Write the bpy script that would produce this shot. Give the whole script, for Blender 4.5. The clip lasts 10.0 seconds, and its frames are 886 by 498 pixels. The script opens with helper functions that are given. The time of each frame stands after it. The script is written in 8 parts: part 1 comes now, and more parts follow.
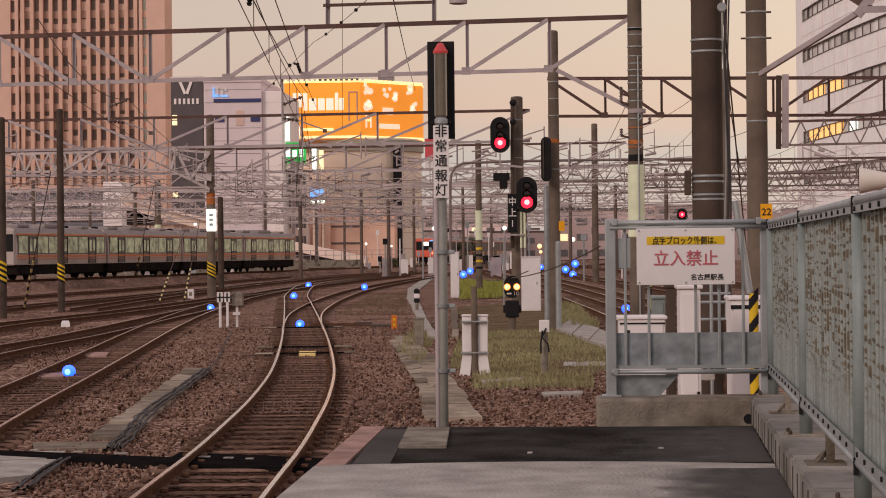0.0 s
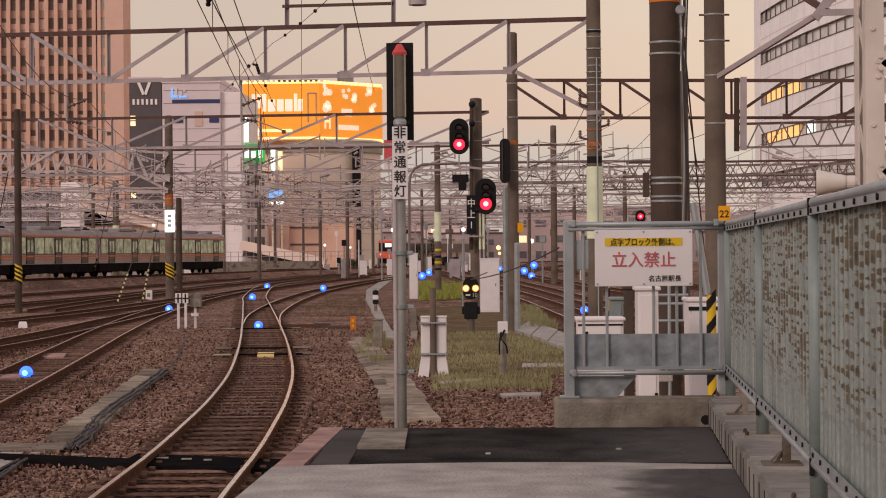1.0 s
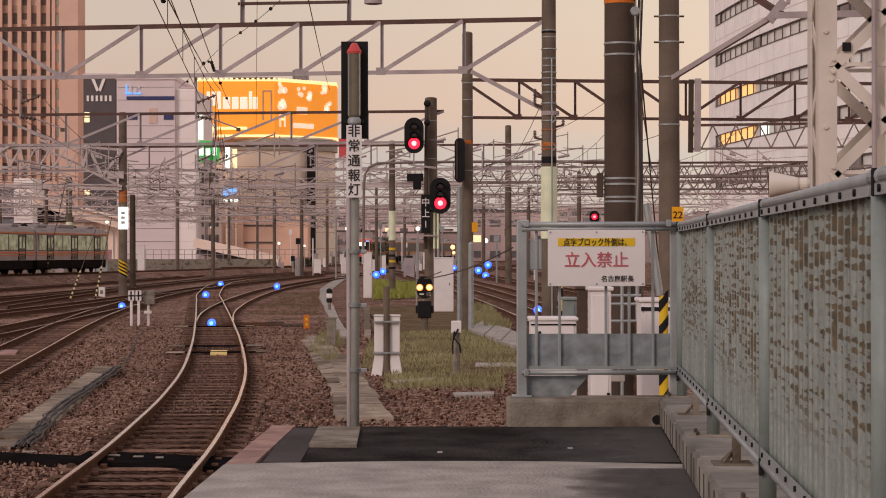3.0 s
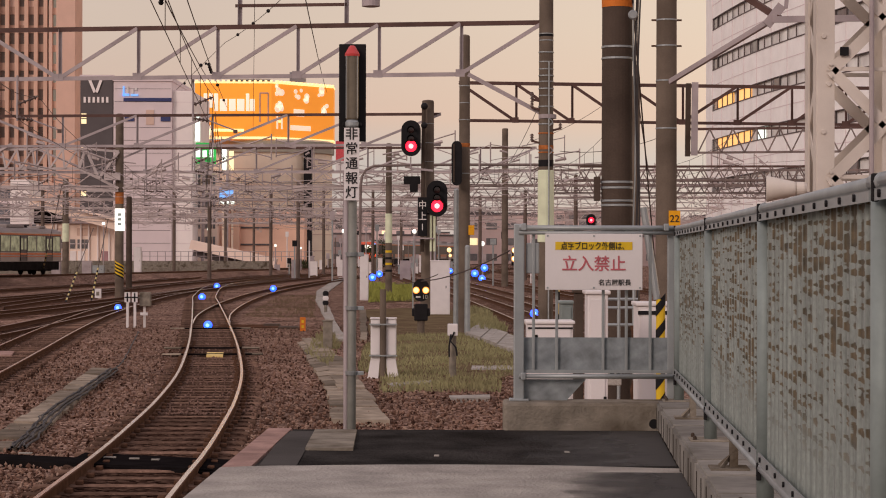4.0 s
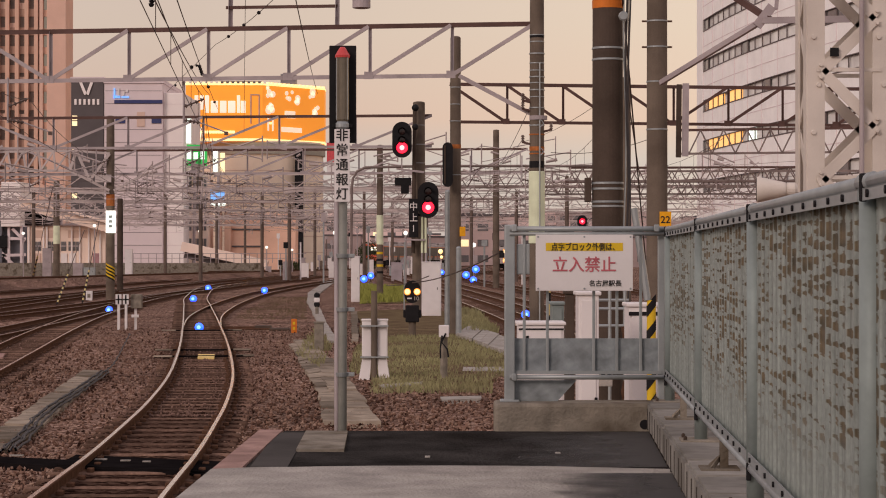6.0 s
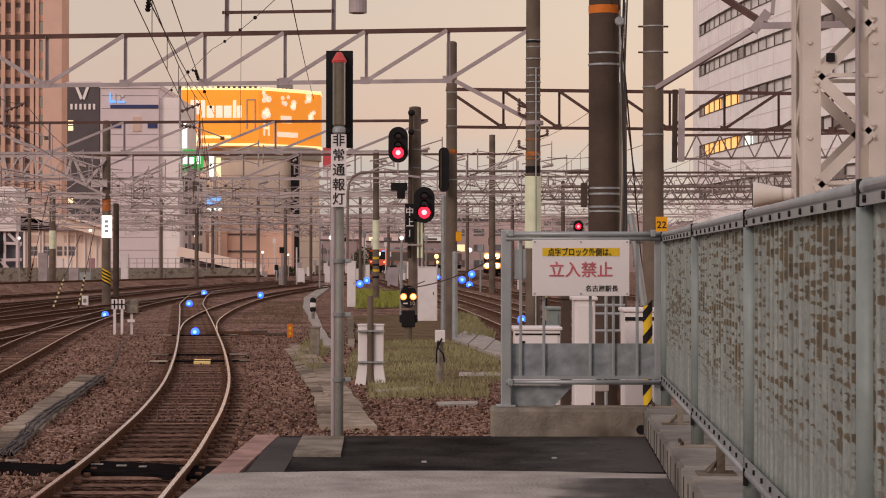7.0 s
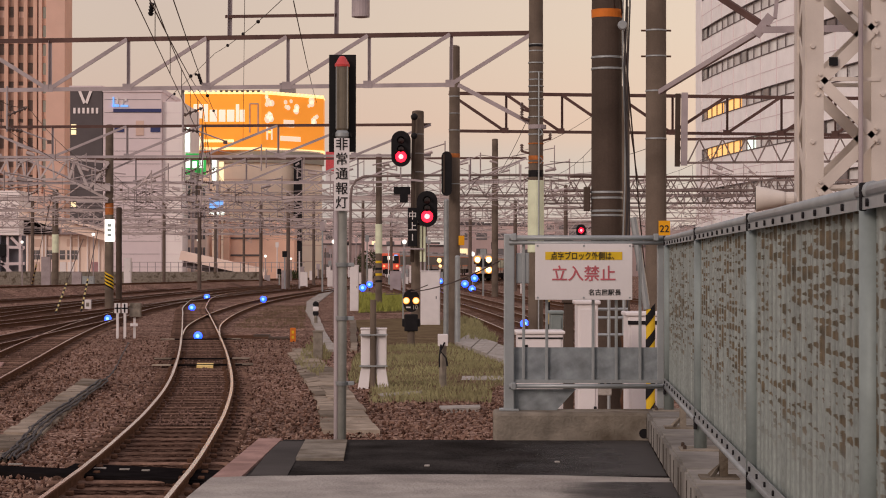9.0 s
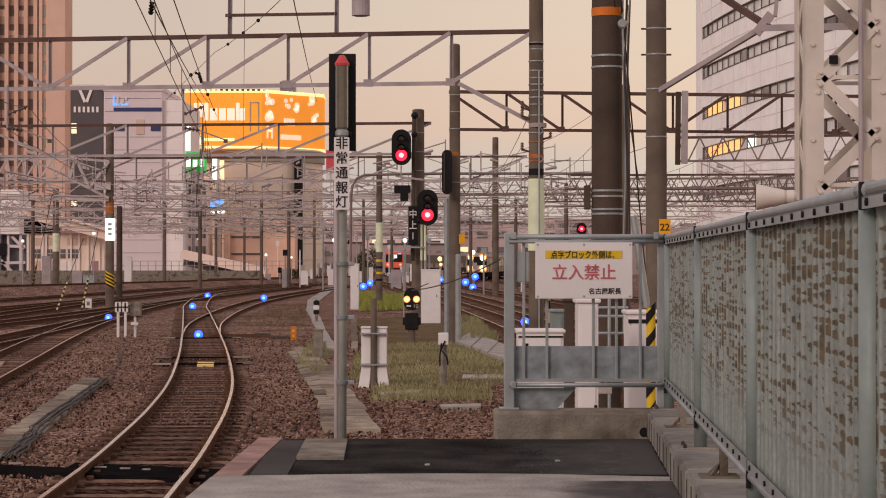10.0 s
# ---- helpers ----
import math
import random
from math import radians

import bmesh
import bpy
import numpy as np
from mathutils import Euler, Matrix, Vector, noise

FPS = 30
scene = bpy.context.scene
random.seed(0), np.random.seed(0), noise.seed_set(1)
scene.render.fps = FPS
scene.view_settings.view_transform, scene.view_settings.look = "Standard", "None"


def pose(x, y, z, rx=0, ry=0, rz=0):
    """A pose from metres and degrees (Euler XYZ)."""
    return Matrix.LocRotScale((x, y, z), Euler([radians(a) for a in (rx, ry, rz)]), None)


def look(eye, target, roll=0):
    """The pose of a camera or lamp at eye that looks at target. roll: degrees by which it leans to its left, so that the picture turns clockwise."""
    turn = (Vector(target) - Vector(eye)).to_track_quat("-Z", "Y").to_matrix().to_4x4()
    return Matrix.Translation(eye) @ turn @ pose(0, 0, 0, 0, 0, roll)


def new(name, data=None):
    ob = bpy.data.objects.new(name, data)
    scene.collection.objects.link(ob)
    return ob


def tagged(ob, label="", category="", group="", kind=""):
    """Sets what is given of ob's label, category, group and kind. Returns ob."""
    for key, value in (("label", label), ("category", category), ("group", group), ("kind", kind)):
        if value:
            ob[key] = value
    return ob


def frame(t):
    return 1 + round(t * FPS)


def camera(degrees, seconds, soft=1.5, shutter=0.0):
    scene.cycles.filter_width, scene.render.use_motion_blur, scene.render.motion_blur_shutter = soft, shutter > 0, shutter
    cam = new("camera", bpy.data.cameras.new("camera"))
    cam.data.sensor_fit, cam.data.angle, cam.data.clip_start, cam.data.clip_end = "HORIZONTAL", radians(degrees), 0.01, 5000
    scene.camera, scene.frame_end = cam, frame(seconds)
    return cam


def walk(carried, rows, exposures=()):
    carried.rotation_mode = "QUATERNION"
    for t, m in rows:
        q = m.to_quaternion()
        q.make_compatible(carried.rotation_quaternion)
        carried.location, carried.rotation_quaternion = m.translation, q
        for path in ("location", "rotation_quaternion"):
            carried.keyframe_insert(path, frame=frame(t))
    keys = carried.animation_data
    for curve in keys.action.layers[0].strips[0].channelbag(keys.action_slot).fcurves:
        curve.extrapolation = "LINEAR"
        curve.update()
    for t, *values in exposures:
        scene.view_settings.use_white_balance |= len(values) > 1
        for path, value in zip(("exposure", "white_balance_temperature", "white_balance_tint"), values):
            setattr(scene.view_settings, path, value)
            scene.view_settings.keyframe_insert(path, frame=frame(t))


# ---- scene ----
cam = camera(24.0, 10.0, soft=1.05)
walk(cam, [
    (0, pose(-0.005, 0.034, 1.050, 90.096, 0.565, 2.742)),
    (0.5, pose(-0.003, 0.027, 1.049, 90.119, 0.527, 2.201)),
    (1, pose(-0.003, 0.020, 1.048, 90.126, 0.466, 1.612)),
    (1.5, pose(0.001, 0.014, 1.050, 90.111, 0.344, 1.067)),
    (2, pose(0.003, 0.009, 1.048, 90.086, 0.335, 0.675)),
    (2.5, pose(0.004, 0.002, 1.046, 90.082, 0.229, 0.469)),
    (4, pose(-0.003, 0.013, 1.049, 90.174, -0.147, 0.256)),
    (4.5, pose(-0.004, 0.021, 1.047, 90.198, -0.131, 0.209)),
    (5, pose(-0.001, 0.010, 1.048, 90.195, -0.089, 0.145)),
    (5.5, pose(0.003, 0.007, 1.047, 90.192, -0.039, 0.088)),
    (7, pose(-0.002, 0.003, 1.048, 90.352, -0.057, -0.092)),
    (7.5, pose(-0.002, -0.003, 1.048, 90.427, -0.048, -0.098)),
    (8, pose(-0.000, 0.010, 1.048, 90.466, -0.039, -0.081)),
    (8.5, pose(-0.001, 0.006, 1.048, 90.473, -0.046, -0.047)),
    (9, pose(-0.003, -0.002, 1.047, 90.462, -0.070, -0.016)),
    (9.5, pose(-0.002, 0.007, 1.049, 90.447, -0.045, 0.001)),
    (10, pose(0.000, 0.000, 1.050, 90.419, -0.000, 0.000)),
], exposures=((0, 0.0), (10, 0.0)))

# ---- world and light: dusk, clear warm sky just after sunset ----
world = bpy.data.worlds.new("dusk_sky")
scene.world = world
world.use_nodes = True
wn, wl = world.node_tree.nodes, world.node_tree.links
wn.clear()
w_out = wn.new("ShaderNodeOutputWorld")
w_bg = wn.new("ShaderNodeBackground")
w_sky = wn.new("ShaderNodeTexSky")
w_sky.sky_type, w_sky.sun_disc = "NISHITA", False
w_sky.sun_elevation, w_sky.sun_rotation = radians(3.0), radians(55)
w_sky.air_density, w_sky.dust_density, w_sky.ozone_density = 1.0, 2.5, 1.0
w_geo = wn.new("ShaderNodeTexCoord")
w_sep = wn.new("ShaderNodeSeparateXYZ")
w_map = wn.new("ShaderNodeMapRange")
w_map.inputs["From Min"].default_value, w_map.inputs["From Max"].default_value = -0.02, 0.5
w_ramp = wn.new("ShaderNodeValToRGB")
w_ramp.color_ramp.elements[0].position, w_ramp.color_ramp.elements[0].color = 0.04, (0.53, 0.445, 0.42, 1)
w_ramp.color_ramp.elements[1].position, w_ramp.color_ramp.elements[1].color = 0.25, (0.645, 0.508, 0.43, 1)
e = w_ramp.color_ramp.elements.new(0.125)
e.color = (0.53, 0.475, 0.455, 1)
e = w_ramp.color_ramp.elements.new(0.165)
e.color = (0.655, 0.47, 0.395, 1)
e = w_ramp.color_ramp.elements.new(1.0)
e.color = (0.60, 0.52, 0.575, 1)
w_mul = wn.new("ShaderNodeMix")
w_mul.data_type, w_mul.blend_type = "RGBA", "ADD"
w_mul.inputs["Factor"].default_value = 0.03
wl.new(w_geo.outputs["Generated"], w_sep.inputs[0])
wl.new(w_sep.outputs["Z"], w_map.inputs["Value"])
wl.new(w_map.outputs[0], w_ramp.inputs[0])
wl.new(w_ramp.outputs[0], w_mul.inputs["A"])
wl.new(w_sky.outputs[0], w_mul.inputs["B"])
# broad afterglow round the place where the sun went down
w_dot = wn.new("ShaderNodeVectorMath")
w_dot.operation = "DOT_PRODUCT"
w_dot.inputs[1].default_value = (0.62, 0.78, 0.08)
wl.new(w_geo.outputs["Generated"], w_dot.inputs[0])
w_glow = wn.new("ShaderNodeMapRange")
w_glow.inputs["From Min"].default_value, w_glow.inputs["From Max"].default_value = 0.70, 0.98
wl.new(w_dot.outputs["Value"], w_glow.inputs["Value"])
w_add = wn.new("ShaderNodeMix")
w_add.data_type, w_add.blend_type = "RGBA", "ADD"
w_add.inputs["B"].default_value = (0.25, 0.20, 0.115, 1)
wl.new(w_glow.outputs[0], w_add.inputs["Factor"])
wl.new(w_mul.outputs["Result"], w_add.inputs["A"])
wl.new(w_add.outputs["Result"], w_bg.inputs[0])
w_bg.inputs[1].default_value = 0.95
wl.new(w_bg.outputs[0], w_out.inputs[0])
# soft fill added from behind left to brighten faces; sunset lies ahead right
sun_data = bpy.data.lights.new("fill_sun", "SUN")
sun_data.energy, sun_data.angle, sun_data.color = 1.3, radians(20), (1.0, 0.80, 0.72)
fill_sun = new("fill_sun", sun_data)
fill_sun.matrix_world = look((0, 0, 60), (18, 22, 47))

# ---- materials ----
def mat(name, base, rough=0.7, metal=0.0, scale=6.0, vary=0.25, bump=0.0, fine=60.0, emit=None, power=0.0, dark=None, stain=0.0, spread=0.0):
    """Two scales of noise over a base colour, with optional stains, random tint per object, relief and glow."""
    m = bpy.data.materials.new(name)
    m.use_nodes = True
    nt = m.node_tree
    n, l = nt.nodes, nt.links
    b = n["Principled BSDF"]
    b.inputs["Roughness"].default_value, b.inputs["Metallic"].default_value = rough, metal
    b.inputs["Specular IOR Level"].default_value = 0.5 if rough < 0.4 or metal > 0.4 else (0.0 if rough >= 0.8 else 0.12)
    tc = n.new("ShaderNodeTexCoord")
    n1, n2 = n.new("ShaderNodeTexNoise"), n.new("ShaderNodeTexNoise")
    n1.inputs["Scale"].default_value, n1.inputs["Detail"].default_value = scale, 5
    n2.inputs["Scale"].default_value, n2.inputs["Detail"].default_value = fine, 3
    l.new(tc.outputs["Object"], n1.inputs["Vector"])
    l.new(tc.outputs["Object"], n2.inputs["Vector"])
    mix = n.new("ShaderNodeMix")
    mix.data_type = "RGBA"
    lo = dark or tuple(c * (1 - vary) for c in base)
    hi = tuple(min(1, c * (1 + vary)) for c in base)
    mix.inputs["A"].default_value, mix.inputs["B"].default_value = (*lo, 1), (*hi, 1)
    add = n.new("ShaderNodeMath")
    add.operation = "MULTIPLY_ADD"
    add.inputs[1].default_value = 0.35
    l.new(n2.outputs["Fac"], add.inputs[0])
    mr = n.new("ShaderNodeMapRange")
    mr.inputs["From Min"].default_value, mr.inputs["From Max"].default_value = 0.3, 0.7
    mr.inputs["To Max"].default_value = 0.65
    l.new(n1.outputs["Fac"], mr.inputs["Value"])
    l.new(mr.outputs[0], add.inputs[2])
    l.new(add.outputs[0], mix.inputs["Factor"])
    col = mix.outputs["Result"]
    if stain:
        n3 = n.new("ShaderNodeTexNoise")
        n3.inputs["Scale"].default_value, n3.inputs["Detail"].default_value = scale * 0.35, 8
        l.new(tc.outputs["Object"], n3.inputs["Vector"])
        r3 = n.new("ShaderNodeMapRange")
        r3.inputs["From Min"].default_value, r3.inputs["From Max"].default_value = 0.52, 0.68
        r3.inputs["To Max"].default_value = stain
        l.new(n3.outputs["Fac"], r3.inputs["Value"])
        m3 = n.new("ShaderNodeMix")
        m3.data_type = "RGBA"
        m3.inputs["B"].default_value = (base[0] * 0.3, base[1] * 0.25, base[2] * 0.2, 1)
        l.new(r3.outputs[0], m3.inputs["Factor"])
        l.new(col, m3.inputs["A"])
        col = m3.outputs["Result"]
    if spread:
        oi = n.new("ShaderNodeObjectInfo")
        hv = n.new("ShaderNodeHueSaturation")
        rr = n.new("ShaderNodeMapRange")
        rr.inputs["To Min"].default_value, rr.inputs["To Max"].default_value = 1 - spread, 1 + spread
        l.new(oi.outputs["Random"], rr.inputs["Value"])
        l.new(rr.outputs[0], hv.inputs["Value"])
        l.new(col, hv.inputs["Color"])
        col = hv.outputs["Color"]
    l.new(col, b.inputs["Base Color"])
    if bump:
        bp = n.new("ShaderNodeBump")
        bp.inputs["Strength"].default_value, bp.inputs["Distance"].default_value = bump, 0.02
        l.new(n2.outputs["Fac"], bp.inputs["Height"])
        l.new(bp.outputs[0], b.inputs["Normal"])
    if emit:
        b.inputs["Emission Color"].default_value = (*emit, 1)
        b.inputs["Emission Strength"].default_value = power
    return m


def ballast_material(name, tint=(1, 1, 1)):
    """Broken stone: a colour for each stone, rust dust and relief between the stones."""
    m = bpy.data.materials.new(name)
    m.use_nodes = True
    n, l = m.node_tree.nodes, m.node_tree.links
    b = n["Principled BSDF"]
    b.inputs["Roughness"].default_value = 0.95
    b.inputs["Specular IOR Level"].default_value = 0.0
    tc = n.new("ShaderNodeTexCoord")
    v = n.new("ShaderNodeTexVoronoi")
    v.inputs["Scale"].default_value = 15
    l.new(tc.outputs["Object"], v.inputs["Vector"])
    sep = n.new("ShaderNodeSeparateColor")
    l.new(v.outputs["Color"], sep.inputs[0])
    ramp = n.new("ShaderNodeValToRGB")
    cr = ramp.color_ramp
    cr.elements[0].color = (0.030 * tint[0], 0.014 * tint[1], 0.010 * tint[2], 1)
    cr.elements[1].color = (0.45 * tint[0], 0.31 * tint[1], 0.24 * tint[2], 1)
    mid = cr.elements.new(0.55)
    mid.color = (0.235 * tint[0], 0.142 * tint[1], 0.106 * tint[2], 1)
    l.new(sep.outputs[0], ramp.inputs[0])
    big = n.new("ShaderNodeTexNoise")
    big.inputs["Scale"].default_value, big.inputs["Detail"].default_value = 0.35, 6
    l.new(tc.outputs["Object"], big.inputs["Vector"])
    mr = n.new("ShaderNodeMapRange")
    mr.inputs["From Min"].default_value, mr.inputs["From Max"].default_value = 0.3, 0.7
    mr.inputs["To Min"].default_value, mr.inputs["To Max"].default_value = 0.65, 1.3
    l.new(big.outputs["Fac"], mr.inputs["Value"])
    hv = n.new("ShaderNodeHueSaturation")
    l.new(ramp.outputs[0], hv.inputs["Color"])
    l.new(mr.outputs[0], hv.inputs["Value"])
    l.new(hv.outputs[0], b.inputs["Base Color"])
    bp = n.new("ShaderNodeBump")
    bp.inputs["Strength"].default_value, bp.inputs["Distance"].default_value = 1.0, 0.05
    inv = n.new("ShaderNodeMath")
    inv.operation = "SUBTRACT"
    inv.inputs[0].default_value = 1
    l.new(v.outputs["Distance"], inv.inputs[1])
    l.new(inv.outputs[0], bp.inputs["Height"])
    l.new(bp.outputs[0], b.inputs["Normal"])
    return m


PITCH, RIBS = 2.70, 21      # post spacing of the side fence, ribs in each sheet


def panel_material(name):
    """Weathered corrugated sheet: grey paint with drifting rows of brown scabs, one rib wide each."""
    m = bpy.data.materials.new(name)
    m.use_nodes = True
    n, l = m.node_tree.nodes, m.node_tree.links
    b = n["Principled BSDF"]
    b.inputs["Roughness"].default_value = 0.6
    b.inputs["Specular IOR Level"].default_value = 0.2
    tc = n.new("ShaderNodeTexCoord")
    sep = n.new("ShaderNodeSeparateXYZ")
    l.new(tc.outputs["Object"], sep.inputs[0])

    def op(kind, a, c=None, d=None):
        q = n.new("ShaderNodeMath")
        q.operation = kind
        for i, v in enumerate((a, c, d)):
            if v is None:
                continue
            if isinstance(v, (int, float)):
                q.inputs[i].default_value = v
            else:
                l.new(v, q.inputs[i])
        return q.outputs[0]

    def ranged(v, lo, hi, to_lo=0.0, to_hi=1.0):
        q = n.new("ShaderNodeMapRange")
        for key, x in (("From Min", lo), ("From Max", hi), ("To Min", to_lo), ("To Max", to_hi)):
            q.inputs[key].default_value = x
        l.new(v, q.inputs["Value"])
        return q.outputs[0]

    def cloud(vec, scale, detail, stretch=None):
        if stretch:
            mp = n.new("ShaderNodeMapping")
            mp.inputs["Scale"].default_value = stretch
            l.new(vec, mp.inputs["Vector"])
            vec = mp.outputs[0]
        q = n.new("ShaderNodeTexNoise")
        q.inputs["Scale"].default_value, q.inputs["Detail"].default_value = scale, detail
        l.new(vec, q.inputs["Vector"])
        return q.outputs["Fac"]

    rib = PITCH / RIBS
    shifted = op("ADD", sep.outputs["X"], rib * 0.16)
    snap = op("SNAP", shifted, rib)
    com = n.new("ShaderNodeCombineXYZ")
    l.new(snap, com.inputs["X"])
    l.new(sep.outputs["Z"], com.inputs["Z"])
    rows = cloud(com.outputs[0], 1.0, 1.5, (3.4, 1, 44.0))
    single = cloud(com.outputs[0], 1.0, 0.5, (31.0, 1, 34.0))
    big = cloud(tc.outputs["Object"], 1.0, 3, (0.9, 1, 3.2))
    total = op("ADD", op("MULTIPLY_ADD", big, 0.55, rows), op("MULTIPLY", single, 0.36))
    low = ranged(sep.outputs["Z"], 0.44, 0.62)
    across = op("FLOORED_MODULO", shifted, rib)
    middle = op("SUBTRACT", op("DIVIDE", across, rib), 0.52)
    rounded = op("MULTIPLY_ADD", op("MULTIPLY", middle, middle), -0.42, total)
    scab = ranged(rounded, 0.925, 0.965)
    bare = op("MULTIPLY", ranged(across, rib * 0.05, rib * 0.10), ranged(across, rib * 0.99, rib * 0.96))
    mask = op("MULTIPLY", op("MULTIPLY", scab, low), bare)
    tone = n.new("ShaderNodeMix")
    tone.data_type = "RGBA"
    tone.inputs["A"].default_value, tone.inputs["B"].default_value = (0.076, 0.066, 0.043, 1), (0.142, 0.110, 0.066, 1)
    l.new(ranged(single, 0.35, 0.65), tone.inputs["Factor"])
    mix = n.new("ShaderNodeMix")
    mix.data_type = "RGBA"
    mix.inputs["A"].default_value = (0.258, 0.290, 0.266, 1)
    l.new(tone.outputs["Result"], mix.inputs["B"])
    l.new(mask, mix.inputs["Factor"])
    hv = n.new("ShaderNodeHueSaturation")
    streak = cloud(tc.outputs["Object"], 1.0, 4, (26.0, 26.0, 1.8))
    fine = cloud(tc.outputs["Object"], 45.0, 3)
    l.new(op("MULTIPLY", ranged(streak, 0.3, 0.7, 0.72, 1.22), ranged(fine, 0.25, 0.75, 0.80, 1.2)), hv.inputs["Value"])
    l.new(mix.outputs["Result"], hv.inputs["Color"])
    l.new(hv.outputs[0], b.inputs["Base Color"])
    return m


M = {}
M["ballast"] = ballast_material("ballast_stone")
M["dirt"] = mat("earth_and_moss", (0.14, 0.11, 0.062), 0.95, scale=1.5, vary=0.5, bump=0.6, fine=30, dark=(0.09, 0.056, 0.038))
M["concrete"] = mat("platform_concrete", (0.385, 0.355, 0.315), 0.85, scale=3.5, vary=0.34, bump=0.7, fine=48, stain=0.12)
M["concrete_old"] = mat("old_concrete", (0.25, 0.22, 0.178), 0.9, scale=6, vary=0.45, bump=0.4, fine=60, stain=0.85)
M["kerb"] = mat("lichen_grey_kerb", (0.24, 0.226, 0.202), 0.9, scale=3.5, vary=0.35, fine=14, stain=0.6, spread=0.22)
M["grime"] = mat("damp_black_grime", (0.075, 0.066, 0.056), 0.8, scale=5, vary=0.5, bump=0.3, fine=40)
M["slab"] = mat("trough_lid_concrete", (0.27, 0.225, 0.175), 0.9, scale=4.0, vary=0.4, bump=0.4, fine=50, stain=0.4, spread=0.35)
M["asphalt"] = mat("worn_asphalt", (0.043, 0.039, 0.036), 0.85, scale=2.2, vary=0.7, bump=0.9, fine=40, stain=0.5)
M["pale_yellow"] = mat("pale_yellow_plate", (0.78, 0.58, 0.22), 0.7, scale=9, vary=0.15)
M["edge"] = mat("pink_edge_stone", (0.36, 0.235, 0.20), 0.85, scale=5, vary=0.35, bump=0.3, fine=60, spread=0.15)
M["galv"] = mat("galvanised_steel", (0.34, 0.365, 0.365), 0.5, 0.45, scale=5, vary=0.2, bump=0.05)
M["grey_paint"] = mat("grey_painted_steel", (0.245, 0.287, 0.275), 0.5, 0.1, scale=4, vary=0.25, stain=0.4)
M["spangle"] = mat("spangled_zinc_sheet", (0.27, 0.30, 0.31), 0.5, 0.15, scale=11, vary=0.45, fine=45, stain=0.3)
M["truss"] = mat("galvanised_truss_steel", (0.40, 0.345, 0.345), 0.6, 0.1, scale=1.5, vary=0.25)
M["truss_rust"] = mat("rusty_truss_steel", (0.115, 0.068, 0.058), 0.75, 0.1, scale=1.5, vary=0.35)
M["pole"] = mat("spun_concrete_pole", (0.155, 0.122, 0.094), 0.75, scale=1.6, vary=0.4, bump=0.25, fine=40, stain=0.35)
M["pole_dark"] = mat("dark_concrete_pole", (0.078, 0.057, 0.044), 0.7, scale=1.6, vary=0.45, bump=0.25, fine=40, stain=0.3)
M["cream"] = mat("cream_painted_steel", (0.66, 0.60, 0.53), 0.55, 0.0, scale=2, vary=0.12, stain=0.15)
M["white"] = mat("white_enamel", (0.76, 0.72, 0.70), 0.45, scale=3, vary=0.07, stain=0.12)
# black of duct and bars, also painted shade in openings
M["pit"] = mat("black_and_shade", (0.012, 0.010, 0.010), 0.95, scale=5, vary=0.4)
# oily stones, tinted darker still for the shade between sleepers
M["bed"] = ballast_material("oily_bed_with_shade", (0.30, 0.27, 0.255))
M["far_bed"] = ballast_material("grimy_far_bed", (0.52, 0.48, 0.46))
M["black"] = mat("black_paint", (0.016, 0.015, 0.016), 0.65, scale=5, vary=0.3)
M["ink"] = mat("black_lettering", (0.03, 0.028, 0.028), 0.6)
M["red_ink"] = mat("faded_red_lettering", (0.50, 0.13, 0.15), 0.6)
M["plate_orange"] = mat("orange_yellow_plate", (0.85, 0.40, 0.02), 0.55, scale=8, vary=0.1)
M["yellow"] = mat("yellow_paint", (0.72, 0.48, 0.03), 0.55, scale=8, vary=0.12)
M["rust_orange"] = mat("faded_orange_band", (0.42, 0.14, 0.04), 0.7, scale=10, vary=0.4)
M["orange"] = mat("orange_paint", (0.64, 0.185, 0.03), 0.55, scale=8, vary=0.15)
# faint emission brightens the red cap, which is no lamp
M["red_cap"] = mat("red_plastic_with_glow", (0.45, 0.05, 0.05), 0.35, emit=(0.7, 0.05, 0.03), power=0.12)
M["tube"] = mat("dull_tube_glass", (0.15, 0.125, 0.09), 0.15, scale=12, vary=0.3)
M["rail_top"] = mat("polished_rail", (0.74, 0.64, 0.57), 0.22, 0.95, scale=2, vary=0.12)
M["rail_dull"] = mat("dull_rail", (0.46, 0.35, 0.29), 0.36, 0.8, scale=2, vary=0.2)
M["rust"] = mat("rusted_rail_side", (0.115, 0.062, 0.040), 0.8, 0.1, scale=9, vary=0.4)
M["sleeper"] = mat("dusty_sleeper", (0.165, 0.102, 0.074), 0.9, scale=7, vary=0.55, bump=0.9, fine=30, spread=0.4)
M["stone"] = mat("loose_stone", (0.20, 0.125, 0.10), 0.9, scale=4, vary=0.6, fine=25)
M["wire"] = mat("overhead_wire", (0.10, 0.075, 0.065), 0.6, 0.4)
M["insulator"] = mat("brown_porcelain", (0.11, 0.07, 0.055), 0.3)
M["cable"] = mat("grey_cable", (0.055, 0.05, 0.05), 0.6)
M["grass"] = mat("dry_green_grass", (0.255, 0.245, 0.125), 0.9, scale=0.8, vary=0.5, dark=(0.15, 0.125, 0.07))
M["weed"] = mat("fresh_weed", (0.27, 0.28, 0.07), 0.9, scale=3, vary=0.3)
M["pale_green"] = mat("pale_green_sleeve", (0.76, 0.82, 0.58), 0.5, scale=3, vary=0.12, stain=0.2)
M["lamp_red"] = mat("red_signal_lens", (0.5, 0.02, 0.02), 0.3, emit=(1.0, 0.012, 0.035), power=3.0)
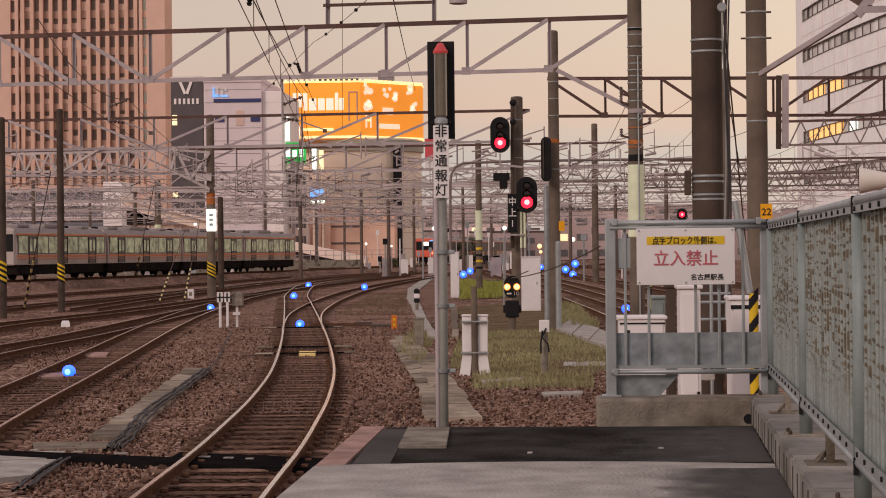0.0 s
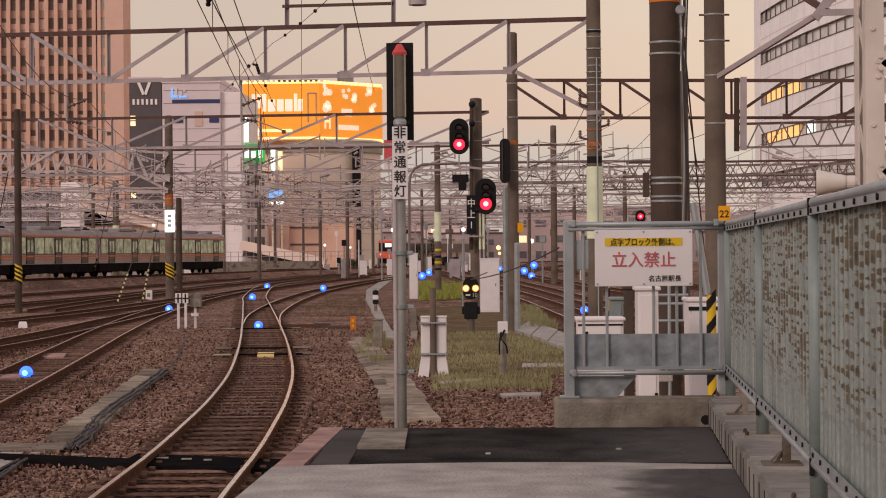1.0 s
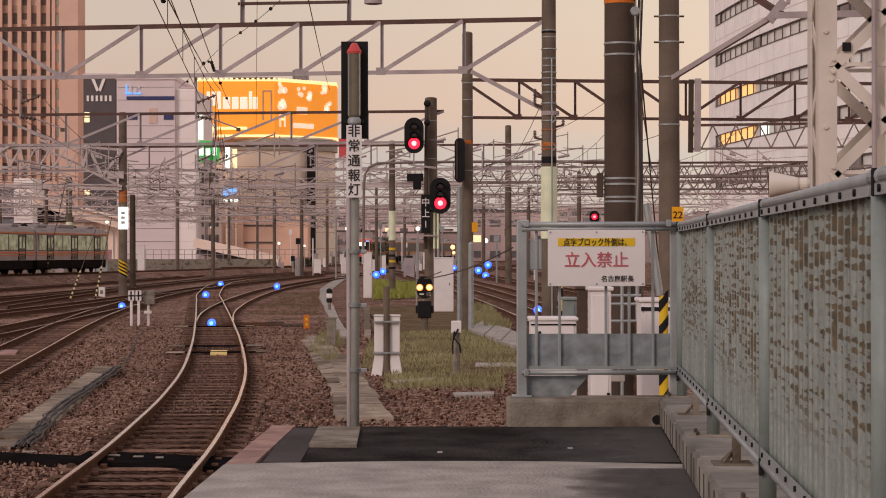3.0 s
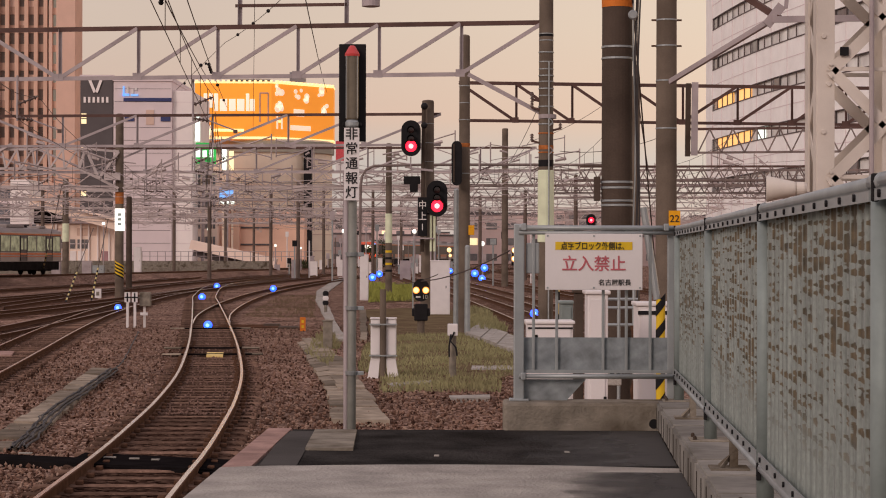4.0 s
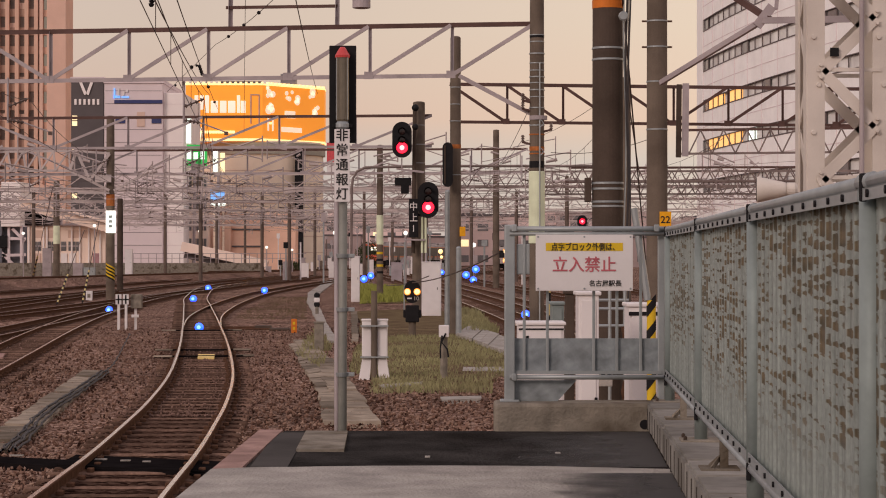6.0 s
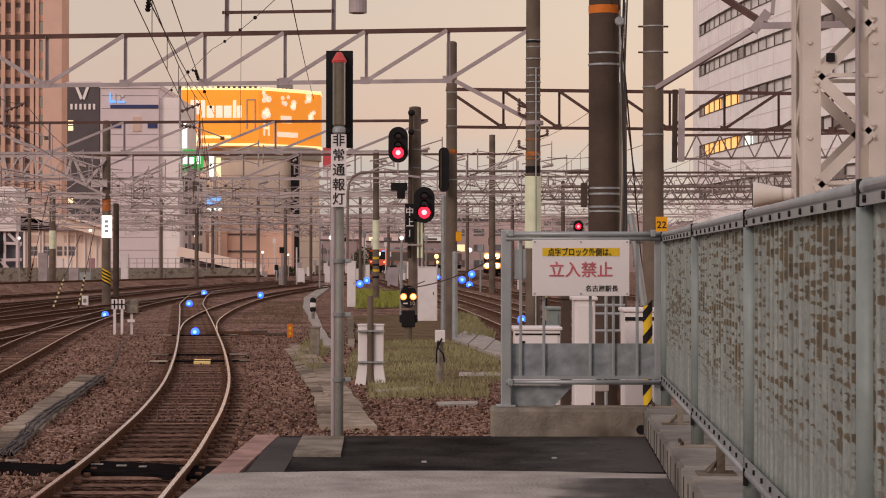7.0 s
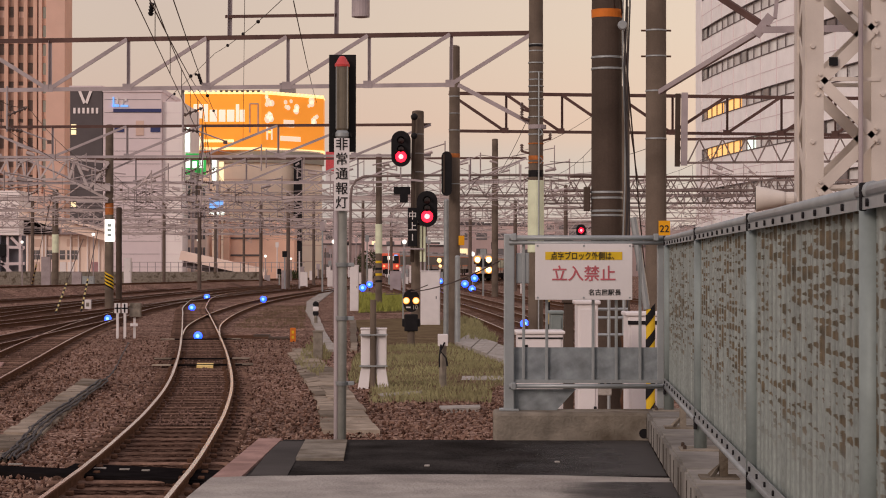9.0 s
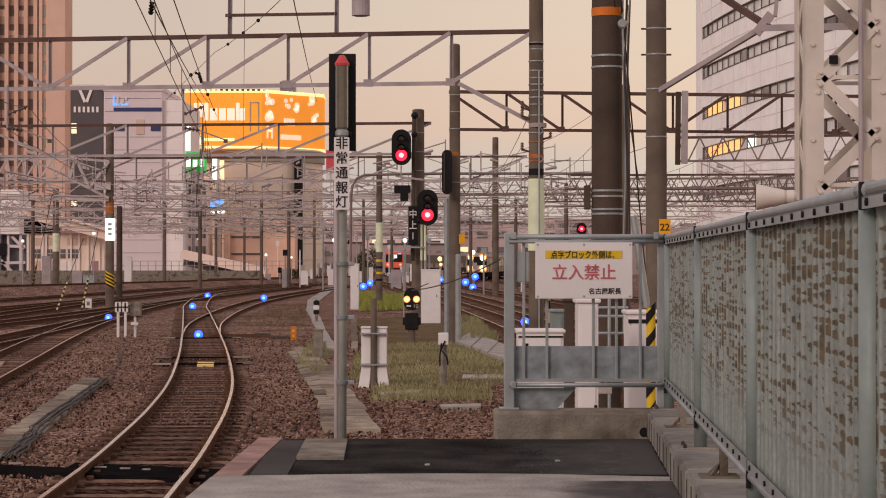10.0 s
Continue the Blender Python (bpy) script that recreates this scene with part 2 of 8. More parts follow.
M["lamp_red_core"] = mat("red_signal_core", (1, 0.5, 0.45), 0.3, emit=(1.0, 0.32, 0.34), power=2.2)
M["lamp_dark"] = mat("unlit_lens", (0.03, 0.012, 0.012), 0.15)
M["lamp_amber"] = mat("amber_lamp", (1, 0.8, 0.5), 0.3, emit=(1.0, 0.55, 0.20), power=1.9)
# glowing discs that stand in for the orange halo round a lamp
M["amber_halo"] = mat("painted_amber_halo", (1, 0.5, 0.1), 0.3, emit=(1.0, 0.26, 0.03), power=0.9)
M["lamp_blue"] = mat("blue_lamp_halo", (0.1, 0.2, 0.8), 0.3, emit=(0.006, 0.045, 1.0), power=6.0)
M["lamp_blue_core"] = mat("blue_lamp_core", (0.4, 0.7, 1), 0.3, emit=(0.13, 0.38, 1.0), power=2.2)
M["lamp_white"] = mat("white_lamp", (1, 1, 0.9), 0.3, emit=(1.0, 0.97, 0.84), power=1.3)
M["lamp_warm"] = mat("warm_headlamp", (1, 0.9, 0.7), 0.3, emit=(1.0, 0.72, 0.32), power=3.0)
M["panel"] = panel_material("corrugated_panel")
M["sleeve_text"] = mat("green_grey_bars", (0.45, 0.55, 0.52), 0.6)


# ---- mesh helpers ----
def part(name, bm, material, parent=None, label="", smooth=False):
    """Links a bmesh as one mesh object, under a thing or a part if one is given."""
    me = bpy.data.meshes.new(name)
    bm.to_mesh(me)
    bm.free()
    for mm in (material if isinstance(material, (list, tuple)) else [material]):
        me.materials.append(mm)
    if smooth:
        for poly in me.polygons:
            poly.use_smooth = True
    ob = new(name, me)
    if parent:
        ob.parent = parent
    if label:
        ob["label"] = label
    return ob


def raw(name, verts, faces, material, parent=None, label="", smooth=False):
    me = bpy.data.meshes.new(name)
    me.from_pydata(verts, [], faces)
    me.materials.append(material)
    if smooth:
        for poly in me.polygons:
            poly.use_smooth = True
    ob = new(name, me)
    if parent:
        ob.parent = parent
    if label:
        ob["label"] = label
    return ob


def thing(name, label, category, group="", kind="", at=(0, 0, 0), rz=0.0):
    ob = new(name)
    ob.empty_display_size = 0.2
    ob.matrix_basis = pose(*at, 0, 0, rz)
    return tagged(ob, label, category, group, kind)


def box(bm, x0, y0, z0, x1, y1, z1, bevel=0.0, index=0):
    made = bmesh.ops.create_cube(bm, size=1.0)["verts"]
    for v in made:
        v.co = Vector(((x0 + x1) / 2 + v.co.x * (x1 - x0), (y0 + y1) / 2 + v.co.y * (y1 - y0), (z0 + z1) / 2 + v.co.z * (z1 - z0)))
    faces = {f for v in made for f in v.link_faces}
    for f in faces:
        f.material_index = index
    if bevel:
        bmesh.ops.bevel(bm, geom=list({e for f in faces for e in f.edges}), offset=bevel, segments=2, profile=0.5, affect="EDGES")
    return bm


def slab_box(*a, **k):
    return box(bmesh.new(), *a, **k)


def frame_of(a, b):
    """Turn that takes z to the way from a to b, with x kept level where it can be."""
    w = (Vector(b) - Vector(a)).normalized()
    up = Vector((0, 0, 1)) if abs(w.z) < 0.95 else Vector((0, 1, 0))
    x = up.cross(w).normalized()
    return x, w.cross(x).normalized(), w


def beam(bm, a, b, w, h=None, index=0):
    """A bar of rectangular section from a to b; w across, h upwards."""
    h = h or w
    x, y, _ = frame_of(a, b)
    vs = []
    for q in (Vector(a), Vector(b)):
        for sx, sy in ((-1, -1), (1, -1), (1, 1), (-1, 1)):
            vs.append(bm.verts.new(q + x * sx * w / 2 + y * sy * h / 2))
    for idx in ((3, 2, 1, 0), (4, 5, 6, 7), (0, 1, 5, 4), (1, 2, 6, 5), (2, 3, 7, 6), (3, 0, 4, 7)):
        f = bm.faces.new([vs[i] for i in idx])
        f.material_index = index
    return bm


def angle_bar(bm, a, b, w, t=0.012):
    """A rolled L section from a to b."""
    x, y, _ = frame_of(a, b)
    beam(bm, Vector(a), Vector(b), t, w)
    o = y * (w / 2 - t / 2) + x * (w / 2)
    beam(bm, Vector(a) + o, Vector(b) + o, w, t)
    return bm


def rod(bm, a, b, r0, r1=None, seg=10, caps=True, index=0):
    r1 = r0 if r1 is None else r1
    x, y, _ = frame_of(a, b)
    rings = []
    for q, r in ((Vector(a), r0), (Vector(b), r1)):
        rings.append([bm.verts.new(q + (x * math.cos(2 * math.pi * i / seg) + y * math.sin(2 * math.pi * i / seg)) * r) for i in range(seg)])
    fs = []
    for i in range(seg):
        fs.append(bm.faces.new((rings[0][i], rings[0][(i + 1) % seg], rings[1][(i + 1) % seg], rings[1][i])))
    if caps:
        fs.append(bm.faces.new(rings[0][::-1]))
        fs.append(bm.faces.new(rings[1]))
    for f in fs:
        f.material_index = index
    return bm


def tube(bm, pts, r, seg=6):
    for a, b in zip(pts, pts[1:]):
        rod(bm, a, b, r, r, seg, True)
    return bm


def ball(bm, c, r, seg=12):
    bmesh.ops.create_uvsphere(bm, u_segments=seg, v_segments=max(6, seg // 2), radius=r, matrix=Matrix.Translation(c))
    return bm


def lathe(bm, profile, seg=16, centre=(0, 0), axis="z", origin=(0, 0, 0)):
    """Turned body from (radius, height) pairs."""
    rings = []
    for r, h in profile:
        ring = []
        for i in range(seg):
            a = 2 * math.pi * i / seg
            if axis == "z":
                ring.append(bm.verts.new((origin[0] + r * math.cos(a), origin[1] + r * math.sin(a), origin[2] + h)))
            elif axis == "y":
                ring.append(bm.verts.new((origin[0] + r * math.cos(a), origin[1] + h, origin[2] - r * math.sin(a))))
            else:
                ring.append(bm.verts.new((origin[0] + h, origin[1] + r * math.cos(a), origin[2] + r * math.sin(a))))
        rings.append(ring)
    for a, b in zip(rings, rings[1:]):
        for i in range(seg):
            bm.faces.new((a[i], a[(i + 1) % seg], b[(i + 1) % seg], b[i]))
    bm.faces.new(rings[0][::-1])
    bm.faces.new(rings[-1])
    return bm


def prism(bm, outline, z0, z1):
    """A flat outline (x, y) raised from z0 to z1."""
    lo = [bm.verts.new((x, y, z0)) for x, y in outline]
    hi = [bm.verts.new((x, y, z1)) for x, y in outline]
    n = len(outline)
    bm.faces.new(lo[::-1])
    bm.faces.new(hi)
    for i in range(n):
        bm.faces.new((lo[i], lo[(i + 1) % n], hi[(i + 1) % n], hi[i]))
    bmesh.ops.recalc_face_normals(bm, faces=bm.faces)
    return bm


def lettering(name, text, size, material, parent, m, squeeze=1.0, label=""):
    """Words as thin solid letters, centred at the pose m in the parent's space, read along its x with z up."""
    cu = bpy.data.curves.new(name, "FONT")
    cu.body, cu.size, cu.extrude, cu.align_x, cu.align_y = text, size, 0.0015, "CENTER", "CENTER"
    cu.offset = size * 0.012
    tmp = new(name, cu)
    bpy.context.view_layer.update()
    me = bpy.data.meshes.new_from_object(tmp.evaluated_get(bpy.context.evaluated_depsgraph_get()))
    bpy.data.objects.remove(tmp)
    me.materials.clear()
    me.materials.append(material)
    ob = new(name, me)
    ob.parent = parent
    ob.matrix_basis = m @ pose(0, 0, 0, 90, 0, 0) @ Matrix.Diagonal((squeeze, 1, 1, 1))
    if label:
        ob["label"] = label
    return ob


GROUND, RAIL = -1.22, -1.05


def smooth_path(pts, step=1.5):
    """Points at even steps along a smooth line through the given plan points."""
    P = [Vector((x, y, 0)) for x, y in pts]
    P = [P[0] * 2 - P[1]] + P + [P[-1] * 2 - P[-2]]
    out = []
    for a, b, c, d in zip(P, P[1:], P[2:], P[3:]):
        k = max(4, int((c - b).length / 0.75))
        for i in range(k):
            t = i / k
            out.append(0.5 * ((2 * b) + (c - a) * t + (2 * a - 5 * b + 4 * c - d) * t * t + (3 * b - a - 3 * c + d) * t ** 3))
    out.append(P[-2])
    res, need = [out[0]], step
    for a, b in zip(out, out[1:]):
        run = (b - a).length
        while run >= need:
            a = a + (b - a) * (need / run)
            res.append(a)
            run = (b - a).length
            need = step
        need -= run
    return res


# ---- ground ----
def ground_sheet():
    ys = [-60, -20, 0, 6] + [6 + 0.9 * i for i in range(1, 130)] + [130, 150, 180, 230, 300, 450, 700, 1200, 3000]
    xs = [-2500, -900, -300, -120, -60] + [-40 + 0.9 * i for i in range(84)] + [45, 70, 140, 400, 1000, 2500]
    verts = []
    for y in ys:
        for x in xs:
            near = 1.0 if 6 < y < 125 and -41 < x < 37 else 0.0
            z = GROUND + near * 0.05 * noise.noise(Vector((x * 0.45, y * 0.45, 0))) + near * 0.03 * noise.noise(Vector((x * 1.7, y * 1.7, 3)))
            verts.append((x, y, z))
    n = len(xs)
    faces = [(j * n + i, j * n + i + 1, (j + 1) * n + i + 1, (j + 1) * n + i) for j in range(len(ys) - 1) for i in range(n - 1)]
    return tagged(raw("ground", verts, faces, M["ballast"], smooth=True), "brown crushed-stone ballast bed of a rail yard", "ground", kind="structure")


ground_sheet()


# ---- tracks ----
RAIL_PROFILE = ((-0.065, -0.15), (0.065, -0.15), (0.065, -0.135), (0.012, -0.115), (0.012, -0.045), (0.034, -0.03), (0.034, -0.006), (0.023, 0.0), (-0.023, 0.0), (-0.034, -0.006), (-0.034, -0.03), (-0.012, -0.045), (-0.012, -0.115), (-0.065, -0.135))


def rail(path, side, parent, top, dz=0.0):
    off = side * (1.067 / 2 + 0.034)
    bm = bmesh.new()
    prev = None
    for i, pnt in enumerate(path):
        d = (path[min(i + 1, len(path) - 1)] - path[max(i - 1, 0)]).normalized()
        nrm = Vector((d.y, -d.x, 0))
        ring = [bm.verts.new(pnt + nrm * (off + u) + Vector((0, 0, RAIL + dz + w))) for u, w in RAIL_PROFILE]
        if prev:
            for k in range(len(ring)):
                f = bm.faces.new((prev[k], ring[k], ring[(k + 1) % 14], prev[(k + 1) % 14]))
                f.material_index = 1 if k == 7 else 0
        prev = ring
    bmesh.ops.recalc_face_normals(bm, faces=bm.faces)
    return part("rail", bm, [M["rust"], M[top]], parent, "worn steel rail with a polished running surface")


SLEEPER_MESH = []
BEDS = []


def track(pts, label, top="rail_dull", single=0, start=0.0, step=1.5, sleepers=True, dz=0.0, spacing=0.6):
    """A 1067 mm track along a smooth line: two rails, and sleepers, the first ones one by one."""
    path = smooth_path(pts, step)
    t = thing("railway_track", label, "railway track", "tracks of the yard", "structure")
    for s in (-1, 1):
        rail(path, s, t, top, dz)
    if not sleepers:
        return t
    if single:
        bm, prev = bmesh.new(), None
        for i, pnt in enumerate(path):
            if pnt.y > 95:
                break
            d = (path[min(i + 1, len(path) - 1)] - path[max(i - 1, 0)]).normalized()
            nrm = Vector((d.y, -d.x, 0))
            ring = [bm.verts.new(pnt + nrm * u + Vector((0, 0, w))) for u, w in ((-1.0, GROUND - 0.03), (-0.8, GROUND + 0.046), (0.8, GROUND + 0.046), (1.0, GROUND - 0.03))]
            if prev:
                for k in range(3):
                    bm.faces.new((prev[k], ring[k], ring[k + 1], prev[k + 1]))
            prev = ring
        bmesh.ops.recalc_face_normals(bm, faces=bm.faces)
        part("track_bed", bm, M["bed"], t, "oily ballast between the sleepers, darkened further for their shade")
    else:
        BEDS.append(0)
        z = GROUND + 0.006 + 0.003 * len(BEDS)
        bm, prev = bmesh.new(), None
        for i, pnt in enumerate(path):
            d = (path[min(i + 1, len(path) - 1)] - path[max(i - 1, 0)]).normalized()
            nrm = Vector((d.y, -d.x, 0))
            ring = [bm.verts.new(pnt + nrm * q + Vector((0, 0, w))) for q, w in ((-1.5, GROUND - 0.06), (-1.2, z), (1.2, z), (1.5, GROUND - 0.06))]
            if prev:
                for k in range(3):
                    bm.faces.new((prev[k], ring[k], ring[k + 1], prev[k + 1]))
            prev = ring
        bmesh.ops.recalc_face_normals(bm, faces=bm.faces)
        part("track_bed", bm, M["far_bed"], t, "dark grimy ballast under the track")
    fine = smooth_path(pts, spacing)
    bm = bmesh.new()
    for i, pnt in enumerate(fine):
        d = (fine[min(i + 1, len(fine) - 1)] - fine[max(i - 1, 0)]).normalized()
        m = Matrix.Translation((pnt.x, pnt.y, RAIL - 0.15)) @ Matrix.Rotation(math.atan2(d.y, d.x) - math.pi / 2, 4, "Z")
        if i < single:
            if not SLEEPER_MESH:
                b2 = slab_box(-0.92, -0.085, -0.14, 0.92, 0.085, 0.0, 0.03)
                me = bpy.data.meshes.new("sleeper")
                b2.to_mesh(me)
                b2.free()
                me.materials.append(M["sleeper"])
                SLEEPER_MESH.append(me)
                b2 = slab_box(-0.035, -0.055, 0.0, 0.035, 0.055, 0.045, 0.01)
                me = bpy.data.meshes.new("rail_clip")
                b2.to_mesh(me)
                b2.free()
                me.materials.append(M["rust"])
                SLEEPER_MESH.append(me)
            o = new("sleeper", SLEEPER_MESH[0])
            o.parent = t
            o.matrix_basis = m @ pose(random.uniform(-0.03, 0.03), random.uniform(-0.02, 0.02), random.uniform(0.032, 0.046), 0, 0, random.uniform(-1, 1))
            for cx in (-0.665, -0.47, 0.47, 0.665):
                if i < 60:
                    cl = new("rail_clip", SLEEPER_MESH[1])
                    cl.parent = o
                    cl.matrix_basis = pose(cx, random.uniform(-0.02, 0.02), -0.002)
        elif pnt.y < 190:
            c = [m @ Vector(q) for q in ((-1, -0.11, -0.1), (1, -0.11, -0.1), (1, 0.11, -0.1), (-1, 0.11, -0.1), (-1, -0.11, -0.005), (1, -0.11, -0.005), (1, 0.11, -0.005), (-1, 0.11, -0.005))]
            v = [bm.verts.new(q) for q in c]
            for idx in ((4, 5, 6, 7), (0, 1, 5, 4), (1, 2, 6, 5), (2, 3, 7, 6), (3, 0, 4, 7)):
                bm.faces.new([v[k] for k in idx])
    if bm.faces:
        tagged(part("far_sleepers", bm, M["sleeper"], t), kind="stuff")
    else:
        bm.free()
    return t


ROUTES = {
    "near_left": [(-2.846, 14.069), (-2.938, 16.119), (-3.020, 17.988), (-3.085, 19.333), (-3.194, 22.081), (-3.410, 25.740), (-3.763, 30.854), (-4.461, 38.522), (-5.900, 51.313), (-8.157, 69.926), (-10.693, 90.458), (-13.002, 109.774), (-16.212, 144.254), (-16.841, 171.574), (-16.117, 227.470), (-14.758, 270.732)],
    "near_right": [(-4.461, 38.522), (-5.900, 51.313), (-7.306, 63.058), (-8.727, 77.566), (-10.007, 99.105), (-10.804, 125.733), (-10.505, 160.487), (-9.480, 204.357), (-8.647, 263.728)],
    "left": [(-6.549, 19.479), (-7.134, 24.012), (-7.804, 29.594), (-8.499, 36.024), (-9.693, 46.554), (-11.107, 58.816), (-12.585, 73.053), (-13.636, 85.731), (-14.805, 102.283), (-15.474, 120.630), (-15.706, 143.957), (-15.011, 177.633), (-12.949, 237.487)],
    "left_join": [(-12.013, 37.641), (-12.459, 47.284), (-12.386, 52.533), (-12.585, 60.468), (-13.060, 71.253), (-13.636, 85.731)],
    "yard_one": [(-16.246, 50.919), (-16.949, 64.346), (-16.135, 77.552), (-15.764, 97.780), (-15.583, 118.937), (-15.159, 154.417), (-13.249, 202.517)],
    "yard_two": [(-21.178, 66.392), (-22.397, 85.052), (-21.574, 103.724), (-20.651, 135.040), (-19.755, 181.123), (-16.605, 234.367)],
    "yard_three": [(-27.660, 86.728), (-27.985, 106.284), (-26.598, 127.900), (-25.038, 163.753), (-23.635, 216.733), (-19.568, 276.244)],
    "main_left": [(-54.586, 35.400), (-47.808, 75.000), (-36.512, 141.000), (-30.863, 174.000), (-25.215, 207.000), (-19.566, 240.000), (-11.659, 286.200)],
    "crossover": [(-18.599, 83.842), (-19.535, 108.264), (-20.424, 146.722), (-19.939, 203.180), (-17.328, 264.978)],
    "right_one": [(-24.803, 492.165), (-7.405, 246.169), (-0.402, 130.458), (2.132, 80.467), (3.215, 50.246), (3.369, 34.179)],
    "right_two": [(-28.192, 646.756), (-4.137, 250.360), (1.504, 143.866), (3.631, 97.227), (5.370, 59.082)],
    "right_three": [(-18.659, 621.550), (-0.813, 272.596), (4.267, 160.018), (6.955, 108.197), (8.844, 75.101)],
    "right_four": [(-12.813, 778.611), (3.735, 353.665), (9.562, 187.708), (13.160, 111.622)],
    "receding": [(-25.687, 232.000), (-19.906, 260.000), (-15.777, 280.000), (-7.518, 320.000), (0.741, 360.000), (13.129, 420.000)],
    "oncoming": [(18.470, 430.000), (14.622, 395.000), (9.40, 340.000), (4.55, 278.000), (2.1, 230.000)],
}
track(ROUTES["near_left"], "curving narrow-gauge track with polished rails beside the platform", "rail_top", 170, spacing=0.66)
track(ROUTES["near_right"], "turnout track that curves away with polished rails", "rail_top", sleepers=False, dz=-0.006)
track(ROUTES["left"], "curving yard track with worn bright rails", "rail_top", 100)
for key in ("right_one", "right_two"):
    track(ROUTES[key], "station track with polished rails on dark sleepers", "rail_top", step=2.5)
for key in ("left_join", "yard_one", "yard_two", "yard_three", "crossover", "right_three", "right_four", "oncoming"):
    track(ROUTES[key], "distant yard track with rusty rails on dark sleepers", "rail_dull", step=2.5)

RAISED = 0.5
for key in ("main_left", "receding"):
    track(ROUTES[key], "raised yard track on a low ballast bank", "rail_dull", step=2.5, dz=RAISED, sleepers=False)
    line = smooth_path(ROUTES[key], 4.0)
    bm, prev = bmesh.new(), None
    for i, pnt in enumerate(line):
        d = (line[min(i + 1, len(line) - 1)] - line[max(i - 1, 0)]).normalized()
        nrm = Vector((d.y, -d.x, 0))
        ring = [bm.verts.new(pnt + nrm * u + Vector((0, 0, GROUND + w))) for u, w in ((-3.6, -0.05), (-2.2, RAISED + 0.03), (2.2, RAISED + 0.03), (3.6, -0.05))]
        if prev:
            for k in range(3):
                bm.faces.new((prev[k], ring[k], ring[k + 1], prev[k + 1]))
        prev = ring
    bmesh.ops.recalc_face_normals(bm, faces=bm.faces)
    tagged(part("ballast_bank", bm, M["ballast"]), "low bank of brown ballast under a yard track", "embankment", kind="structure")

# ---- platform end ----
def edge_x(y):
    """Left edge of the platform at a distance."""
    a, b = (-1.164, 8.997), (-1.114, 12.971)
    return a[0] + (b[0] - a[0]) * (y - a[1]) / (b[1] - a[1])


END = 12.695          # far end of the platform
SEAM = 10.421         # where the concrete gives way to asphalt
FENCE_K = 0.0523                    # the side fence leans this much to the side for each metre ahead
CORNER = (1.383, 12.75)


def fence_x(y):
    return CORNER[0] + FENCE_K * (y - CORNER[1])


platform = thing("platform", "end of a station platform, grey concrete with dark asphalt patches", "platform", kind="structure")
def seam(n=24):
    """The ragged line between concrete and asphalt, bowed away from the platform."""
    out = []
    for i in range(n + 1):
        k = i / n
        x = edge_x(SEAM) + 0.15 + k * (fence_x(SEAM) + 0.75 - edge_x(SEAM))
        out.append((x, SEAM - 0.12 + 0.17 * math.sin(math.pi * min(1, k * 1.15 + 0.12)) - 0.25 * max(0, k - 0.45) + 0.018 * noise.noise(Vector((k * 17, 0, 0)))))
    return out
bm = prism(bmesh.new(), [(edge_x(-14), -14), (edge_x(SEAM), SEAM - 0.12)] + seam() + [(fence_x(-14) + 0.9, -14)], -1.4, 0.0)
part("concrete_slab", bm, M["concrete"], platform, "pale grey trowelled concrete")
bm = prism(bmesh.new(), seam()[::-1] + [(edge_x(END) + 0.15, END), (fence_x(END) + 0.9, END)], -1.4, -0.012)
part("asphalt_patch", bm, M["asphalt"], platform, "dark worn asphalt")
for i in range(6):
    a, b = SEAM - 0.11 + (END - SEAM + 0.11) * i / 6, SEAM - 0.11 + (END - SEAM + 0.11) * (i + 1) / 6
    bm = prism(bmesh.new(), [(edge_x(a), a + 0.006), (edge_x(b), b - 0.006), (edge_x(b) + 0.142, b - 0.006), (edge_x(a) + 0.142, a + 0.006)], -1.4, -0.004)
    part("edge_stone", bm, M["edge"], platform)
bm = prism(bmesh.new(), [(-0.799, 11.331), (-0.825, 12.534), (-0.573, 12.516), (-0.538, 11.316)], -0.05, 0.004)
part("manhole_slab", bm, M["concrete_old"], platform, "rough grey concrete cover slab")
bm = prism(bmesh.new(), [(-0.972, 10.488), (-0.783, 10.479), (-0.818, 12.533), (-0.996, 12.546)], -0.05, -0.008)
part("asphalt_strip", bm, mat("blue_black_asphalt", (0.085, 0.078, 0.072), 0.8, scale=2, vary=0.3, bump=0.3, fine=120), platform)
for px_, py_ in (((-0.083, 11.034), (0.618, 11.249)),):
    for c in (px_, py_):
        part("stud", slab_box(c[0] - 0.014, c[1] - 0.025, -0.02, c[0] + 0.014, c[1] + 0.025, -0.006, 0.003), M["concrete"], platform, "small pale patch in the asphalt")

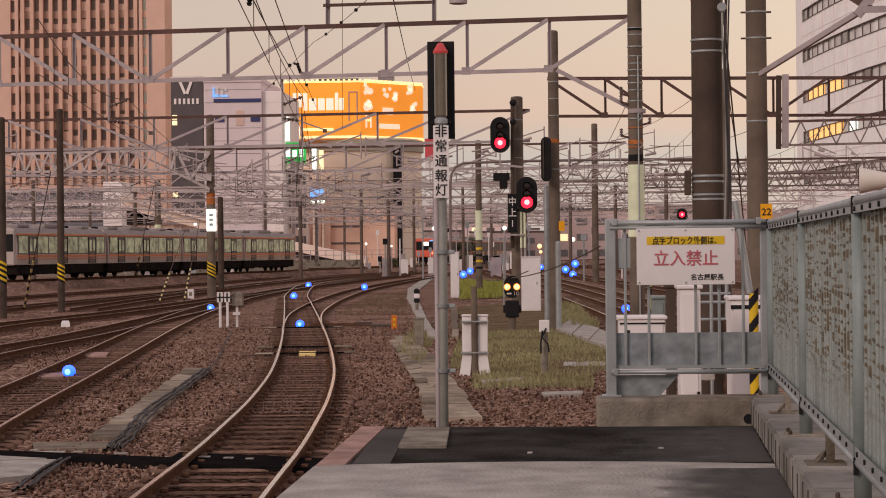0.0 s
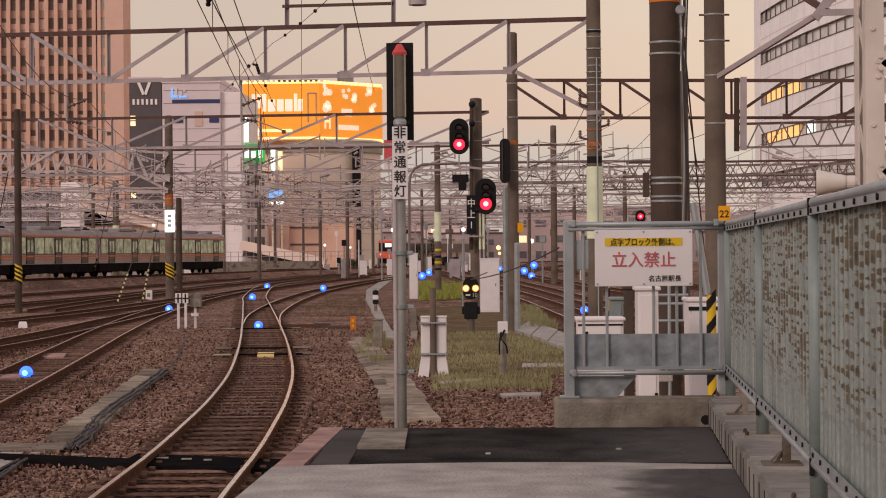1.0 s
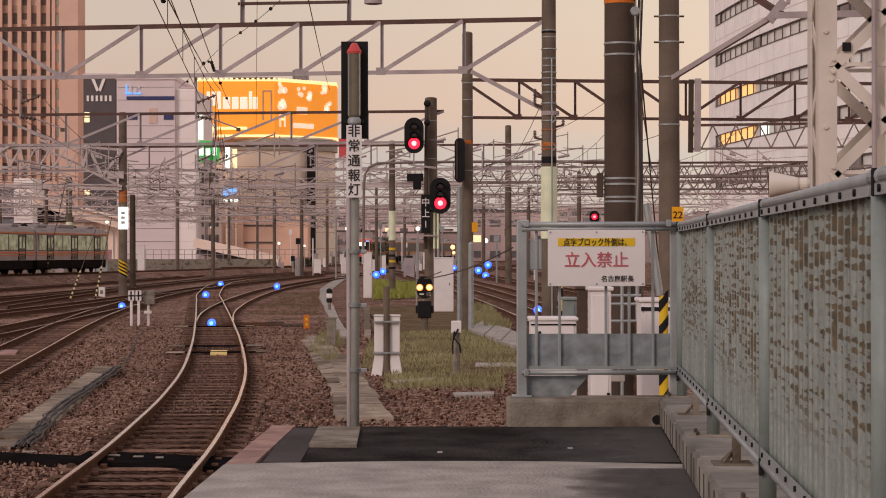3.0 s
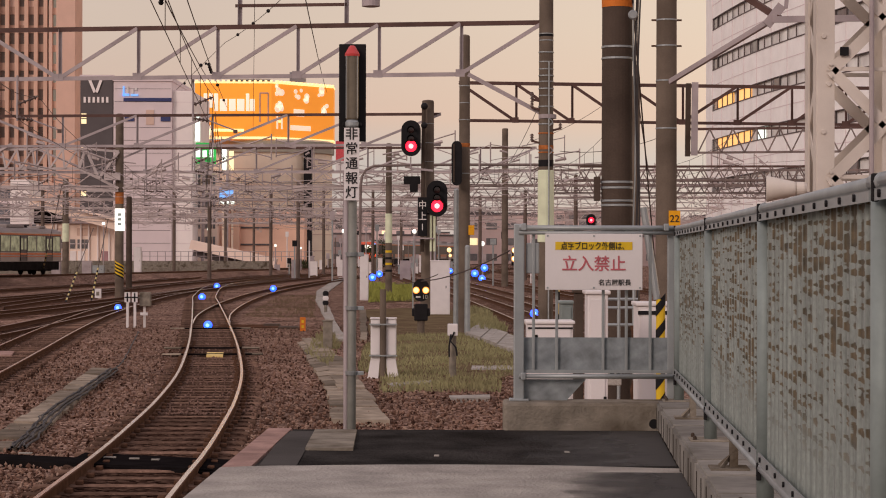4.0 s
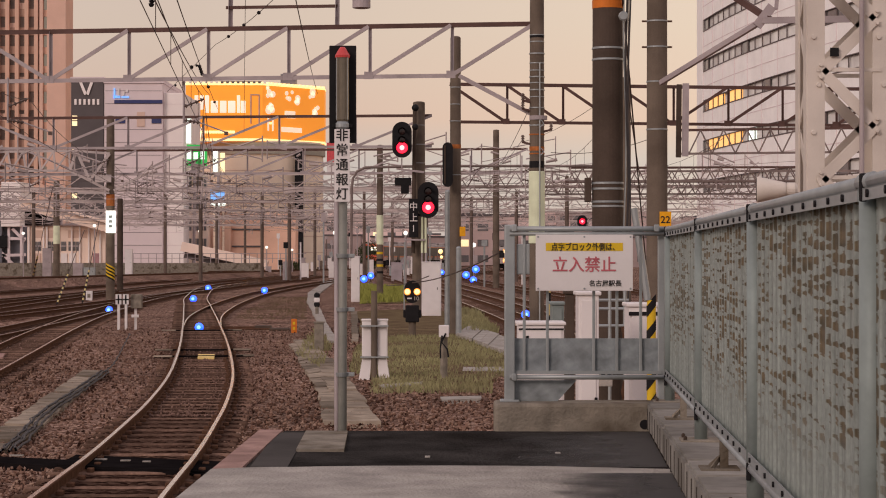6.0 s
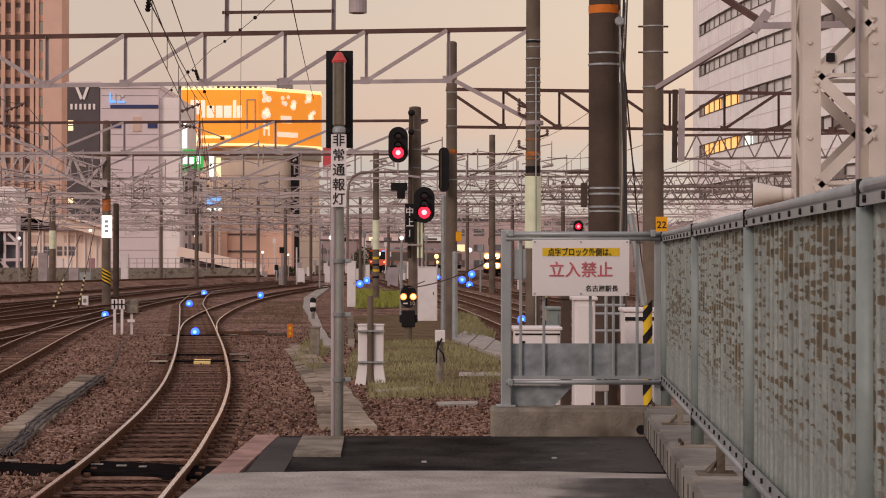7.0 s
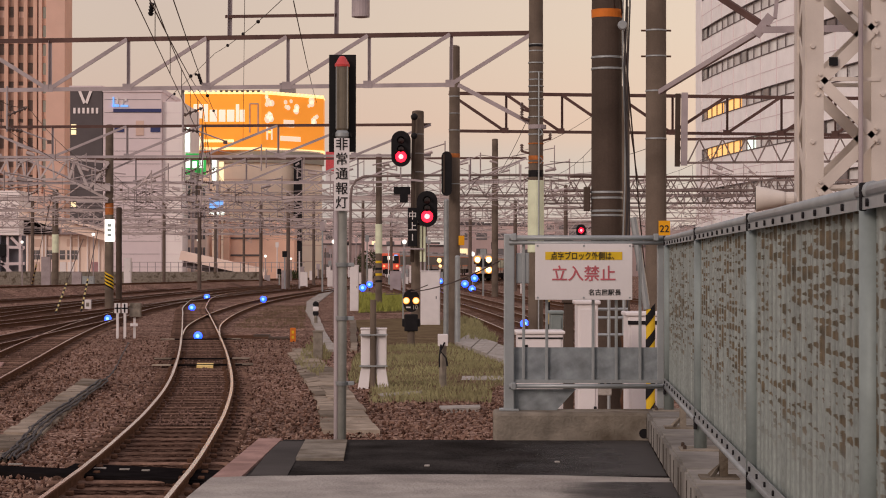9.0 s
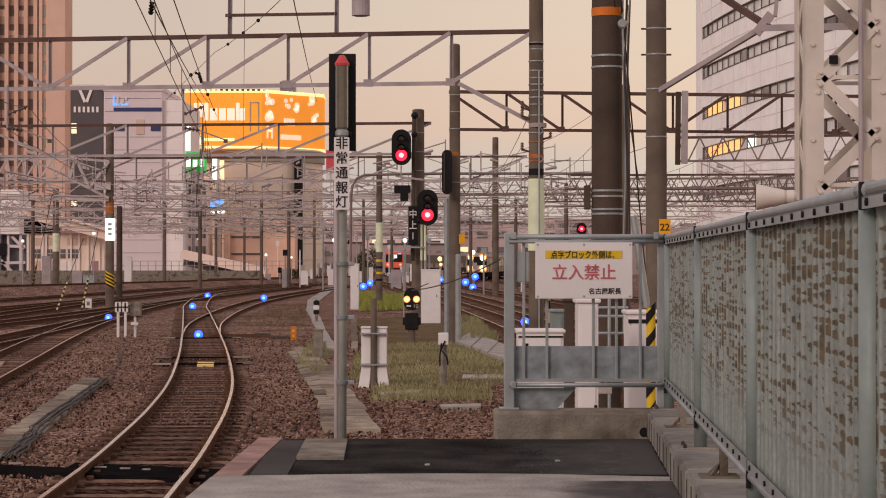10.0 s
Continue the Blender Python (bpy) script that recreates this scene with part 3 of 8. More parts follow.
# film of stain with shade painted in, thinning out raggedly away from the kerb
def stain_shade_film(y0, y1, z, reach, name):
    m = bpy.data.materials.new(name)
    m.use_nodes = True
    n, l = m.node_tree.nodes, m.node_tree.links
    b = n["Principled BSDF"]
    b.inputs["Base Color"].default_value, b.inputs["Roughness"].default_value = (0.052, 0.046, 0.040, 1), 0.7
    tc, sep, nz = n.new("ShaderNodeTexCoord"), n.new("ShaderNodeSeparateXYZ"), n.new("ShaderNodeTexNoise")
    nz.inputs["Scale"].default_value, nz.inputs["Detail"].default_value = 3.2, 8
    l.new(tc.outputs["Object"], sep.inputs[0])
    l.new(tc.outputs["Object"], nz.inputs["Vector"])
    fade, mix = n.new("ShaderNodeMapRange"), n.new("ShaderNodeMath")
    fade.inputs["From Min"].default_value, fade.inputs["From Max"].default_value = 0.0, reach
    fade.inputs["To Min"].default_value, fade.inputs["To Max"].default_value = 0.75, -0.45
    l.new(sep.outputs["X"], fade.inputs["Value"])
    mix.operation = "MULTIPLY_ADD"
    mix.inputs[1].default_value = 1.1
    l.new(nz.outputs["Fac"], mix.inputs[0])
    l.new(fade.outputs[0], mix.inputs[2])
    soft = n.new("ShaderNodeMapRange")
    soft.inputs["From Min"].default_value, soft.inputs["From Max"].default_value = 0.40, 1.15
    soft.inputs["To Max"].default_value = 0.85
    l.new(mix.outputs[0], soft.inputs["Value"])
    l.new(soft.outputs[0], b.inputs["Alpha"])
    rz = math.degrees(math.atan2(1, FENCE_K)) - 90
    ob = part("stain_shade_film", slab_box(0, 0, 0, reach, y1 - y0, 0.0015), m, platform, "dark stain along the kerb with shade painted in")
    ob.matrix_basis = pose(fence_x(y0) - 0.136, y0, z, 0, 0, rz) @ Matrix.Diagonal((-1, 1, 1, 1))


stain_shade_film(-12.0, 10.1, 0.002, 0.75, "stain_shade_on_concrete")
stain_shade_film(10.5, 12.6, -0.0105, 1.1, "stain_shade_on_asphalt")

# ---- kerbs that carry the fence ----
kerb = thing("fence_kerb", "stained concrete kerb under the side fence", "kerb", kind="structure")
KERB = 0.161
segs = [-12 + 0.62 * i for i in range(41)]
for a, b in zip(segs, segs[1:]):
    b = min(b, CORNER[1])
    if a >= b:
        continue
    bm = prism(bmesh.new(), [(fence_x(a) - 0.14, a + 0.004), (fence_x(b) - 0.14, b - 0.004), (fence_x(b) + 0.32, b - 0.004), (fence_x(a) + 0.32, a + 0.004)], 0.0, KERB + random.uniform(-0.004, 0.004))
    bmesh.ops.bevel(bm, geom=[e for e in bm.edges], offset=0.012, segments=2, affect="EDGES")
    part("kerb_block", bm, M["kerb"], kerb)
    # wooden-form joints in the inner face
    for q in (0.16 + random.uniform(-0.05, 0.05), 0.42 + random.uniform(-0.06, 0.06)):
        y = a + q
        if y < b - 0.03:
            part("joint_line", prism(bmesh.new(), [(fence_x(y) - 0.1425, y), (fence_x(y) - 0.1425, y + 0.018), (fence_x(y) - 0.13, y + 0.018), (fence_x(y) - 0.13, y)], 0.002, KERB - 0.03), M["grime"], kerb)
end_kerb = tagged(part("end_kerb", slab_box(0.312, 12.66, -1.3, CORNER[0] + 0.32, 13.0, 0.157, 0.02), M["concrete_old"]), "weathered concrete kerb block at the platform end", "kerb", kind="structure")
part("drain_hole", lathe(bmesh.new(), [(0.030, -0.004), (0.030, 0.01)], 14, axis="y", origin=(1.222, 12.662, 0.03)), M["black"], end_kerb, "dark drain hole")


# ---- side fence ----
def side_fence():
    t = thing("side_fence", "grey steel fence with weathered corrugated panels on a kerb", "fence", at=(CORNER[0], CORNER[1], 0), rz=math.degrees(math.atan2(-1, -FENCE_K)))
    # local x runs from the corner back towards the platform
    count = 9
    bolt_bm = lathe(bmesh.new(), [(0.009, -0.006), (0.009, 0.004)], 8, axis="y")
    bolt_me = bpy.data.meshes.new("bolt")
    bolt_bm.to_mesh(bolt_me)
    bolt_bm.free()
    bolt_me.materials.append(M["black"])
    def bolts(parent, a, b, z, first):
        k = 0
        while a + first + k * 0.257 < b:
            o = new("bolt", bolt_me)
            o.parent = parent
            o.matrix_basis = pose(a + first + k * 0.257, -0.0305, z)
            k += 1
    for i in range(count):
        x = i * PITCH
        p = part("post", rod(bmesh.new(), (x, 0, KERB), (x, 0, 1.225), 0.031, seg=16), M["grey_paint"], t, smooth=True)
        part("base_plate", slab_box(x - 0.10, -0.10, KERB, x + 0.10, 0.10, KERB + 0.010, 0.003), M["concrete_old"], p, "dusty base plate")
        for sx, sy in ((-0.08, -0.08), (0.08, -0.08)):
            part("anchor_bolt", lathe(bmesh.new(), [(0.009, 0), (0.009, 0.014), (0.005, 0.02)], 8, origin=(x + sx, sy, KERB + 0.01)), M["pole_dark"], p)
        for zz in (1.215, 0.308):
            part("rail_sleeve", rod(bmesh.new(), (x - 0.075, -0.010, zz), (x + 0.075, -0.010, zz), 0.0215, seg=12), M["galv"], p, "grey rail joint sleeve", smooth=True)
            part("sleeve_gap", slab_box(x + 0.032, -0.036, zz - 0.045, x + 0.046, -0.018, zz + 0.018, 0.004), M["black"], p, "dark gap of the joint")
    for i in range(count):
        a, b = i * PITCH + 0.035, (i + 1) * PITCH - 0.035
        a_sheet, b_sheet = i * PITCH, (i + 1) * PITCH
        part("top_rail", rod(bmesh.new(), (a, -0.010, 1.214), (b, -0.010, 1.214), 0.018, seg=12), M["galv"], t, smooth=True)
        bm = slab_box(a, -0.030, 1.172, b, -0.026, 1.200)
        box(bm, a, -0.030, 1.197, b, 0.0, 1.200)
        fl = part("flange", bm, M["galv"], t)
        bolts(fl, a, b, 1.186, 0.10)
        part("bottom_rail", rod(bmesh.new(), (a, -0.016, 0.306), (b, -0.016, 0.306), 0.017, seg=12), M["galv"], t, smooth=True)
        fl = part("flange", slab_box(a, -0.030, 0.324, b, -0.026, 0.362), M["galv"], t)
        bolts(fl, a, b, 0.344, 0.10)
        # stay under the middle of the panel
        c = (a + b) / 2
        bm = beam(bmesh.new(), (c, 0, KERB + 0.01), (c, 0, 0.30), 0.035, 0.035)
        box(bm, c - 0.09, -0.10, KERB, c + 0.09, 0.06, KERB + 0.010)
        for sx in (-0.05, 0.05):
            beam(bm, (c + sx, -0.055, KERB + 0.008), (c, -0.016, KERB + 0.05), 0.006, 0.02)
        part("stay", bm, M["concrete_old"], t, "small dusty stay with gusset plates")
        # corrugated sheet
        rib = PITCH / RIBS
        prof = []
        for k in range(RIBS):
            x = a_sheet + k * rib
            prof += [(x, 0.003), (x + rib * 0.58, 0.003), (x + rib * 0.68, -0.003), (x + rib * 0.90, -0.003)]
        prof.append((b_sheet, 0.003))
        verts, faces = [], []
        for (x, y) in prof:
            verts += [(x, y, 0.330), (x, y, 1.190), (x, y + 0.003, 1.190), (x, y + 0.003, 0.330)]
        for k in range(len(prof) - 1):
            o = 4 * k
            for q in range(4):
                faces.append((o + q, o + 4 + q, o + 4 + (q + 1) % 4, o + (q + 1) % 4))
        raw("corrugated_panel", verts, faces, M["panel"], t, "grey ribbed sheet with brown weather scabs")
    return t


side_fence()


# ---- end fence with the warning board ----
def end_fence():
    y0 = 12.85
    x0, x1 = 0.408, CORNER[0] - 0.01
    zt = 1.224
    zk = 0.157
    t = thing("end_fence", "galvanised steel end fence with a solid lower panel", "fence", at=(0, y0, 0))
    def Z(y):
        return 1.05 - (y - 468) * y0 / 3689.0
    def X(x):
        return (x - 784) * y0 / 3689.0
    p = part("post", slab_box(x0 - 0.032, -0.032, zk, x0 + 0.032, 0.032, zt + 0.02, 0.006), M["galv"], t)
    part("base_plate", slab_box(x0 - 0.06, -0.06, zk, x0 + 0.06, 0.06, zk + 0.012, 0.003), M["galv"], p)
    part("junction_box", slab_box(x0 + 0.045, 0.0, Z(500), x0 + 0.125, 0.05, Z(446), 0.006), M["galv"], p, "small grey box on the post")
    part("post", slab_box(x1 - 0.05, 0.0, zk, x1 - 0.01, 0.04, zt, 0.005), M["galv"], t)
    for z, r in ((zt - 0.005, 0.017), (Z(428), 0.012)):
        part("top_rail", rod(bmesh.new(), (x0, -0.036, z), (x1, -0.036, z), r, seg=10), M["galv"], t, smooth=True)
    part("lower_rail", rod(bmesh.new(), (x0, -0.036, Z(681)), (x1, -0.036, Z(681)), 0.015, seg=10), M["galv"], t, smooth=True)
    part("lower_rail", slab_box(x0 + 0.03, -0.01, Z(676), x1 - 0.03, 0.01, Z(670)), M["galv"], t)
    for xx in (927, 968, 1050, 1091, 1133):
        part("bar", slab_box(X(xx) - 0.009, -0.009, Z(676), X(xx) + 0.009, 0.009, zt - 0.02, 0.003), M["galv"], t)
    part("panel", slab_box(X(909), 0.014, Z(672), X(1170), 0.020, Z(613)), M["spangle"], t, "solid mottled zinc sheet")
    bm = bmesh.new()
    o = [(X(909), Z(687)), (X(1020), Z(687)), (X(978), Z(733)), (X(909), Z(733))]
    a = [bm.verts.new((x, 0.014, z)) for x, z in o]
    b = [bm.verts.new((x, 0.020, z)) for x, z in o]
    bm.faces.new(a)
    bm.faces.new(b[::-1])
    for i in range(4):
        bm.faces.new((a[i], b[i], b[(i + 1) % 4], a[(i + 1) % 4]))
    part("lower_panel", bm, M["spangle"], t, "cut-off grey sheet")
    for xx, zz in ((909, 418), (909, 681), (1160, 418)):
        part("clamp", slab_box(X(xx) - 0.016, -0.056, Z(zz) - 0.022, X(xx) + 0.016, -0.03, Z(zz) + 0.022, 0.005), M["galv"], t)
    # board
    s = thing("warning_board", "white no-entry board with red Japanese lettering on the end fence", "sign", at=(X(1032), y0 - 0.065, Z(479)))
    w, h = 171 * y0 / 3689 / 2, 99 * y0 / 3689 / 2
    part("plate", slab_box(-w, -0.004, -h, w, 0.006, h, 0.002), M["white"], s)
    part("yellow_band", slab_box(-0.236, -0.0065, Z(458) - Z(479), 0.236, -0.0045, Z(444) - Z(479)), M["yellow"], s)
    lettering("lettering", "点字ブロック外側は、", 0.052, M["ink"], s, pose(0.005, -0.008, Z(452) - Z(479)), 0.80)
    lettering("lettering", "立入禁止", 0.100, M["red_ink"], s, pose(0.0, -0.006, Z(484) - Z(479)), 0.99)
    lettering("lettering", "名古屋駅長", 0.040, M["ink"], s, pose(0.128, -0.006, Z(516) - Z(479)), 1.0)
    for sx in (-0.95, 0, 0.95):
        for sz in (-0.92, 0.92):
            part("screw", lathe(bmesh.new(), [(0.006, -0.008), (0.006, -0.003)], 8, axis="y", origin=(sx * w, 0, sz * h)), M["galv"], s)


end_fence()


# ---- overhead line gantries ----
Z_TOP, Z_LOW = 6.64, 5.42


def lerp(a, b, k):
    return Vector(a) * (1 - k) + Vector(b) * k


def swept(pts, r, seg=5):
    """One tube along a line of points."""
    bm, prev = bmesh.new(), None
    for i, q in enumerate(pts):
        x, y, _ = frame_of(pts[max(0, i - 1)], pts[min(len(pts) - 1, i + 1)])
        ring = [bm.verts.new(Vector(q) + (x * math.cos(2 * math.pi * k / seg) + y * math.sin(2 * math.pi * k / seg)) * r) for k in range(seg)]
        if prev:
            for k in range(seg):
                bm.faces.new((prev[k], prev[(k + 1) % seg], ring[(k + 1) % seg], ring[k]))
        prev = ring
    return bm


def gantry(p0, p1, bays, label, material, style="pratt", top=Z_TOP, low=Z_LOW, size=0.10, flat=0.0):
    """A trussed beam across the tracks, from plan point p0 to p1: two chords, posts and diagonals."""
    t = thing("gantry_beam", label, "gantry", "overhead line gantries")
    A, B = Vector((*p0, top)), Vector((*p1, top))
    a, b = Vector((*p0, low)), Vector((*p1, low))
    part("top_chord", angle_bar(bmesh.new(), A, B, size * 1.15), M["truss_rust"] if size <= 0.105 else material, t, "rusty brown steel chord" if size <= 0.105 else "")
    part("bottom_chord", angle_bar(bmesh.new(), a, lerp(a, b, 1 - flat), size), material, t)
    for i in range(bays):
        k0, k1 = i / bays, (i + 1) / bays
        if style == "pratt":
            if i:
                part("strut", angle_bar(bmesh.new(), lerp(a, b, k0), lerp(A, B, k0), size * 0.75), material, t)
            up, dn = (k1, k0) if i >= bays / 2 else (k0, k1)
            part("diagonal", beam(bmesh.new(), lerp(a, b, dn), lerp(A, B, up), 0.03, size * 0.95), material, t)
            if i != bays // 2:
                part("gusset", slab_box(-0.11, -0.012, -0.09, 0.11, 0.012, 0.09), material, t).matrix_basis = Matrix.Translation(lerp(a, b, dn) + Vector((0, -0.02, 0.03)))
        else:
            km = (k0 + k1) / 2
            part("diagonal", beam(bmesh.new(), lerp(A, B, k0), lerp(a, b, km), size * 0.6), material, t)
            part("diagonal", beam(bmesh.new(), lerp(a, b, km), lerp(A, B, k1), size * 0.6), material, t)
    return t


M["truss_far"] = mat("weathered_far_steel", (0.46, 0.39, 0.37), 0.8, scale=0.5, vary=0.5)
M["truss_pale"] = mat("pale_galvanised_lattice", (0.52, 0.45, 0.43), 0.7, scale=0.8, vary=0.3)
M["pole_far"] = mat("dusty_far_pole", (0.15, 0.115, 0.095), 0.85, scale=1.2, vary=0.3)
truss, rusty = M["truss"], M["truss_rust"]
near_label = "galvanised steel truss beam spanning the tracks, with a rusty top chord"
far_label = "distant steel lattice beam of the overhead line"
g_one = gantry((-21.773, 53.600), (2.170, 50.000), 12, near_label, truss, flat=0.083)
gantry((-34.142, 86.000), (-0.467, 82.500), 11, near_label, truss)
gantry((-42.582, 112.000), (4.346, 108.000), 16, far_label, truss)
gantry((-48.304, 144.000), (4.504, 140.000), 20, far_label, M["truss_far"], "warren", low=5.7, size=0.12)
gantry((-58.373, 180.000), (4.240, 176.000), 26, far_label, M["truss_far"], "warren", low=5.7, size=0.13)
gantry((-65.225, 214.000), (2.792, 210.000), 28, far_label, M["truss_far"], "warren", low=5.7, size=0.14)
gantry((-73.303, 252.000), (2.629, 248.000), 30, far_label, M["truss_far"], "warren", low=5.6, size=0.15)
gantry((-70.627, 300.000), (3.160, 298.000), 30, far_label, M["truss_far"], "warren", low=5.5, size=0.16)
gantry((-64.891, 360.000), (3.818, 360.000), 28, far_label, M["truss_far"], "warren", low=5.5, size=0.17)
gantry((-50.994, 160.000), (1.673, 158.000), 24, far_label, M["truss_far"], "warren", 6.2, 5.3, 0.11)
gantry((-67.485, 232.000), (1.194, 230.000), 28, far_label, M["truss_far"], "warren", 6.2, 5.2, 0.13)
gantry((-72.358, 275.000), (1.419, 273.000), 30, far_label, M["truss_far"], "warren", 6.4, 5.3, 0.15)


def cranked_beam():
    """A lattice beam that steps down towards its mast, with a brace on the mast's other side."""
    t = thing("gantry_beam", "pale steel lattice beam with a cranked end on its mast", "gantry", "overhead line gantries")
    low = [Vector(q) for q in ((-27.774, 108.000, 5.482), (-19.472, 108.600, 5.526), (-17.438, 108.700, 4.497))]
    top = [Vector(q) for q in ((-27.765, 108.000, 6.429), (-19.133, 108.600, 6.560), (-17.420, 108.700, 6.425))]
    for a, b in zip(low, low[1:]):
        part("bottom_chord", angle_bar(bmesh.new(), a, b, 0.13), M["truss_pale"], t)
    for a, b in zip(top, top[1:]):
        part("top_chord", angle_bar(bmesh.new(), a, b, 0.12), M["truss_pale"], t)
    n = 11
    for i in range(n):
        k0, k1, k2 = i / n, (i + 0.5) / n, (i + 1) / n
        part("diagonal", beam(bmesh.new(), lerp(low[0], low[1], k0), lerp(top[0], top[1], k1), 0.09), M["truss_pale"], t)
        part("diagonal", beam(bmesh.new(), lerp(top[0], top[1], k1), lerp(low[0], low[1], k2), 0.09), M["truss_pale"], t)
    for a, b in ((low[1], top[1]), (top[1], lerp(low[1], low[2], 0.5)), (lerp(low[1], low[2], 0.5), top[2])):
        part("diagonal", beam(bmesh.new(), a, b, 0.14), M["truss_pale"], t)
    part("brace", beam(bmesh.new(), (-17.200, 108.700, 4.495), (-15.461, 108.700, 5.423), 0.12), M["truss_pale"], t)
    part("brace", beam(bmesh.new(), (-25.190, 108.200, 5.459), (-22.906, 108.200, 6.794), 0.12), M["truss_pale"], t)
    part("strut", beam(bmesh.new(), (-19.083, 108.700, 4.368), (-17.440, 108.700, 4.379), 0.10), M["truss_pale"], t)
    part("gusset", slab_box(-0.75, -0.03, -0.2, 0.1, 0.0, 0.2, 0.02), M["truss_pale"], t, "broad gusset plate").matrix_basis = Matrix.Translation(Vector((-17.400, 108.500, 5.113)))
    return t


cranked_beam()
gantry((0.201, 67.500), (14.859, 69.500), 8, "rusty steel truss beam over the station tracks", rusty)
M["truss_brown"] = mat("grimy_lattice_steel", (0.21, 0.165, 0.15), 0.75, scale=0.8, vary=0.4)
gantry((10.319, 92.000), (19.246, 90.000), 9, "dense steel lattice beam over the station tracks", M["truss_brown"], "warren", low=5.6)
gantry((6.6, 110.000), (19.6, 109.000), 18, "dense grimy lattice beam over the station tracks", M["truss_brown"], "warren", 5.75, 5.05, 0.10)
gantry((5.0, 111.500), (19.6, 110.500), 20, "dense grimy lattice beam over the station tracks", M["truss_brown"], "warren", 5.05, 4.40, 0.09)
gantry((0.894, 137.000), (28.875, 135.000), 22, far_label, M["truss_brown"], "warren", low=5.6, size=0.12)
gantry((-4.058, 165.000), (34.002, 163.000), 24, far_label, M["truss_brown"], "warren", low=5.6, size=0.12)
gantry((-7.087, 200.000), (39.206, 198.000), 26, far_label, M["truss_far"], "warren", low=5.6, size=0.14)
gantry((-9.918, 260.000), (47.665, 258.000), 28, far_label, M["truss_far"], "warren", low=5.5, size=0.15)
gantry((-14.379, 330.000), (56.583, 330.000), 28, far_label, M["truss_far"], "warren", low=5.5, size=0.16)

# knee brace between the first beam and its pole, and the frame on top of it
kb = thing("knee_brace", "galvanised steel knee brace under the truss beam", "brace")
part("bar", angle_bar(bmesh.new(), (0.368, 50.200, 5.412), (2.271, 50.000, 4.382), 0.10), truss, kb)
part("collar", lathe(bmesh.new(), [(0.215, -0.05), (0.215, 0.05)], 16, origin=(2.271, 50.000, 4.382)), truss, kb)
uf = thing("upper_frame", "small galvanised steel frame standing on the truss beam", "frame")
for xx in (577, 765):
    part("upright", angle_bar(bmesh.new(), (-5.328, 51.600, 6.737) if xx == 577 else (-2.654, 51.000, 6.687), (-5.314, 51.600, 8.197) if xx == 577 else (-2.640, 51.000, 8.071), 0.10), truss, uf)
part("crossbar", angle_bar(bmesh.new(), (-5.394, 51.600, 7.216), (-2.608, 51.000, 7.185), 0.08), rusty, uf)
part("crossbar", angle_bar(bmesh.new(), (-5.385, 51.600, 8.058), (-2.599, 51.000, 8.001), 0.08), rusty, uf)


# ---- masts and poles ----
def insulator(bm, a, b, r=0.06, n=4):
    rod(bm, a, b, r * 0.35, seg=8)
    for i in range(n):
        c = lerp(a, b, (i + 0.5) / n)
        d = (Vector(b) - Vector(a)).normalized() * 0.02
        rod(bm, c - d, c + d, r, r * 0.6, 10)
    return bm


def mast(x, y, top, dia, label, material="pole", bands=(), plates=(), sleeve=None, stripes=None, seg=20):
    """A tapered concrete mast on the ground with steel bands, coloured plates, a sleeve and warning stripes (heights in metres)."""
    t = thing("line_mast", label, "pole", "overhead line masts", at=(x, y, GROUND))
    h = top - GROUND
    r = lambda z: dia / 2 * (1.06 - 0.12 * (z - GROUND) / h)
    part("shaft", rod(bmesh.new(), (0, 0, -0.1), (0, 0, h), dia / 2 * 1.06, dia / 2 * 0.94, seg), M[material], t, smooth=False)
    part("cap", lathe(bmesh.new(), [(dia / 2 * 0.94, 0), (dia / 2 * 0.8, 0.03), (dia * 0.2, 0.05)], seg, origin=(0, 0, h)), M[material], t)
    for z in bands:
        part("band", lathe(bmesh.new(), [(r(z) + 0.002, -0.014), (r(z) + 0.008, -0.010), (r(z) + 0.008, 0.010), (r(z) + 0.002, 0.014)], seg, origin=(0, 0, z - GROUND)), M["galv"], t, "thin steel band")
    for z, hgt, col in plates:
        part("ring", lathe(bmesh.new(), [(r(z) + 0.004, -hgt / 2), (r(z) + 0.006, hgt / 2)], seg, origin=(0, 0, z - GROUND)), M[col], t, "painted ring")
    if sleeve:
        z0, z1 = sleeve
        part("sleeve", lathe(bmesh.new(), [(r(z0) + 0.01, z0 - GROUND), (r(z0) + 0.018, z0 - GROUND + 0.02), (r(z1) + 0.018, z1 - GROUND - 0.02), (r(z1) + 0.01, z1 - GROUND)], seg), M["pale_green"], t, "pale green sleeve")
    if stripes:
        z0, z1 = stripes
        k = 8
        for i in range(k):
            a, b = z0 + (z1 - z0) * i / k, z0 + (z1 - z0) * (i + 1) / k
            bm = bmesh.new()
            rings = []
            for zz in (a, b):
                rings.append([bm.verts.new(((r(zz) + 0.006) * math.cos(u), (r(zz) + 0.006) * math.sin(u), zz - GROUND - 0.8 * dia * abs(u / math.pi - 1) + 0.4 * dia)) for u in [2 * math.pi * j / seg for j in range(seg)]])
            for j in range(seg):
                bm.faces.new((rings[0][j], rings[0][(j + 1) % seg], rings[1][(j + 1) % seg], rings[1][j]))
            part("stripe", bm, M["yellow" if i % 2 else "black"], t)
    return t


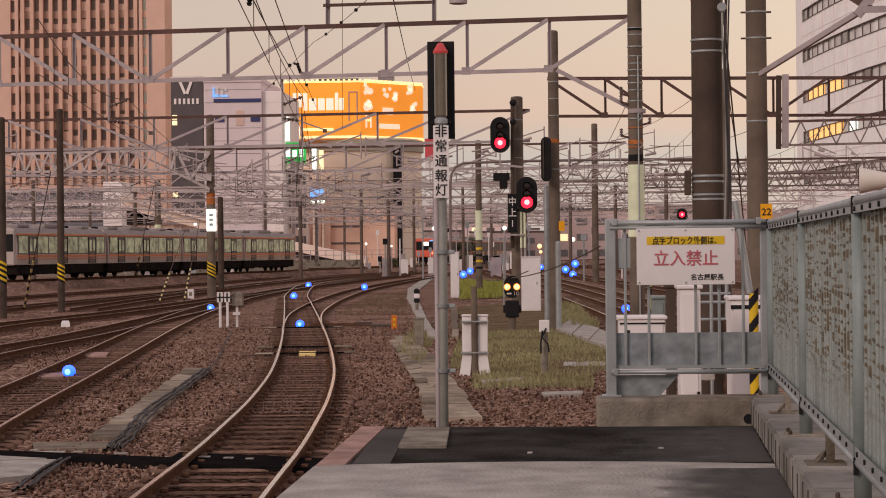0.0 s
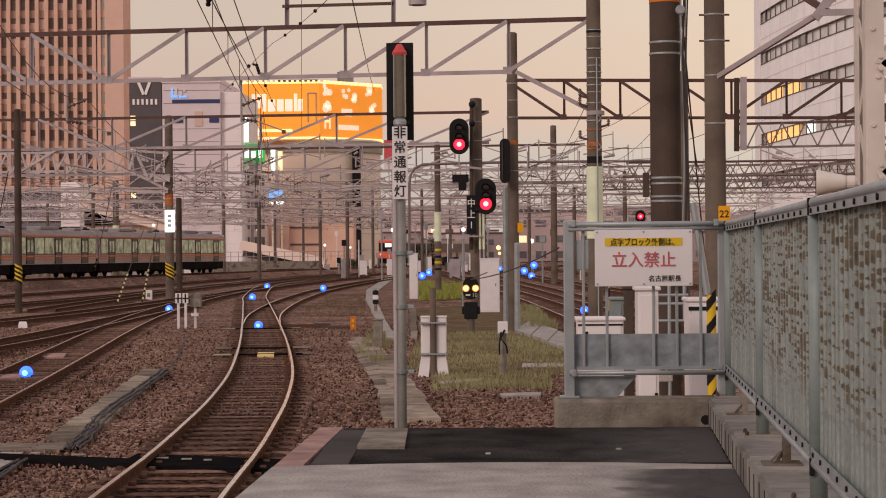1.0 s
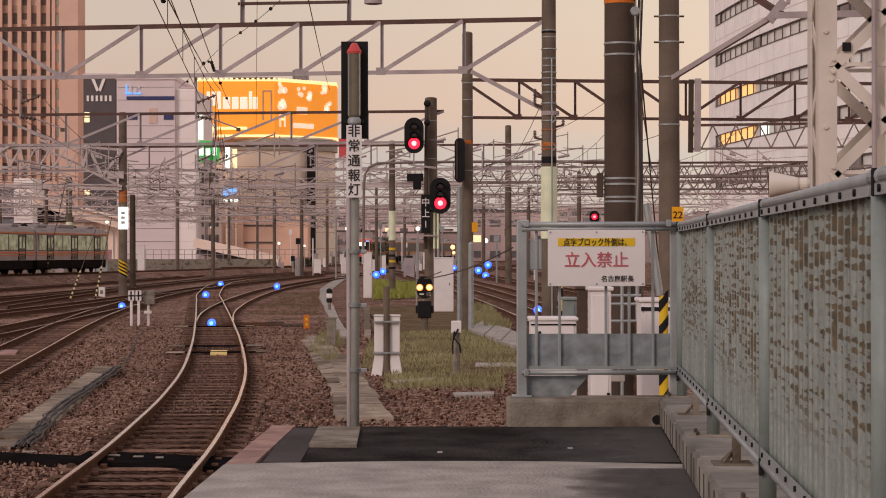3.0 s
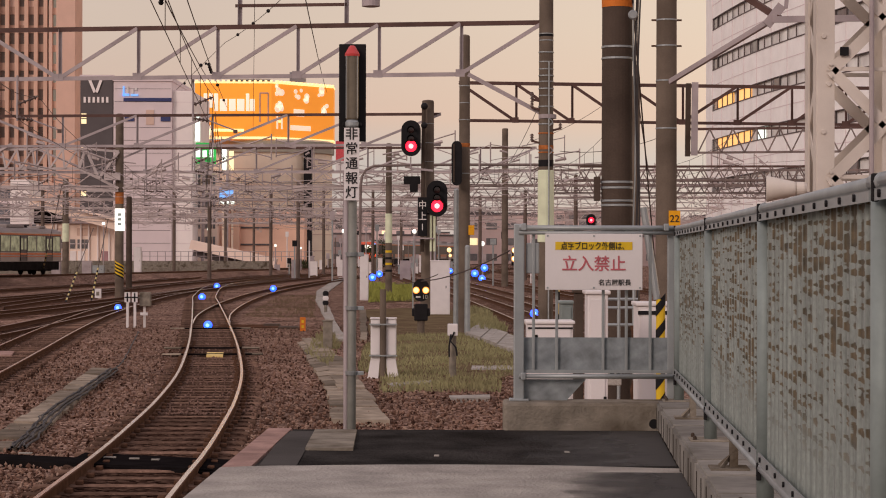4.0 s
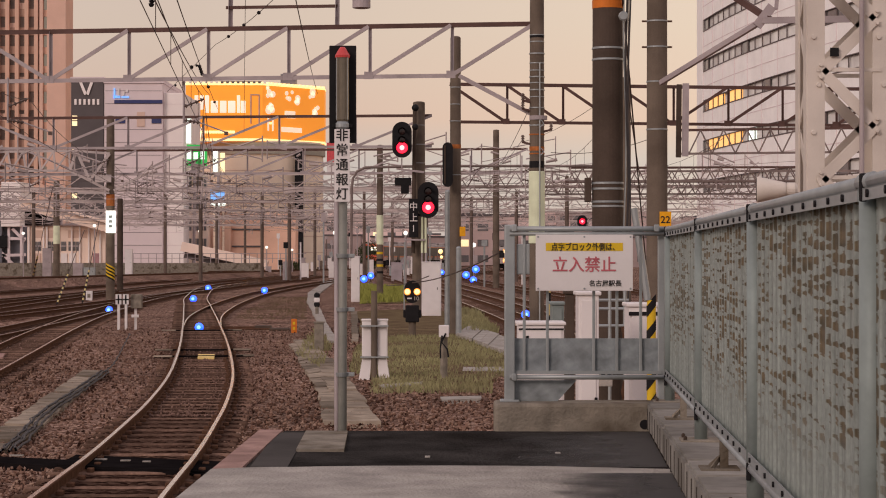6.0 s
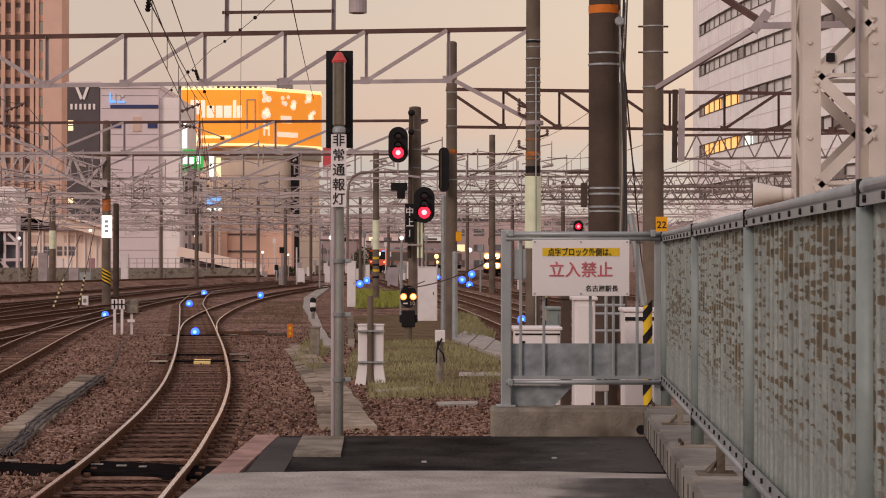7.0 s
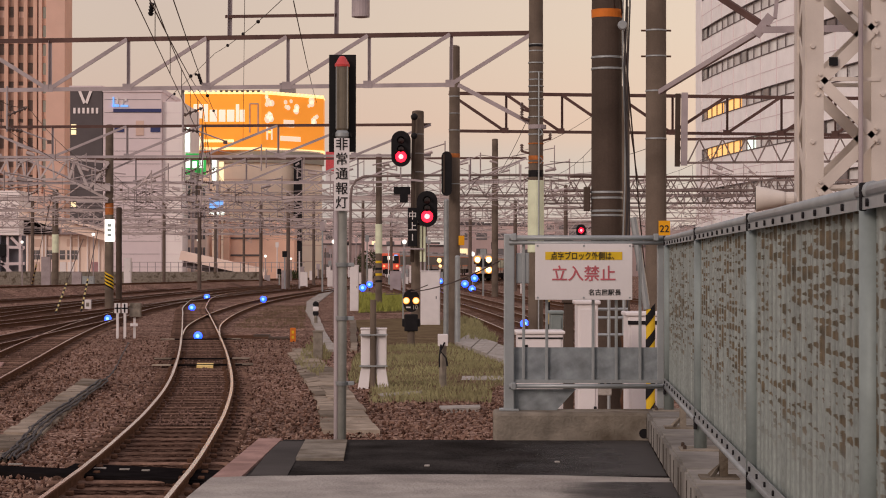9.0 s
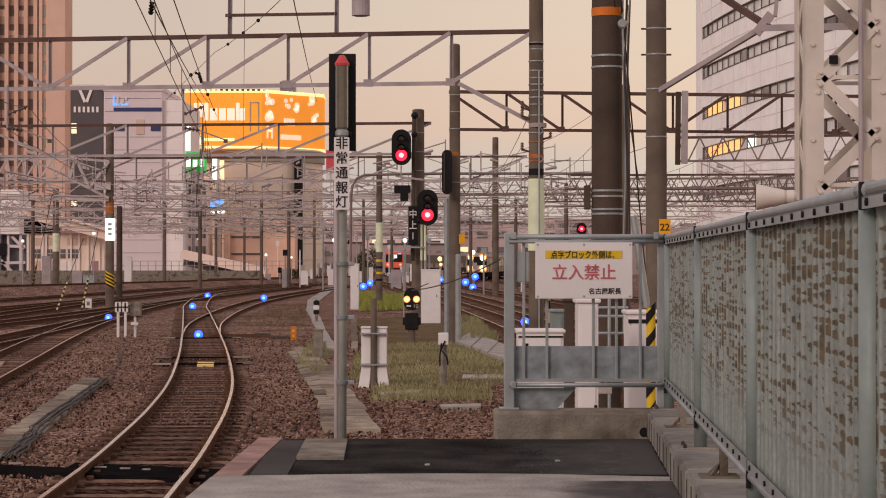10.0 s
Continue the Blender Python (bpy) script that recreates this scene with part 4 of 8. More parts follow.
conc = "brown spun-concrete mast with steel bands beside the tracks"
m_one = mast(2.237, 50.0, 9.5, 0.35, "brown concrete mast with a pale green sleeve", bands=(6.367, 6.205, 5.692, 5.517, 5.219, 4.882), plates=((3.640, 0.10, "rust_orange"), (6.340, 0.08, "black"), (3.261, 0.16, "black")), sleeve=(1.371, 3.099))
zc = [3.667, 4.342, 5.017, 5.692]
part("conduit", swept([(0.06, -0.19, z - GROUND) for z in ([-0.5] + zc)], 0.018, 8), M["galv"], m_one, "grey conduit up the mast")
for z in (3.464, 4.139):
    part("cable_loop", swept([(0.06 + 0.09 * math.sin(i * 0.8), -0.2, z - GROUND + 0.05 * i) for i in range(5)], 0.012, 6), M["galv"], m_one)
for z in (5.92, 5.36, 5.05, 4.62, 4.20, 3.98, 3.52):
    part("band", lathe(bmesh.new(), [(0.182, -0.016), (0.188, -0.012), (0.188, 0.012), (0.182, 0.016)], 20, origin=(0, 0, z - GROUND)), M["galv" if z > 4 else "rust_orange"], m_one, "thin strap")
for z, sx in ((4.75, -1), (4.55, -1), (4.05, 1), (3.75, -1)):
    part("bracket", beam(bmesh.new(), (sx * 0.16, -0.05, z - GROUND), (sx * 0.36, -0.05, z - GROUND + 0.05), 0.05), M["truss_rust"], m_one, "short steel bracket")
    part("pin_insulator", insulator(bmesh.new(), (sx * 0.34, -0.05, z - GROUND + 0.05), (sx * 0.34, -0.05, z - GROUND + 0.22), 0.05, 3), M["insulator"], m_one, "small brown insulator")
m_big = mast(2.007, 25.5, 9.5, 0.37, "thick dark brown concrete mast with wire bands", "pole_dark", bands=(3.596, 3.458, 1.947, 1.878, 1.720, 1.665), plates=((4.132, 0.10, "orange"),), seg=28)
part("terminal_box", slab_box(-0.28, -0.08, 1.720 - GROUND, -0.205, 0.08, 2.015 - GROUND, 0.01), M["pole_dark"], m_big, "small dark box on the mast")
for i, dx in enumerate((0.20, 0.225, 0.25)):
    part("cable", swept([(dx + 0.02 * math.sin(k * 1.7 + i), -0.12 - 0.02 * i, 0.2 + k * 0.75) for k in range(14)], 0.010 + 0.004 * (i == 1), 6), M["cable" if i else "galv"], m_big, "cable along the mast")
part("bracket_eye", lathe(bmesh.new(), [(0.045, -0.02), (0.06, 0), (0.045, 0.02)], 14, axis="y", origin=(0.17, -0.25, 3.967 - GROUND)), M["galv"], m_big, "steel eye with cables")
m_22 = mast(3.686, 36.0, 9.5, 0.355, "brown concrete mast with a yellow number plate", bands=(5.118, 4.672, 4.071, 3.247), seg=24)
plate = part("number_plate", slab_box(-0.10, -0.015, -0.145, 0.10, 0.0, 0.145, 0.004), M["orange"], m_22, "orange-yellow number plate")
plate.data.materials[0] = M["plate_orange"]
plate.matrix_basis = pose(3.809 - 3.686, -0.2, 1.681 - GROUND)
lettering("number", "22", 0.17, M["ink"], plate, pose(0, -0.018, 0))
for z in (5.118, 4.672):
    part("step_bolt", beam(bmesh.new(), (-0.26, 0, z - GROUND), (0.26, 0, z - GROUND), 0.03), M["rust"], m_22)
m_sig = mast(0.343, 60.5, 7.406, 0.32, conc, bands=(5.965, 5.474, 4.983, 3.427), plates=((4.246, 0.12, "rust_orange"),))
part("number_plate", slab_box(0.12, -0.20, 1.64 - GROUND, 0.29, -0.18, 1.92 - GROUND, 0.004), M["plate_orange"], m_sig, "small orange plate")
mast(-0.975, 82.0, 7.111, 0.50, conc, bands=(6.222, 5.467, 4.734))
mast(-3.363, 110.0, 6.912, 0.33, "brown mast with a pale sleeve and hazard stripes", sleeve=(1.693, 3.244), plates=((1.245, 0.12, "yellow"), (0.888, 0.12, "black"), (0.589, 0.12, "yellow"), (0.231, 0.12, "black")))
mast(3.774, 150.0, 10.157, 0.46, conc)
mast(-19.355, 83.0, 6.931, 0.28, "dark mast with yellow and black hazard stripes", "pole_dark", stripes=(0.047, 0.729))
mast(-17.430, 109.0, 8.372, 0.44, "brown mast with an illuminated sign and hazard stripes", stripes=(-0.103, 0.611), bands=(4.060,), plates=((4.000, 0.6, "rust_orange"),))
mast(-20.492, 132.0, 4.689, 0.38, conc, "pole_dark")
mast(-19.910, 76.0, 6.151, 0.30, "dark mast with yellow and black hazard stripes", "pole_dark", stripes=(0.110, 0.902))
mast(-37.151, 200.0, 8.270, 0.60, "brown mast with a pale sleeve", sleeve=(2.261, 4.009))
mast(5.441, 62.0, 6.368, 0.26, conc)
mast(0.117, 61.0, 2.954, 0.17, "slim grey steel post", "galv")
mast(0.423, 58.5, 1.290, 0.16, "slim grey steel post", "galv")
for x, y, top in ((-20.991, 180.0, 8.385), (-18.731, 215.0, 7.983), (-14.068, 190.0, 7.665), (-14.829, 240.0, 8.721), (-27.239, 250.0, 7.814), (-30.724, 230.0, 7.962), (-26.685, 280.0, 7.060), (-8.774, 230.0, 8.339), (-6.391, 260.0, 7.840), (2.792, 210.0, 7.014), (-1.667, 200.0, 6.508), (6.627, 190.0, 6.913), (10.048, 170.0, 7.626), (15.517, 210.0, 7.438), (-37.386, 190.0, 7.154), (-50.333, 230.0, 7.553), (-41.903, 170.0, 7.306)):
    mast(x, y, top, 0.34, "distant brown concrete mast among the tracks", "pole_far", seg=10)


# ---- overhead wires with hangers ----
def hanger(x, y, low, group="contact wire hangers"):
    """Drop tube, insulators and steady arm for one track."""
    t = thing("wire_hanger", "drop tube with brown insulators and a steady arm", "hanger", group, at=(x, y, 0))
    part("drop_tube", rod(bmesh.new(), (-0.5, 0, low + 0.05), (-0.5, 0, 4.35), 0.028, seg=8), M["truss"], t)
    part("insulator", insulator(bmesh.new(), (-0.5, 0, 4.75), (0.0, 0, 4.95)), M["insulator"], t, "brown ribbed insulator")
    part("insulator", insulator(bmesh.new(), (-0.48, 0, 4.42), (-0.1, 0, 4.36)), M["insulator"], t, "brown ribbed insulator")
    part("steady_arm", rod(bmesh.new(), (-0.1, 0, 4.36), (0.55, 0, 4.12), 0.02, seg=6), M["truss"], t)
    part("clamp", slab_box(0.5, -0.04, 4.05, 0.6, 0.04, 4.14), M["insulator"], t)
    return t


def catenary(path, ys, label):
    """Messenger wire, contact wire and droppers along a route, sagging between the supports."""
    pts = smooth_path(path, 2.0)
    def at(y):
        for a, b in zip(pts, pts[1:]):
            if a.y <= y <= b.y:
                k = (y - a.y) / max(1e-6, b.y - a.y)
                return a.x + (b.x - a.x) * k
        return pts[-1].x if y > pts[-1].y else pts[0].x + (y - pts[0].y) * (pts[1].x - pts[0].x) / (pts[1].y - pts[0].y)
    t = thing("overhead_line", label, "overhead line", "overhead lines")
    messenger, contact = [], []
    for y0, y1 in zip(ys, ys[1:]):
        a, b = Vector((at(y0), y0, 4.97)), Vector((at(y1), y1, 4.97))
        for i in range(9):
            k = i / 8
            q = lerp(a, b, k) - Vector((0, 0, 0.42 * 4 * k * (1 - k)))
            w = lerp(a, b, k)
            w.z = 4.06
            if i or not messenger:
                messenger.append(q)
                contact.append(w)
            if 0 < i < 8 and y1 < 120:
                part("dropper", rod(bmesh.new(), w, q, 0.006, seg=4), M["wire"], t)
    part("messenger_wire", swept(messenger, 0.008), M["wire"], t)
    part("contact_wire", swept(contact, 0.007), M["wire"], t)
    for y in ys[1:]:
        hanger(at(y), y, Z_LOW)
    return t


SUP = [12, 51.5, 84, 110, 142, 178, 212, 250]
catenary([(-1.8, 8.0)] + ROUTES["near_left"][1:], [14] + SUP[1:], "copper contact wire and messenger above the near track")
catenary(ROUTES["left"], [34] + SUP[1:], "copper contact wire and messenger above a yard track")
catenary(ROUTES["near_right"], [51.5] + SUP[2:], "copper contact wire and messenger above the turnout")
for key in ("yard_one", "yard_two", "yard_three", "main_left"):
    catenary(ROUTES[key], [SUP[2]] + SUP[3:], "distant contact wire and messenger above a yard track")
for key in ("right_one", "right_two", "right_three"):
    catenary([q for q in ROUTES[key]][::-1], [68.5, 91, 136, 164, 199, 259], "contact wire and messenger above the station tracks")

fw = thing("feeder_wires", "thin feeder wires strung high over the yard", "wire")
def strung(a, b, sag, r=0.012, n=10):
    pts = [lerp(a, b, i / n) - Vector((0, 0, sag * 4 * (i / n) * (1 - i / n))) for i in range(n + 1)]
    part("wire", swept(pts, r * 0.75), M["wire"], fw)
strung((-3.974, 28.000, 4.677), (-9.209, 82.000, 7.400), 0.15, 0.014)
strung((-3.644, 28.000, 4.672), (-9.095, 84.000, 6.979), 0.1)
strung((-2.153, 30.000, 4.862), (-5.081, 84.000, 7.611), 0.1, 0.012)
strung((-4.568, 48.000, 7.170), (-8.049, 84.000, 6.051), 0.0, 0.010)
strung((-3.374, 45.000, 6.895), (-7.654, 70.000, 8.183), 0.1, 0.012)
strung((-7.654, 70.000, 8.183), (-11.156, 84.000, 7.693), 0.0, 0.012)
strung((5.520, 62.000, 8.774), (5.461, 62.000, 6.268), 0.0, 0.02)
strung((-0.870, 58.000, 0.327), (1.090, 40.000, 1.141), 0.12, 0.02)
strung((-2.745, 100.000, -0.321), (-0.427, 60.000, 0.493), 0.1, 0.02)
strung((2.054, 25.000, 4.232), (3.770, 40.000, 2.580), 0.1, 0.012)
strung((2.141, 25.000, 4.231), (3.911, 40.000, 0.639), 0.05, 0.016)
strung((3.200, 84.000, 5.682), (5.531, 68.000, 6.413), 0.2, 0.012)
strung((2.285, 84.000, 4.785), (2.114, 50.000, 4.749), 0.1, 0.012)
strung((5.152, 100.000, 6.061), (9.992, 100.000, 6.756), 0.3, 0.02)
for i in range(7):
    strung((-40 + i * 3, 120 + 14 * i, 6.1 - 0.15 * i), (30 - i * 2, 128 + 15 * i, 6.4 - 0.12 * i), 0.9, 0.02)
for a, b, ks in (((-3.974, 28.0, 4.677), (-9.209, 82.0, 7.4), (0.45, 0.62)), ((-3.644, 28.0, 4.672), (-9.095, 84.0, 6.979), (0.55, 0.8)), ((-3.374, 45.0, 6.895), (-7.654, 70.0, 8.183), (0.3, 0.5, 0.75)), ((-7.654, 70.0, 8.183), (-11.156, 84.0, 7.693), (0.35, 0.8))):
    for q in ks:
        c = lerp(a, b, q) - Vector((0, 0, 0.4 * q * (1 - q)))
        part("clamp", ball(bmesh.new(), c, 0.05, 8), M["black"], fw, "black wire clamp")
st = thing("string_insulators", "black insulators in the near messenger wires", "insulator")
part("insulator", insulator(bmesh.new(), (-4.19, 30.000, 4.83), (-4.22, 30.05, 4.65), 0.045, 4), M["black"], st)
part("insulator", insulator(bmesh.new(), (-7.746, 66.000, 7.118), (-8.104, 70.000, 7.141), 0.06, 4), M["black"], st)

# dense far wiring and brackets between the gantries
random.seed(21)
bm = bmesh.new()
for i in range(60):
    y0 = random.uniform(105, 300)
    xc = random.uniform(-0.27, 0.13) * y0
    span = random.uniform(3, 14)
    a, b = Vector((xc - span, y0, random.uniform(4.3, 6.4))), Vector((xc + span, y0 + random.uniform(-16, 26), random.uniform(4.3, 6.4)))
    sag = random.uniform(0.05, 0.5)
    tube(bm, [lerp(a, b, k / 6) - Vector((0, 0, sag * 4 * (k / 6) * (1 - k / 6))) for k in range(7)], random.uniform(0.012, 0.025), 4)
for i in range(430):
    y = random.uniform(100, 310)
    x = random.uniform(-0.27, 0.16) * y
    z = random.uniform(4.2, 6.0)
    s = random.choice((-1, 1))
    r = random.uniform(0.02, 0.04)
    h, w = random.uniform(0.5, 1.5), random.uniform(0.6, 2.2) * s
    rod(bm, (x, y, z), (x, y, z + h), r, r, 4)
    rod(bm, (x, y, z + h * 0.9), (x + w, y, z + h * random.uniform(0.2, 0.7)), r, r, 4)
    rod(bm, (x, y, z + h * 0.1), (x + w * 0.8, y, z + h * random.uniform(0.2, 0.6)), r * 0.8, r * 0.8, 4)
    rod(bm, (x + w * 0.3, y, z + h * 0.6), (x + w * 0.55, y, z + h * 0.5), r * 2.6, r * 2.0, 5)
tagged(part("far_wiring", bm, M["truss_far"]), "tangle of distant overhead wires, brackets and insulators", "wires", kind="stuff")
bp = thing("bent_portal", "dark bent-tube portal beam over the middle tracks", "gantry")
part("tube_beam", swept([(-4.441, 100.000, 0.970), (-4.408, 100.000, 4.361), (-4.349, 100.000, 4.822), (-4.156, 100.000, 5.145), (-3.774, 100.000, 5.330), (-1.604, 100.000, 5.386), (1.371, 100.000, 5.404), (8.200, 100.000, 5.404)], 0.065, 8), M["truss_brown"], bp)

# long brace and upper portal near the numbered mast
pr = thing("portal_brace", "grey steel brace rising from the mast to an upper beam", "brace")
part("brace", beam(bmesh.new(), (3.719, 35.700, 4.033), (5.023, 33.000, 4.775), 0.06, 0.085), M["truss"], pr)
part("gusset", beam(bmesh.new(), (4.960, 33.000, 4.703), (5.203, 33.000, 5.017), 0.04, 0.15), M["truss"], pr)
part("upper_bar", beam(bmesh.new(), (5.158, 33.000, 4.811), (4.346, 34.000, 5.553), 0.08, 0.10), M["truss_rust"], pr)
part("upper_bar", beam(bmesh.new(), (5.068, 33.000, 4.793), (6.317, 30.000, 4.485), 0.06, 0.10), M["truss"], pr)
part("upper_bar", beam(bmesh.new(), (5.265, 33.000, 4.972), (5.320, 33.000, 5.599), 0.05, 0.10), M["truss"], pr)
da = thing("drop_arm", "dark steel drop arm hung from the truss beam", "bracket")
part("arm", beam(bmesh.new(), (7.627, 67.500, 6.635), (7.603, 67.500, 4.272), 0.16, 0.16), M["pole_dark"], da)
part("casing", beam(bmesh.new(), (7.809, 67.200, 6.643), (7.785, 67.200, 4.291), 0.20, 0.14), M["truss"], da)


# ---- lattice mast behind the side fence ----
def lattice_mast():
    D = 24.0
    x0, x1 = 4.288, 5.036
    t = thing("lattice_mast", "cream-painted bolted steel lattice mast", "lattice mast", at=(x0, D, GROUND))
    w = x1 - x0
    top = 9.5 - GROUND
    legs = ((0, 0), (w, 0), (0, w), (w, w))
    for i, (x, y) in enumerate(legs):
        bm = slab_box(x - 0.10, y - 0.012, 0, x + 0.10, y + 0.012, top, 0.003)
        sx = -0.10 if x == 0 else 0.10
        box(bm, x + sx - 0.012, y, 0, x + sx + 0.012, y + (0.2 if y == 0 else -0.2), top)
        leg = part("leg", bm, M["cream"], t)
        if y == 0:
            for k in range(18):
                part("bolt", lathe(bmesh.new(), [(0.026, -0.034), (0.030, -0.012)], 8, axis="y", origin=(x + (0.03 if k % 2 else -0.03), 0, 0.4 + k * 0.55)), M["cream"], leg)
    n = 8
    for k in range(n):
        z0, z1 = 0.684 + k * 1.24, 0.684 + (k + 1) * 1.24
        for y in (-0.03, w + 0.03):
            part("diagonal", beam(bmesh.new(), (0.06, y, z0), (w - 0.06, y, z0 + 0.62), 0.014, 0.13), M["cream"], t)
            part("diagonal", beam(bmesh.new(), (w - 0.06, y, z0 + 0.62), (0.06, y, z1), 0.014, 0.13), M["cream"], t)
            part("rung", beam(bmesh.new(), (0, y + 0.02, z0 + 0.02), (w, y + 0.02, z0 + 0.02), 0.03, 0.045), M["cream"], t)
        for x in (-0.08, w + 0.08):
            part("diagonal", beam(bmesh.new(), (x, 0.08, z0), (x, w - 0.08, z0 + 0.60), 0.012, 0.12), M["cream"], t)
            part("diagonal", beam(bmesh.new(), (x, w - 0.08, z0 + 0.64), (x, 0.08, z1), 0.012, 0.12), M["cream"], t)
        for gx, gz in ((0.05, z0), (w - 0.05, z0 + 0.62)):
            for bz in (-0.07, 0.07):
                part("bolt", lathe(bmesh.new(), [(0.018, -0.030), (0.022, 0.0)], 8, axis="y", origin=(gx, -0.037, gz + bz)), M["cream"], t)
    part("conduit", rod(bmesh.new(), (w * 0.68, -0.10, 0), (w * 0.68, -0.10, top), 0.028, seg=10), M["truss"], t, "thin grey conduit")
    part("square_plate", beam(bmesh.new(), (0.20, -0.075, 3.401 - GROUND), (0.20, -0.062, 3.401 - GROUND), 0.10, 0.10), M["black"], t, "small dark square plate")
    part("transformer", lathe(bmesh.new(), [(0.17, 0), (0.18, 0.05), (0.18, 0.6), (0.12, 0.66)], 16, origin=(7.787 - x0 + 0.3, 12.0, 3.285 - GROUND)), M["pole_dark"], t, "dark cylinder")
    return t


lattice_mast()
horn = thing("horn_loudspeaker", "cream horn loudspeaker on a bracket beside the lattice mast", "loudspeaker", at=(3.588, 22.500, 1.776), rz=-9)
part("horn", lathe(bmesh.new(), [(0.134, -0.205), (0.142, -0.195), (0.120, -0.10), (0.098, 0.0), (0.082, 0.08), (0.070, 0.12)], 20, axis="x"), M["cream"], horn, smooth=True)
part("mouth", lathe(bmesh.new(), [(0.126, -0.212), (0.120, -0.206)], 20, axis="x"), M["black"], horn, "dark horn mouth")
part("driver", lathe(bmesh.new(), [(0.075, 0.12), (0.075, 0.20), (0.05, 0.23)], 16, axis="x"), M["cream"], horn)
part("bracket", beam(bmesh.new(), (0.1, 0.0, -0.05), (0.84, 1.47, -0.05), 0.04, 0.05), M["truss"], horn)


# ---- emergency lamp post at the platform end ----
def emergency_lamp():
    D = 12.72
    M["post_grey"] = mat("weathered_grey_post", (0.25, 0.25, 0.22), 0.6, 0.2, scale=5, vary=0.3, stain=0.3)
    t = thing("emergency_lamp_post", "grey steel post with an emergency report lamp and vertical Japanese sign", "lamp post", at=(-0.616, D, 0))
    def Z(y):
        return 1.05 - (y - 446) * D / 3689.0
    def W(px):
        return px * D / 3689.0
    part("post", rod(bmesh.new(), (-0.002, 0, -1.3), (0.006, 0, Z(90)), 0.027, 0.026, 18), M["post_grey"], t, smooth=True)
    part("conduit", rod(bmesh.new(), (-0.034, 0.012, -1.3), (-0.036, 0.012, Z(250)), 0.015, seg=10), M["truss"], t, smooth=True)
    for y in (655, 540, 445):
        part("strap", lathe(bmesh.new(), [(0.036, -0.012), (0.041, 0.012)], 16, origin=(0, 0, Z(y))), M["galv"], t)
        part("strap_bolt", slab_box(0.035, -0.015, Z(y) - 0.012, 0.075, 0.015, Z(y) + 0.012, 0.004), M["galv"], t)
    part("back_board", slab_box(-W(24), 0.03, Z(245), W(24), 0.04, Z(72), 0.004), M["black"], t, "black back board")
    lamp = part("lamp_tube", lathe(bmesh.new(), [(0.036, Z(207)), (0.040, Z(204)), (0.040, Z(95)), (0.036, Z(93))], 20, origin=(0, -0.01, 0)), M["tube"], t, "dull unlit lamp tube")
    for dx in (-0.034, 0.034):
        part("guard_bar", rod(bmesh.new(), (dx, -0.056, Z(205)), (dx, -0.056, Z(95)), 0.0025, seg=6), M["galv"], lamp)
    part("red_cap", lathe(bmesh.new(), [(0.044, Z(95)), (0.046, Z(91)), (0.020, Z(78)), (0.012, Z(76))], 20, origin=(0, -0.01, 0)), M["red_cap"], t, "red cone cap")
    part("lamp_base", lathe(bmesh.new(), [(0.030, Z(222)), (0.042, Z(218)), (0.042, Z(212)), (0.030, Z(207))], 18, origin=(0, -0.012, 0)), M["galv"], t)
    part("base_bolt", slab_box(-0.06, -0.02, Z(218), 0.06, 0.01, Z(212), 0.003), M["black"], t)
    s = part("sign_plate", slab_box(-W(13.5), -0.052, Z(350), W(13.5), -0.046, Z(222), 0.002), M["white"], t, "white vertical sign plate")
    for ch, yy in zip("非常通報灯", (234, 260, 286, 312, 337)):
        lettering("lettering", ch, 0.079, M["ink"], s, pose(0, -0.054, Z(yy)), 0.98)
    return t


emergency_lamp()


# ---- signals ----
def stadium(bm, w, h, y0, y1, index=0, seg=12):
    """Upright plate with round ends."""
    r = w / 2
    out = [(r * math.cos(a), h / 2 - r + r * math.sin(a)) for a in [math.pi * i / seg for i in range(seg + 1)]]
    out += [(r * math.cos(a), -h / 2 + r + r * math.sin(a)) for a in [math.pi + math.pi * i / seg for i in range(seg + 1)]]
    a = [bm.verts.new((x, y0, z)) for x, z in out]
    b = [bm.verts.new((x, y1, z)) for x, z in out]
    bm.faces.new(a[::-1])
    bm.faces.new(b)
    n = len(out)
    for i in range(n):
        bm.faces.new((a[i], a[(i + 1) % n], b[(i + 1) % n], b[i]))
    bmesh.ops.recalc_face_normals(bm, faces=bm.faces)
    return bm


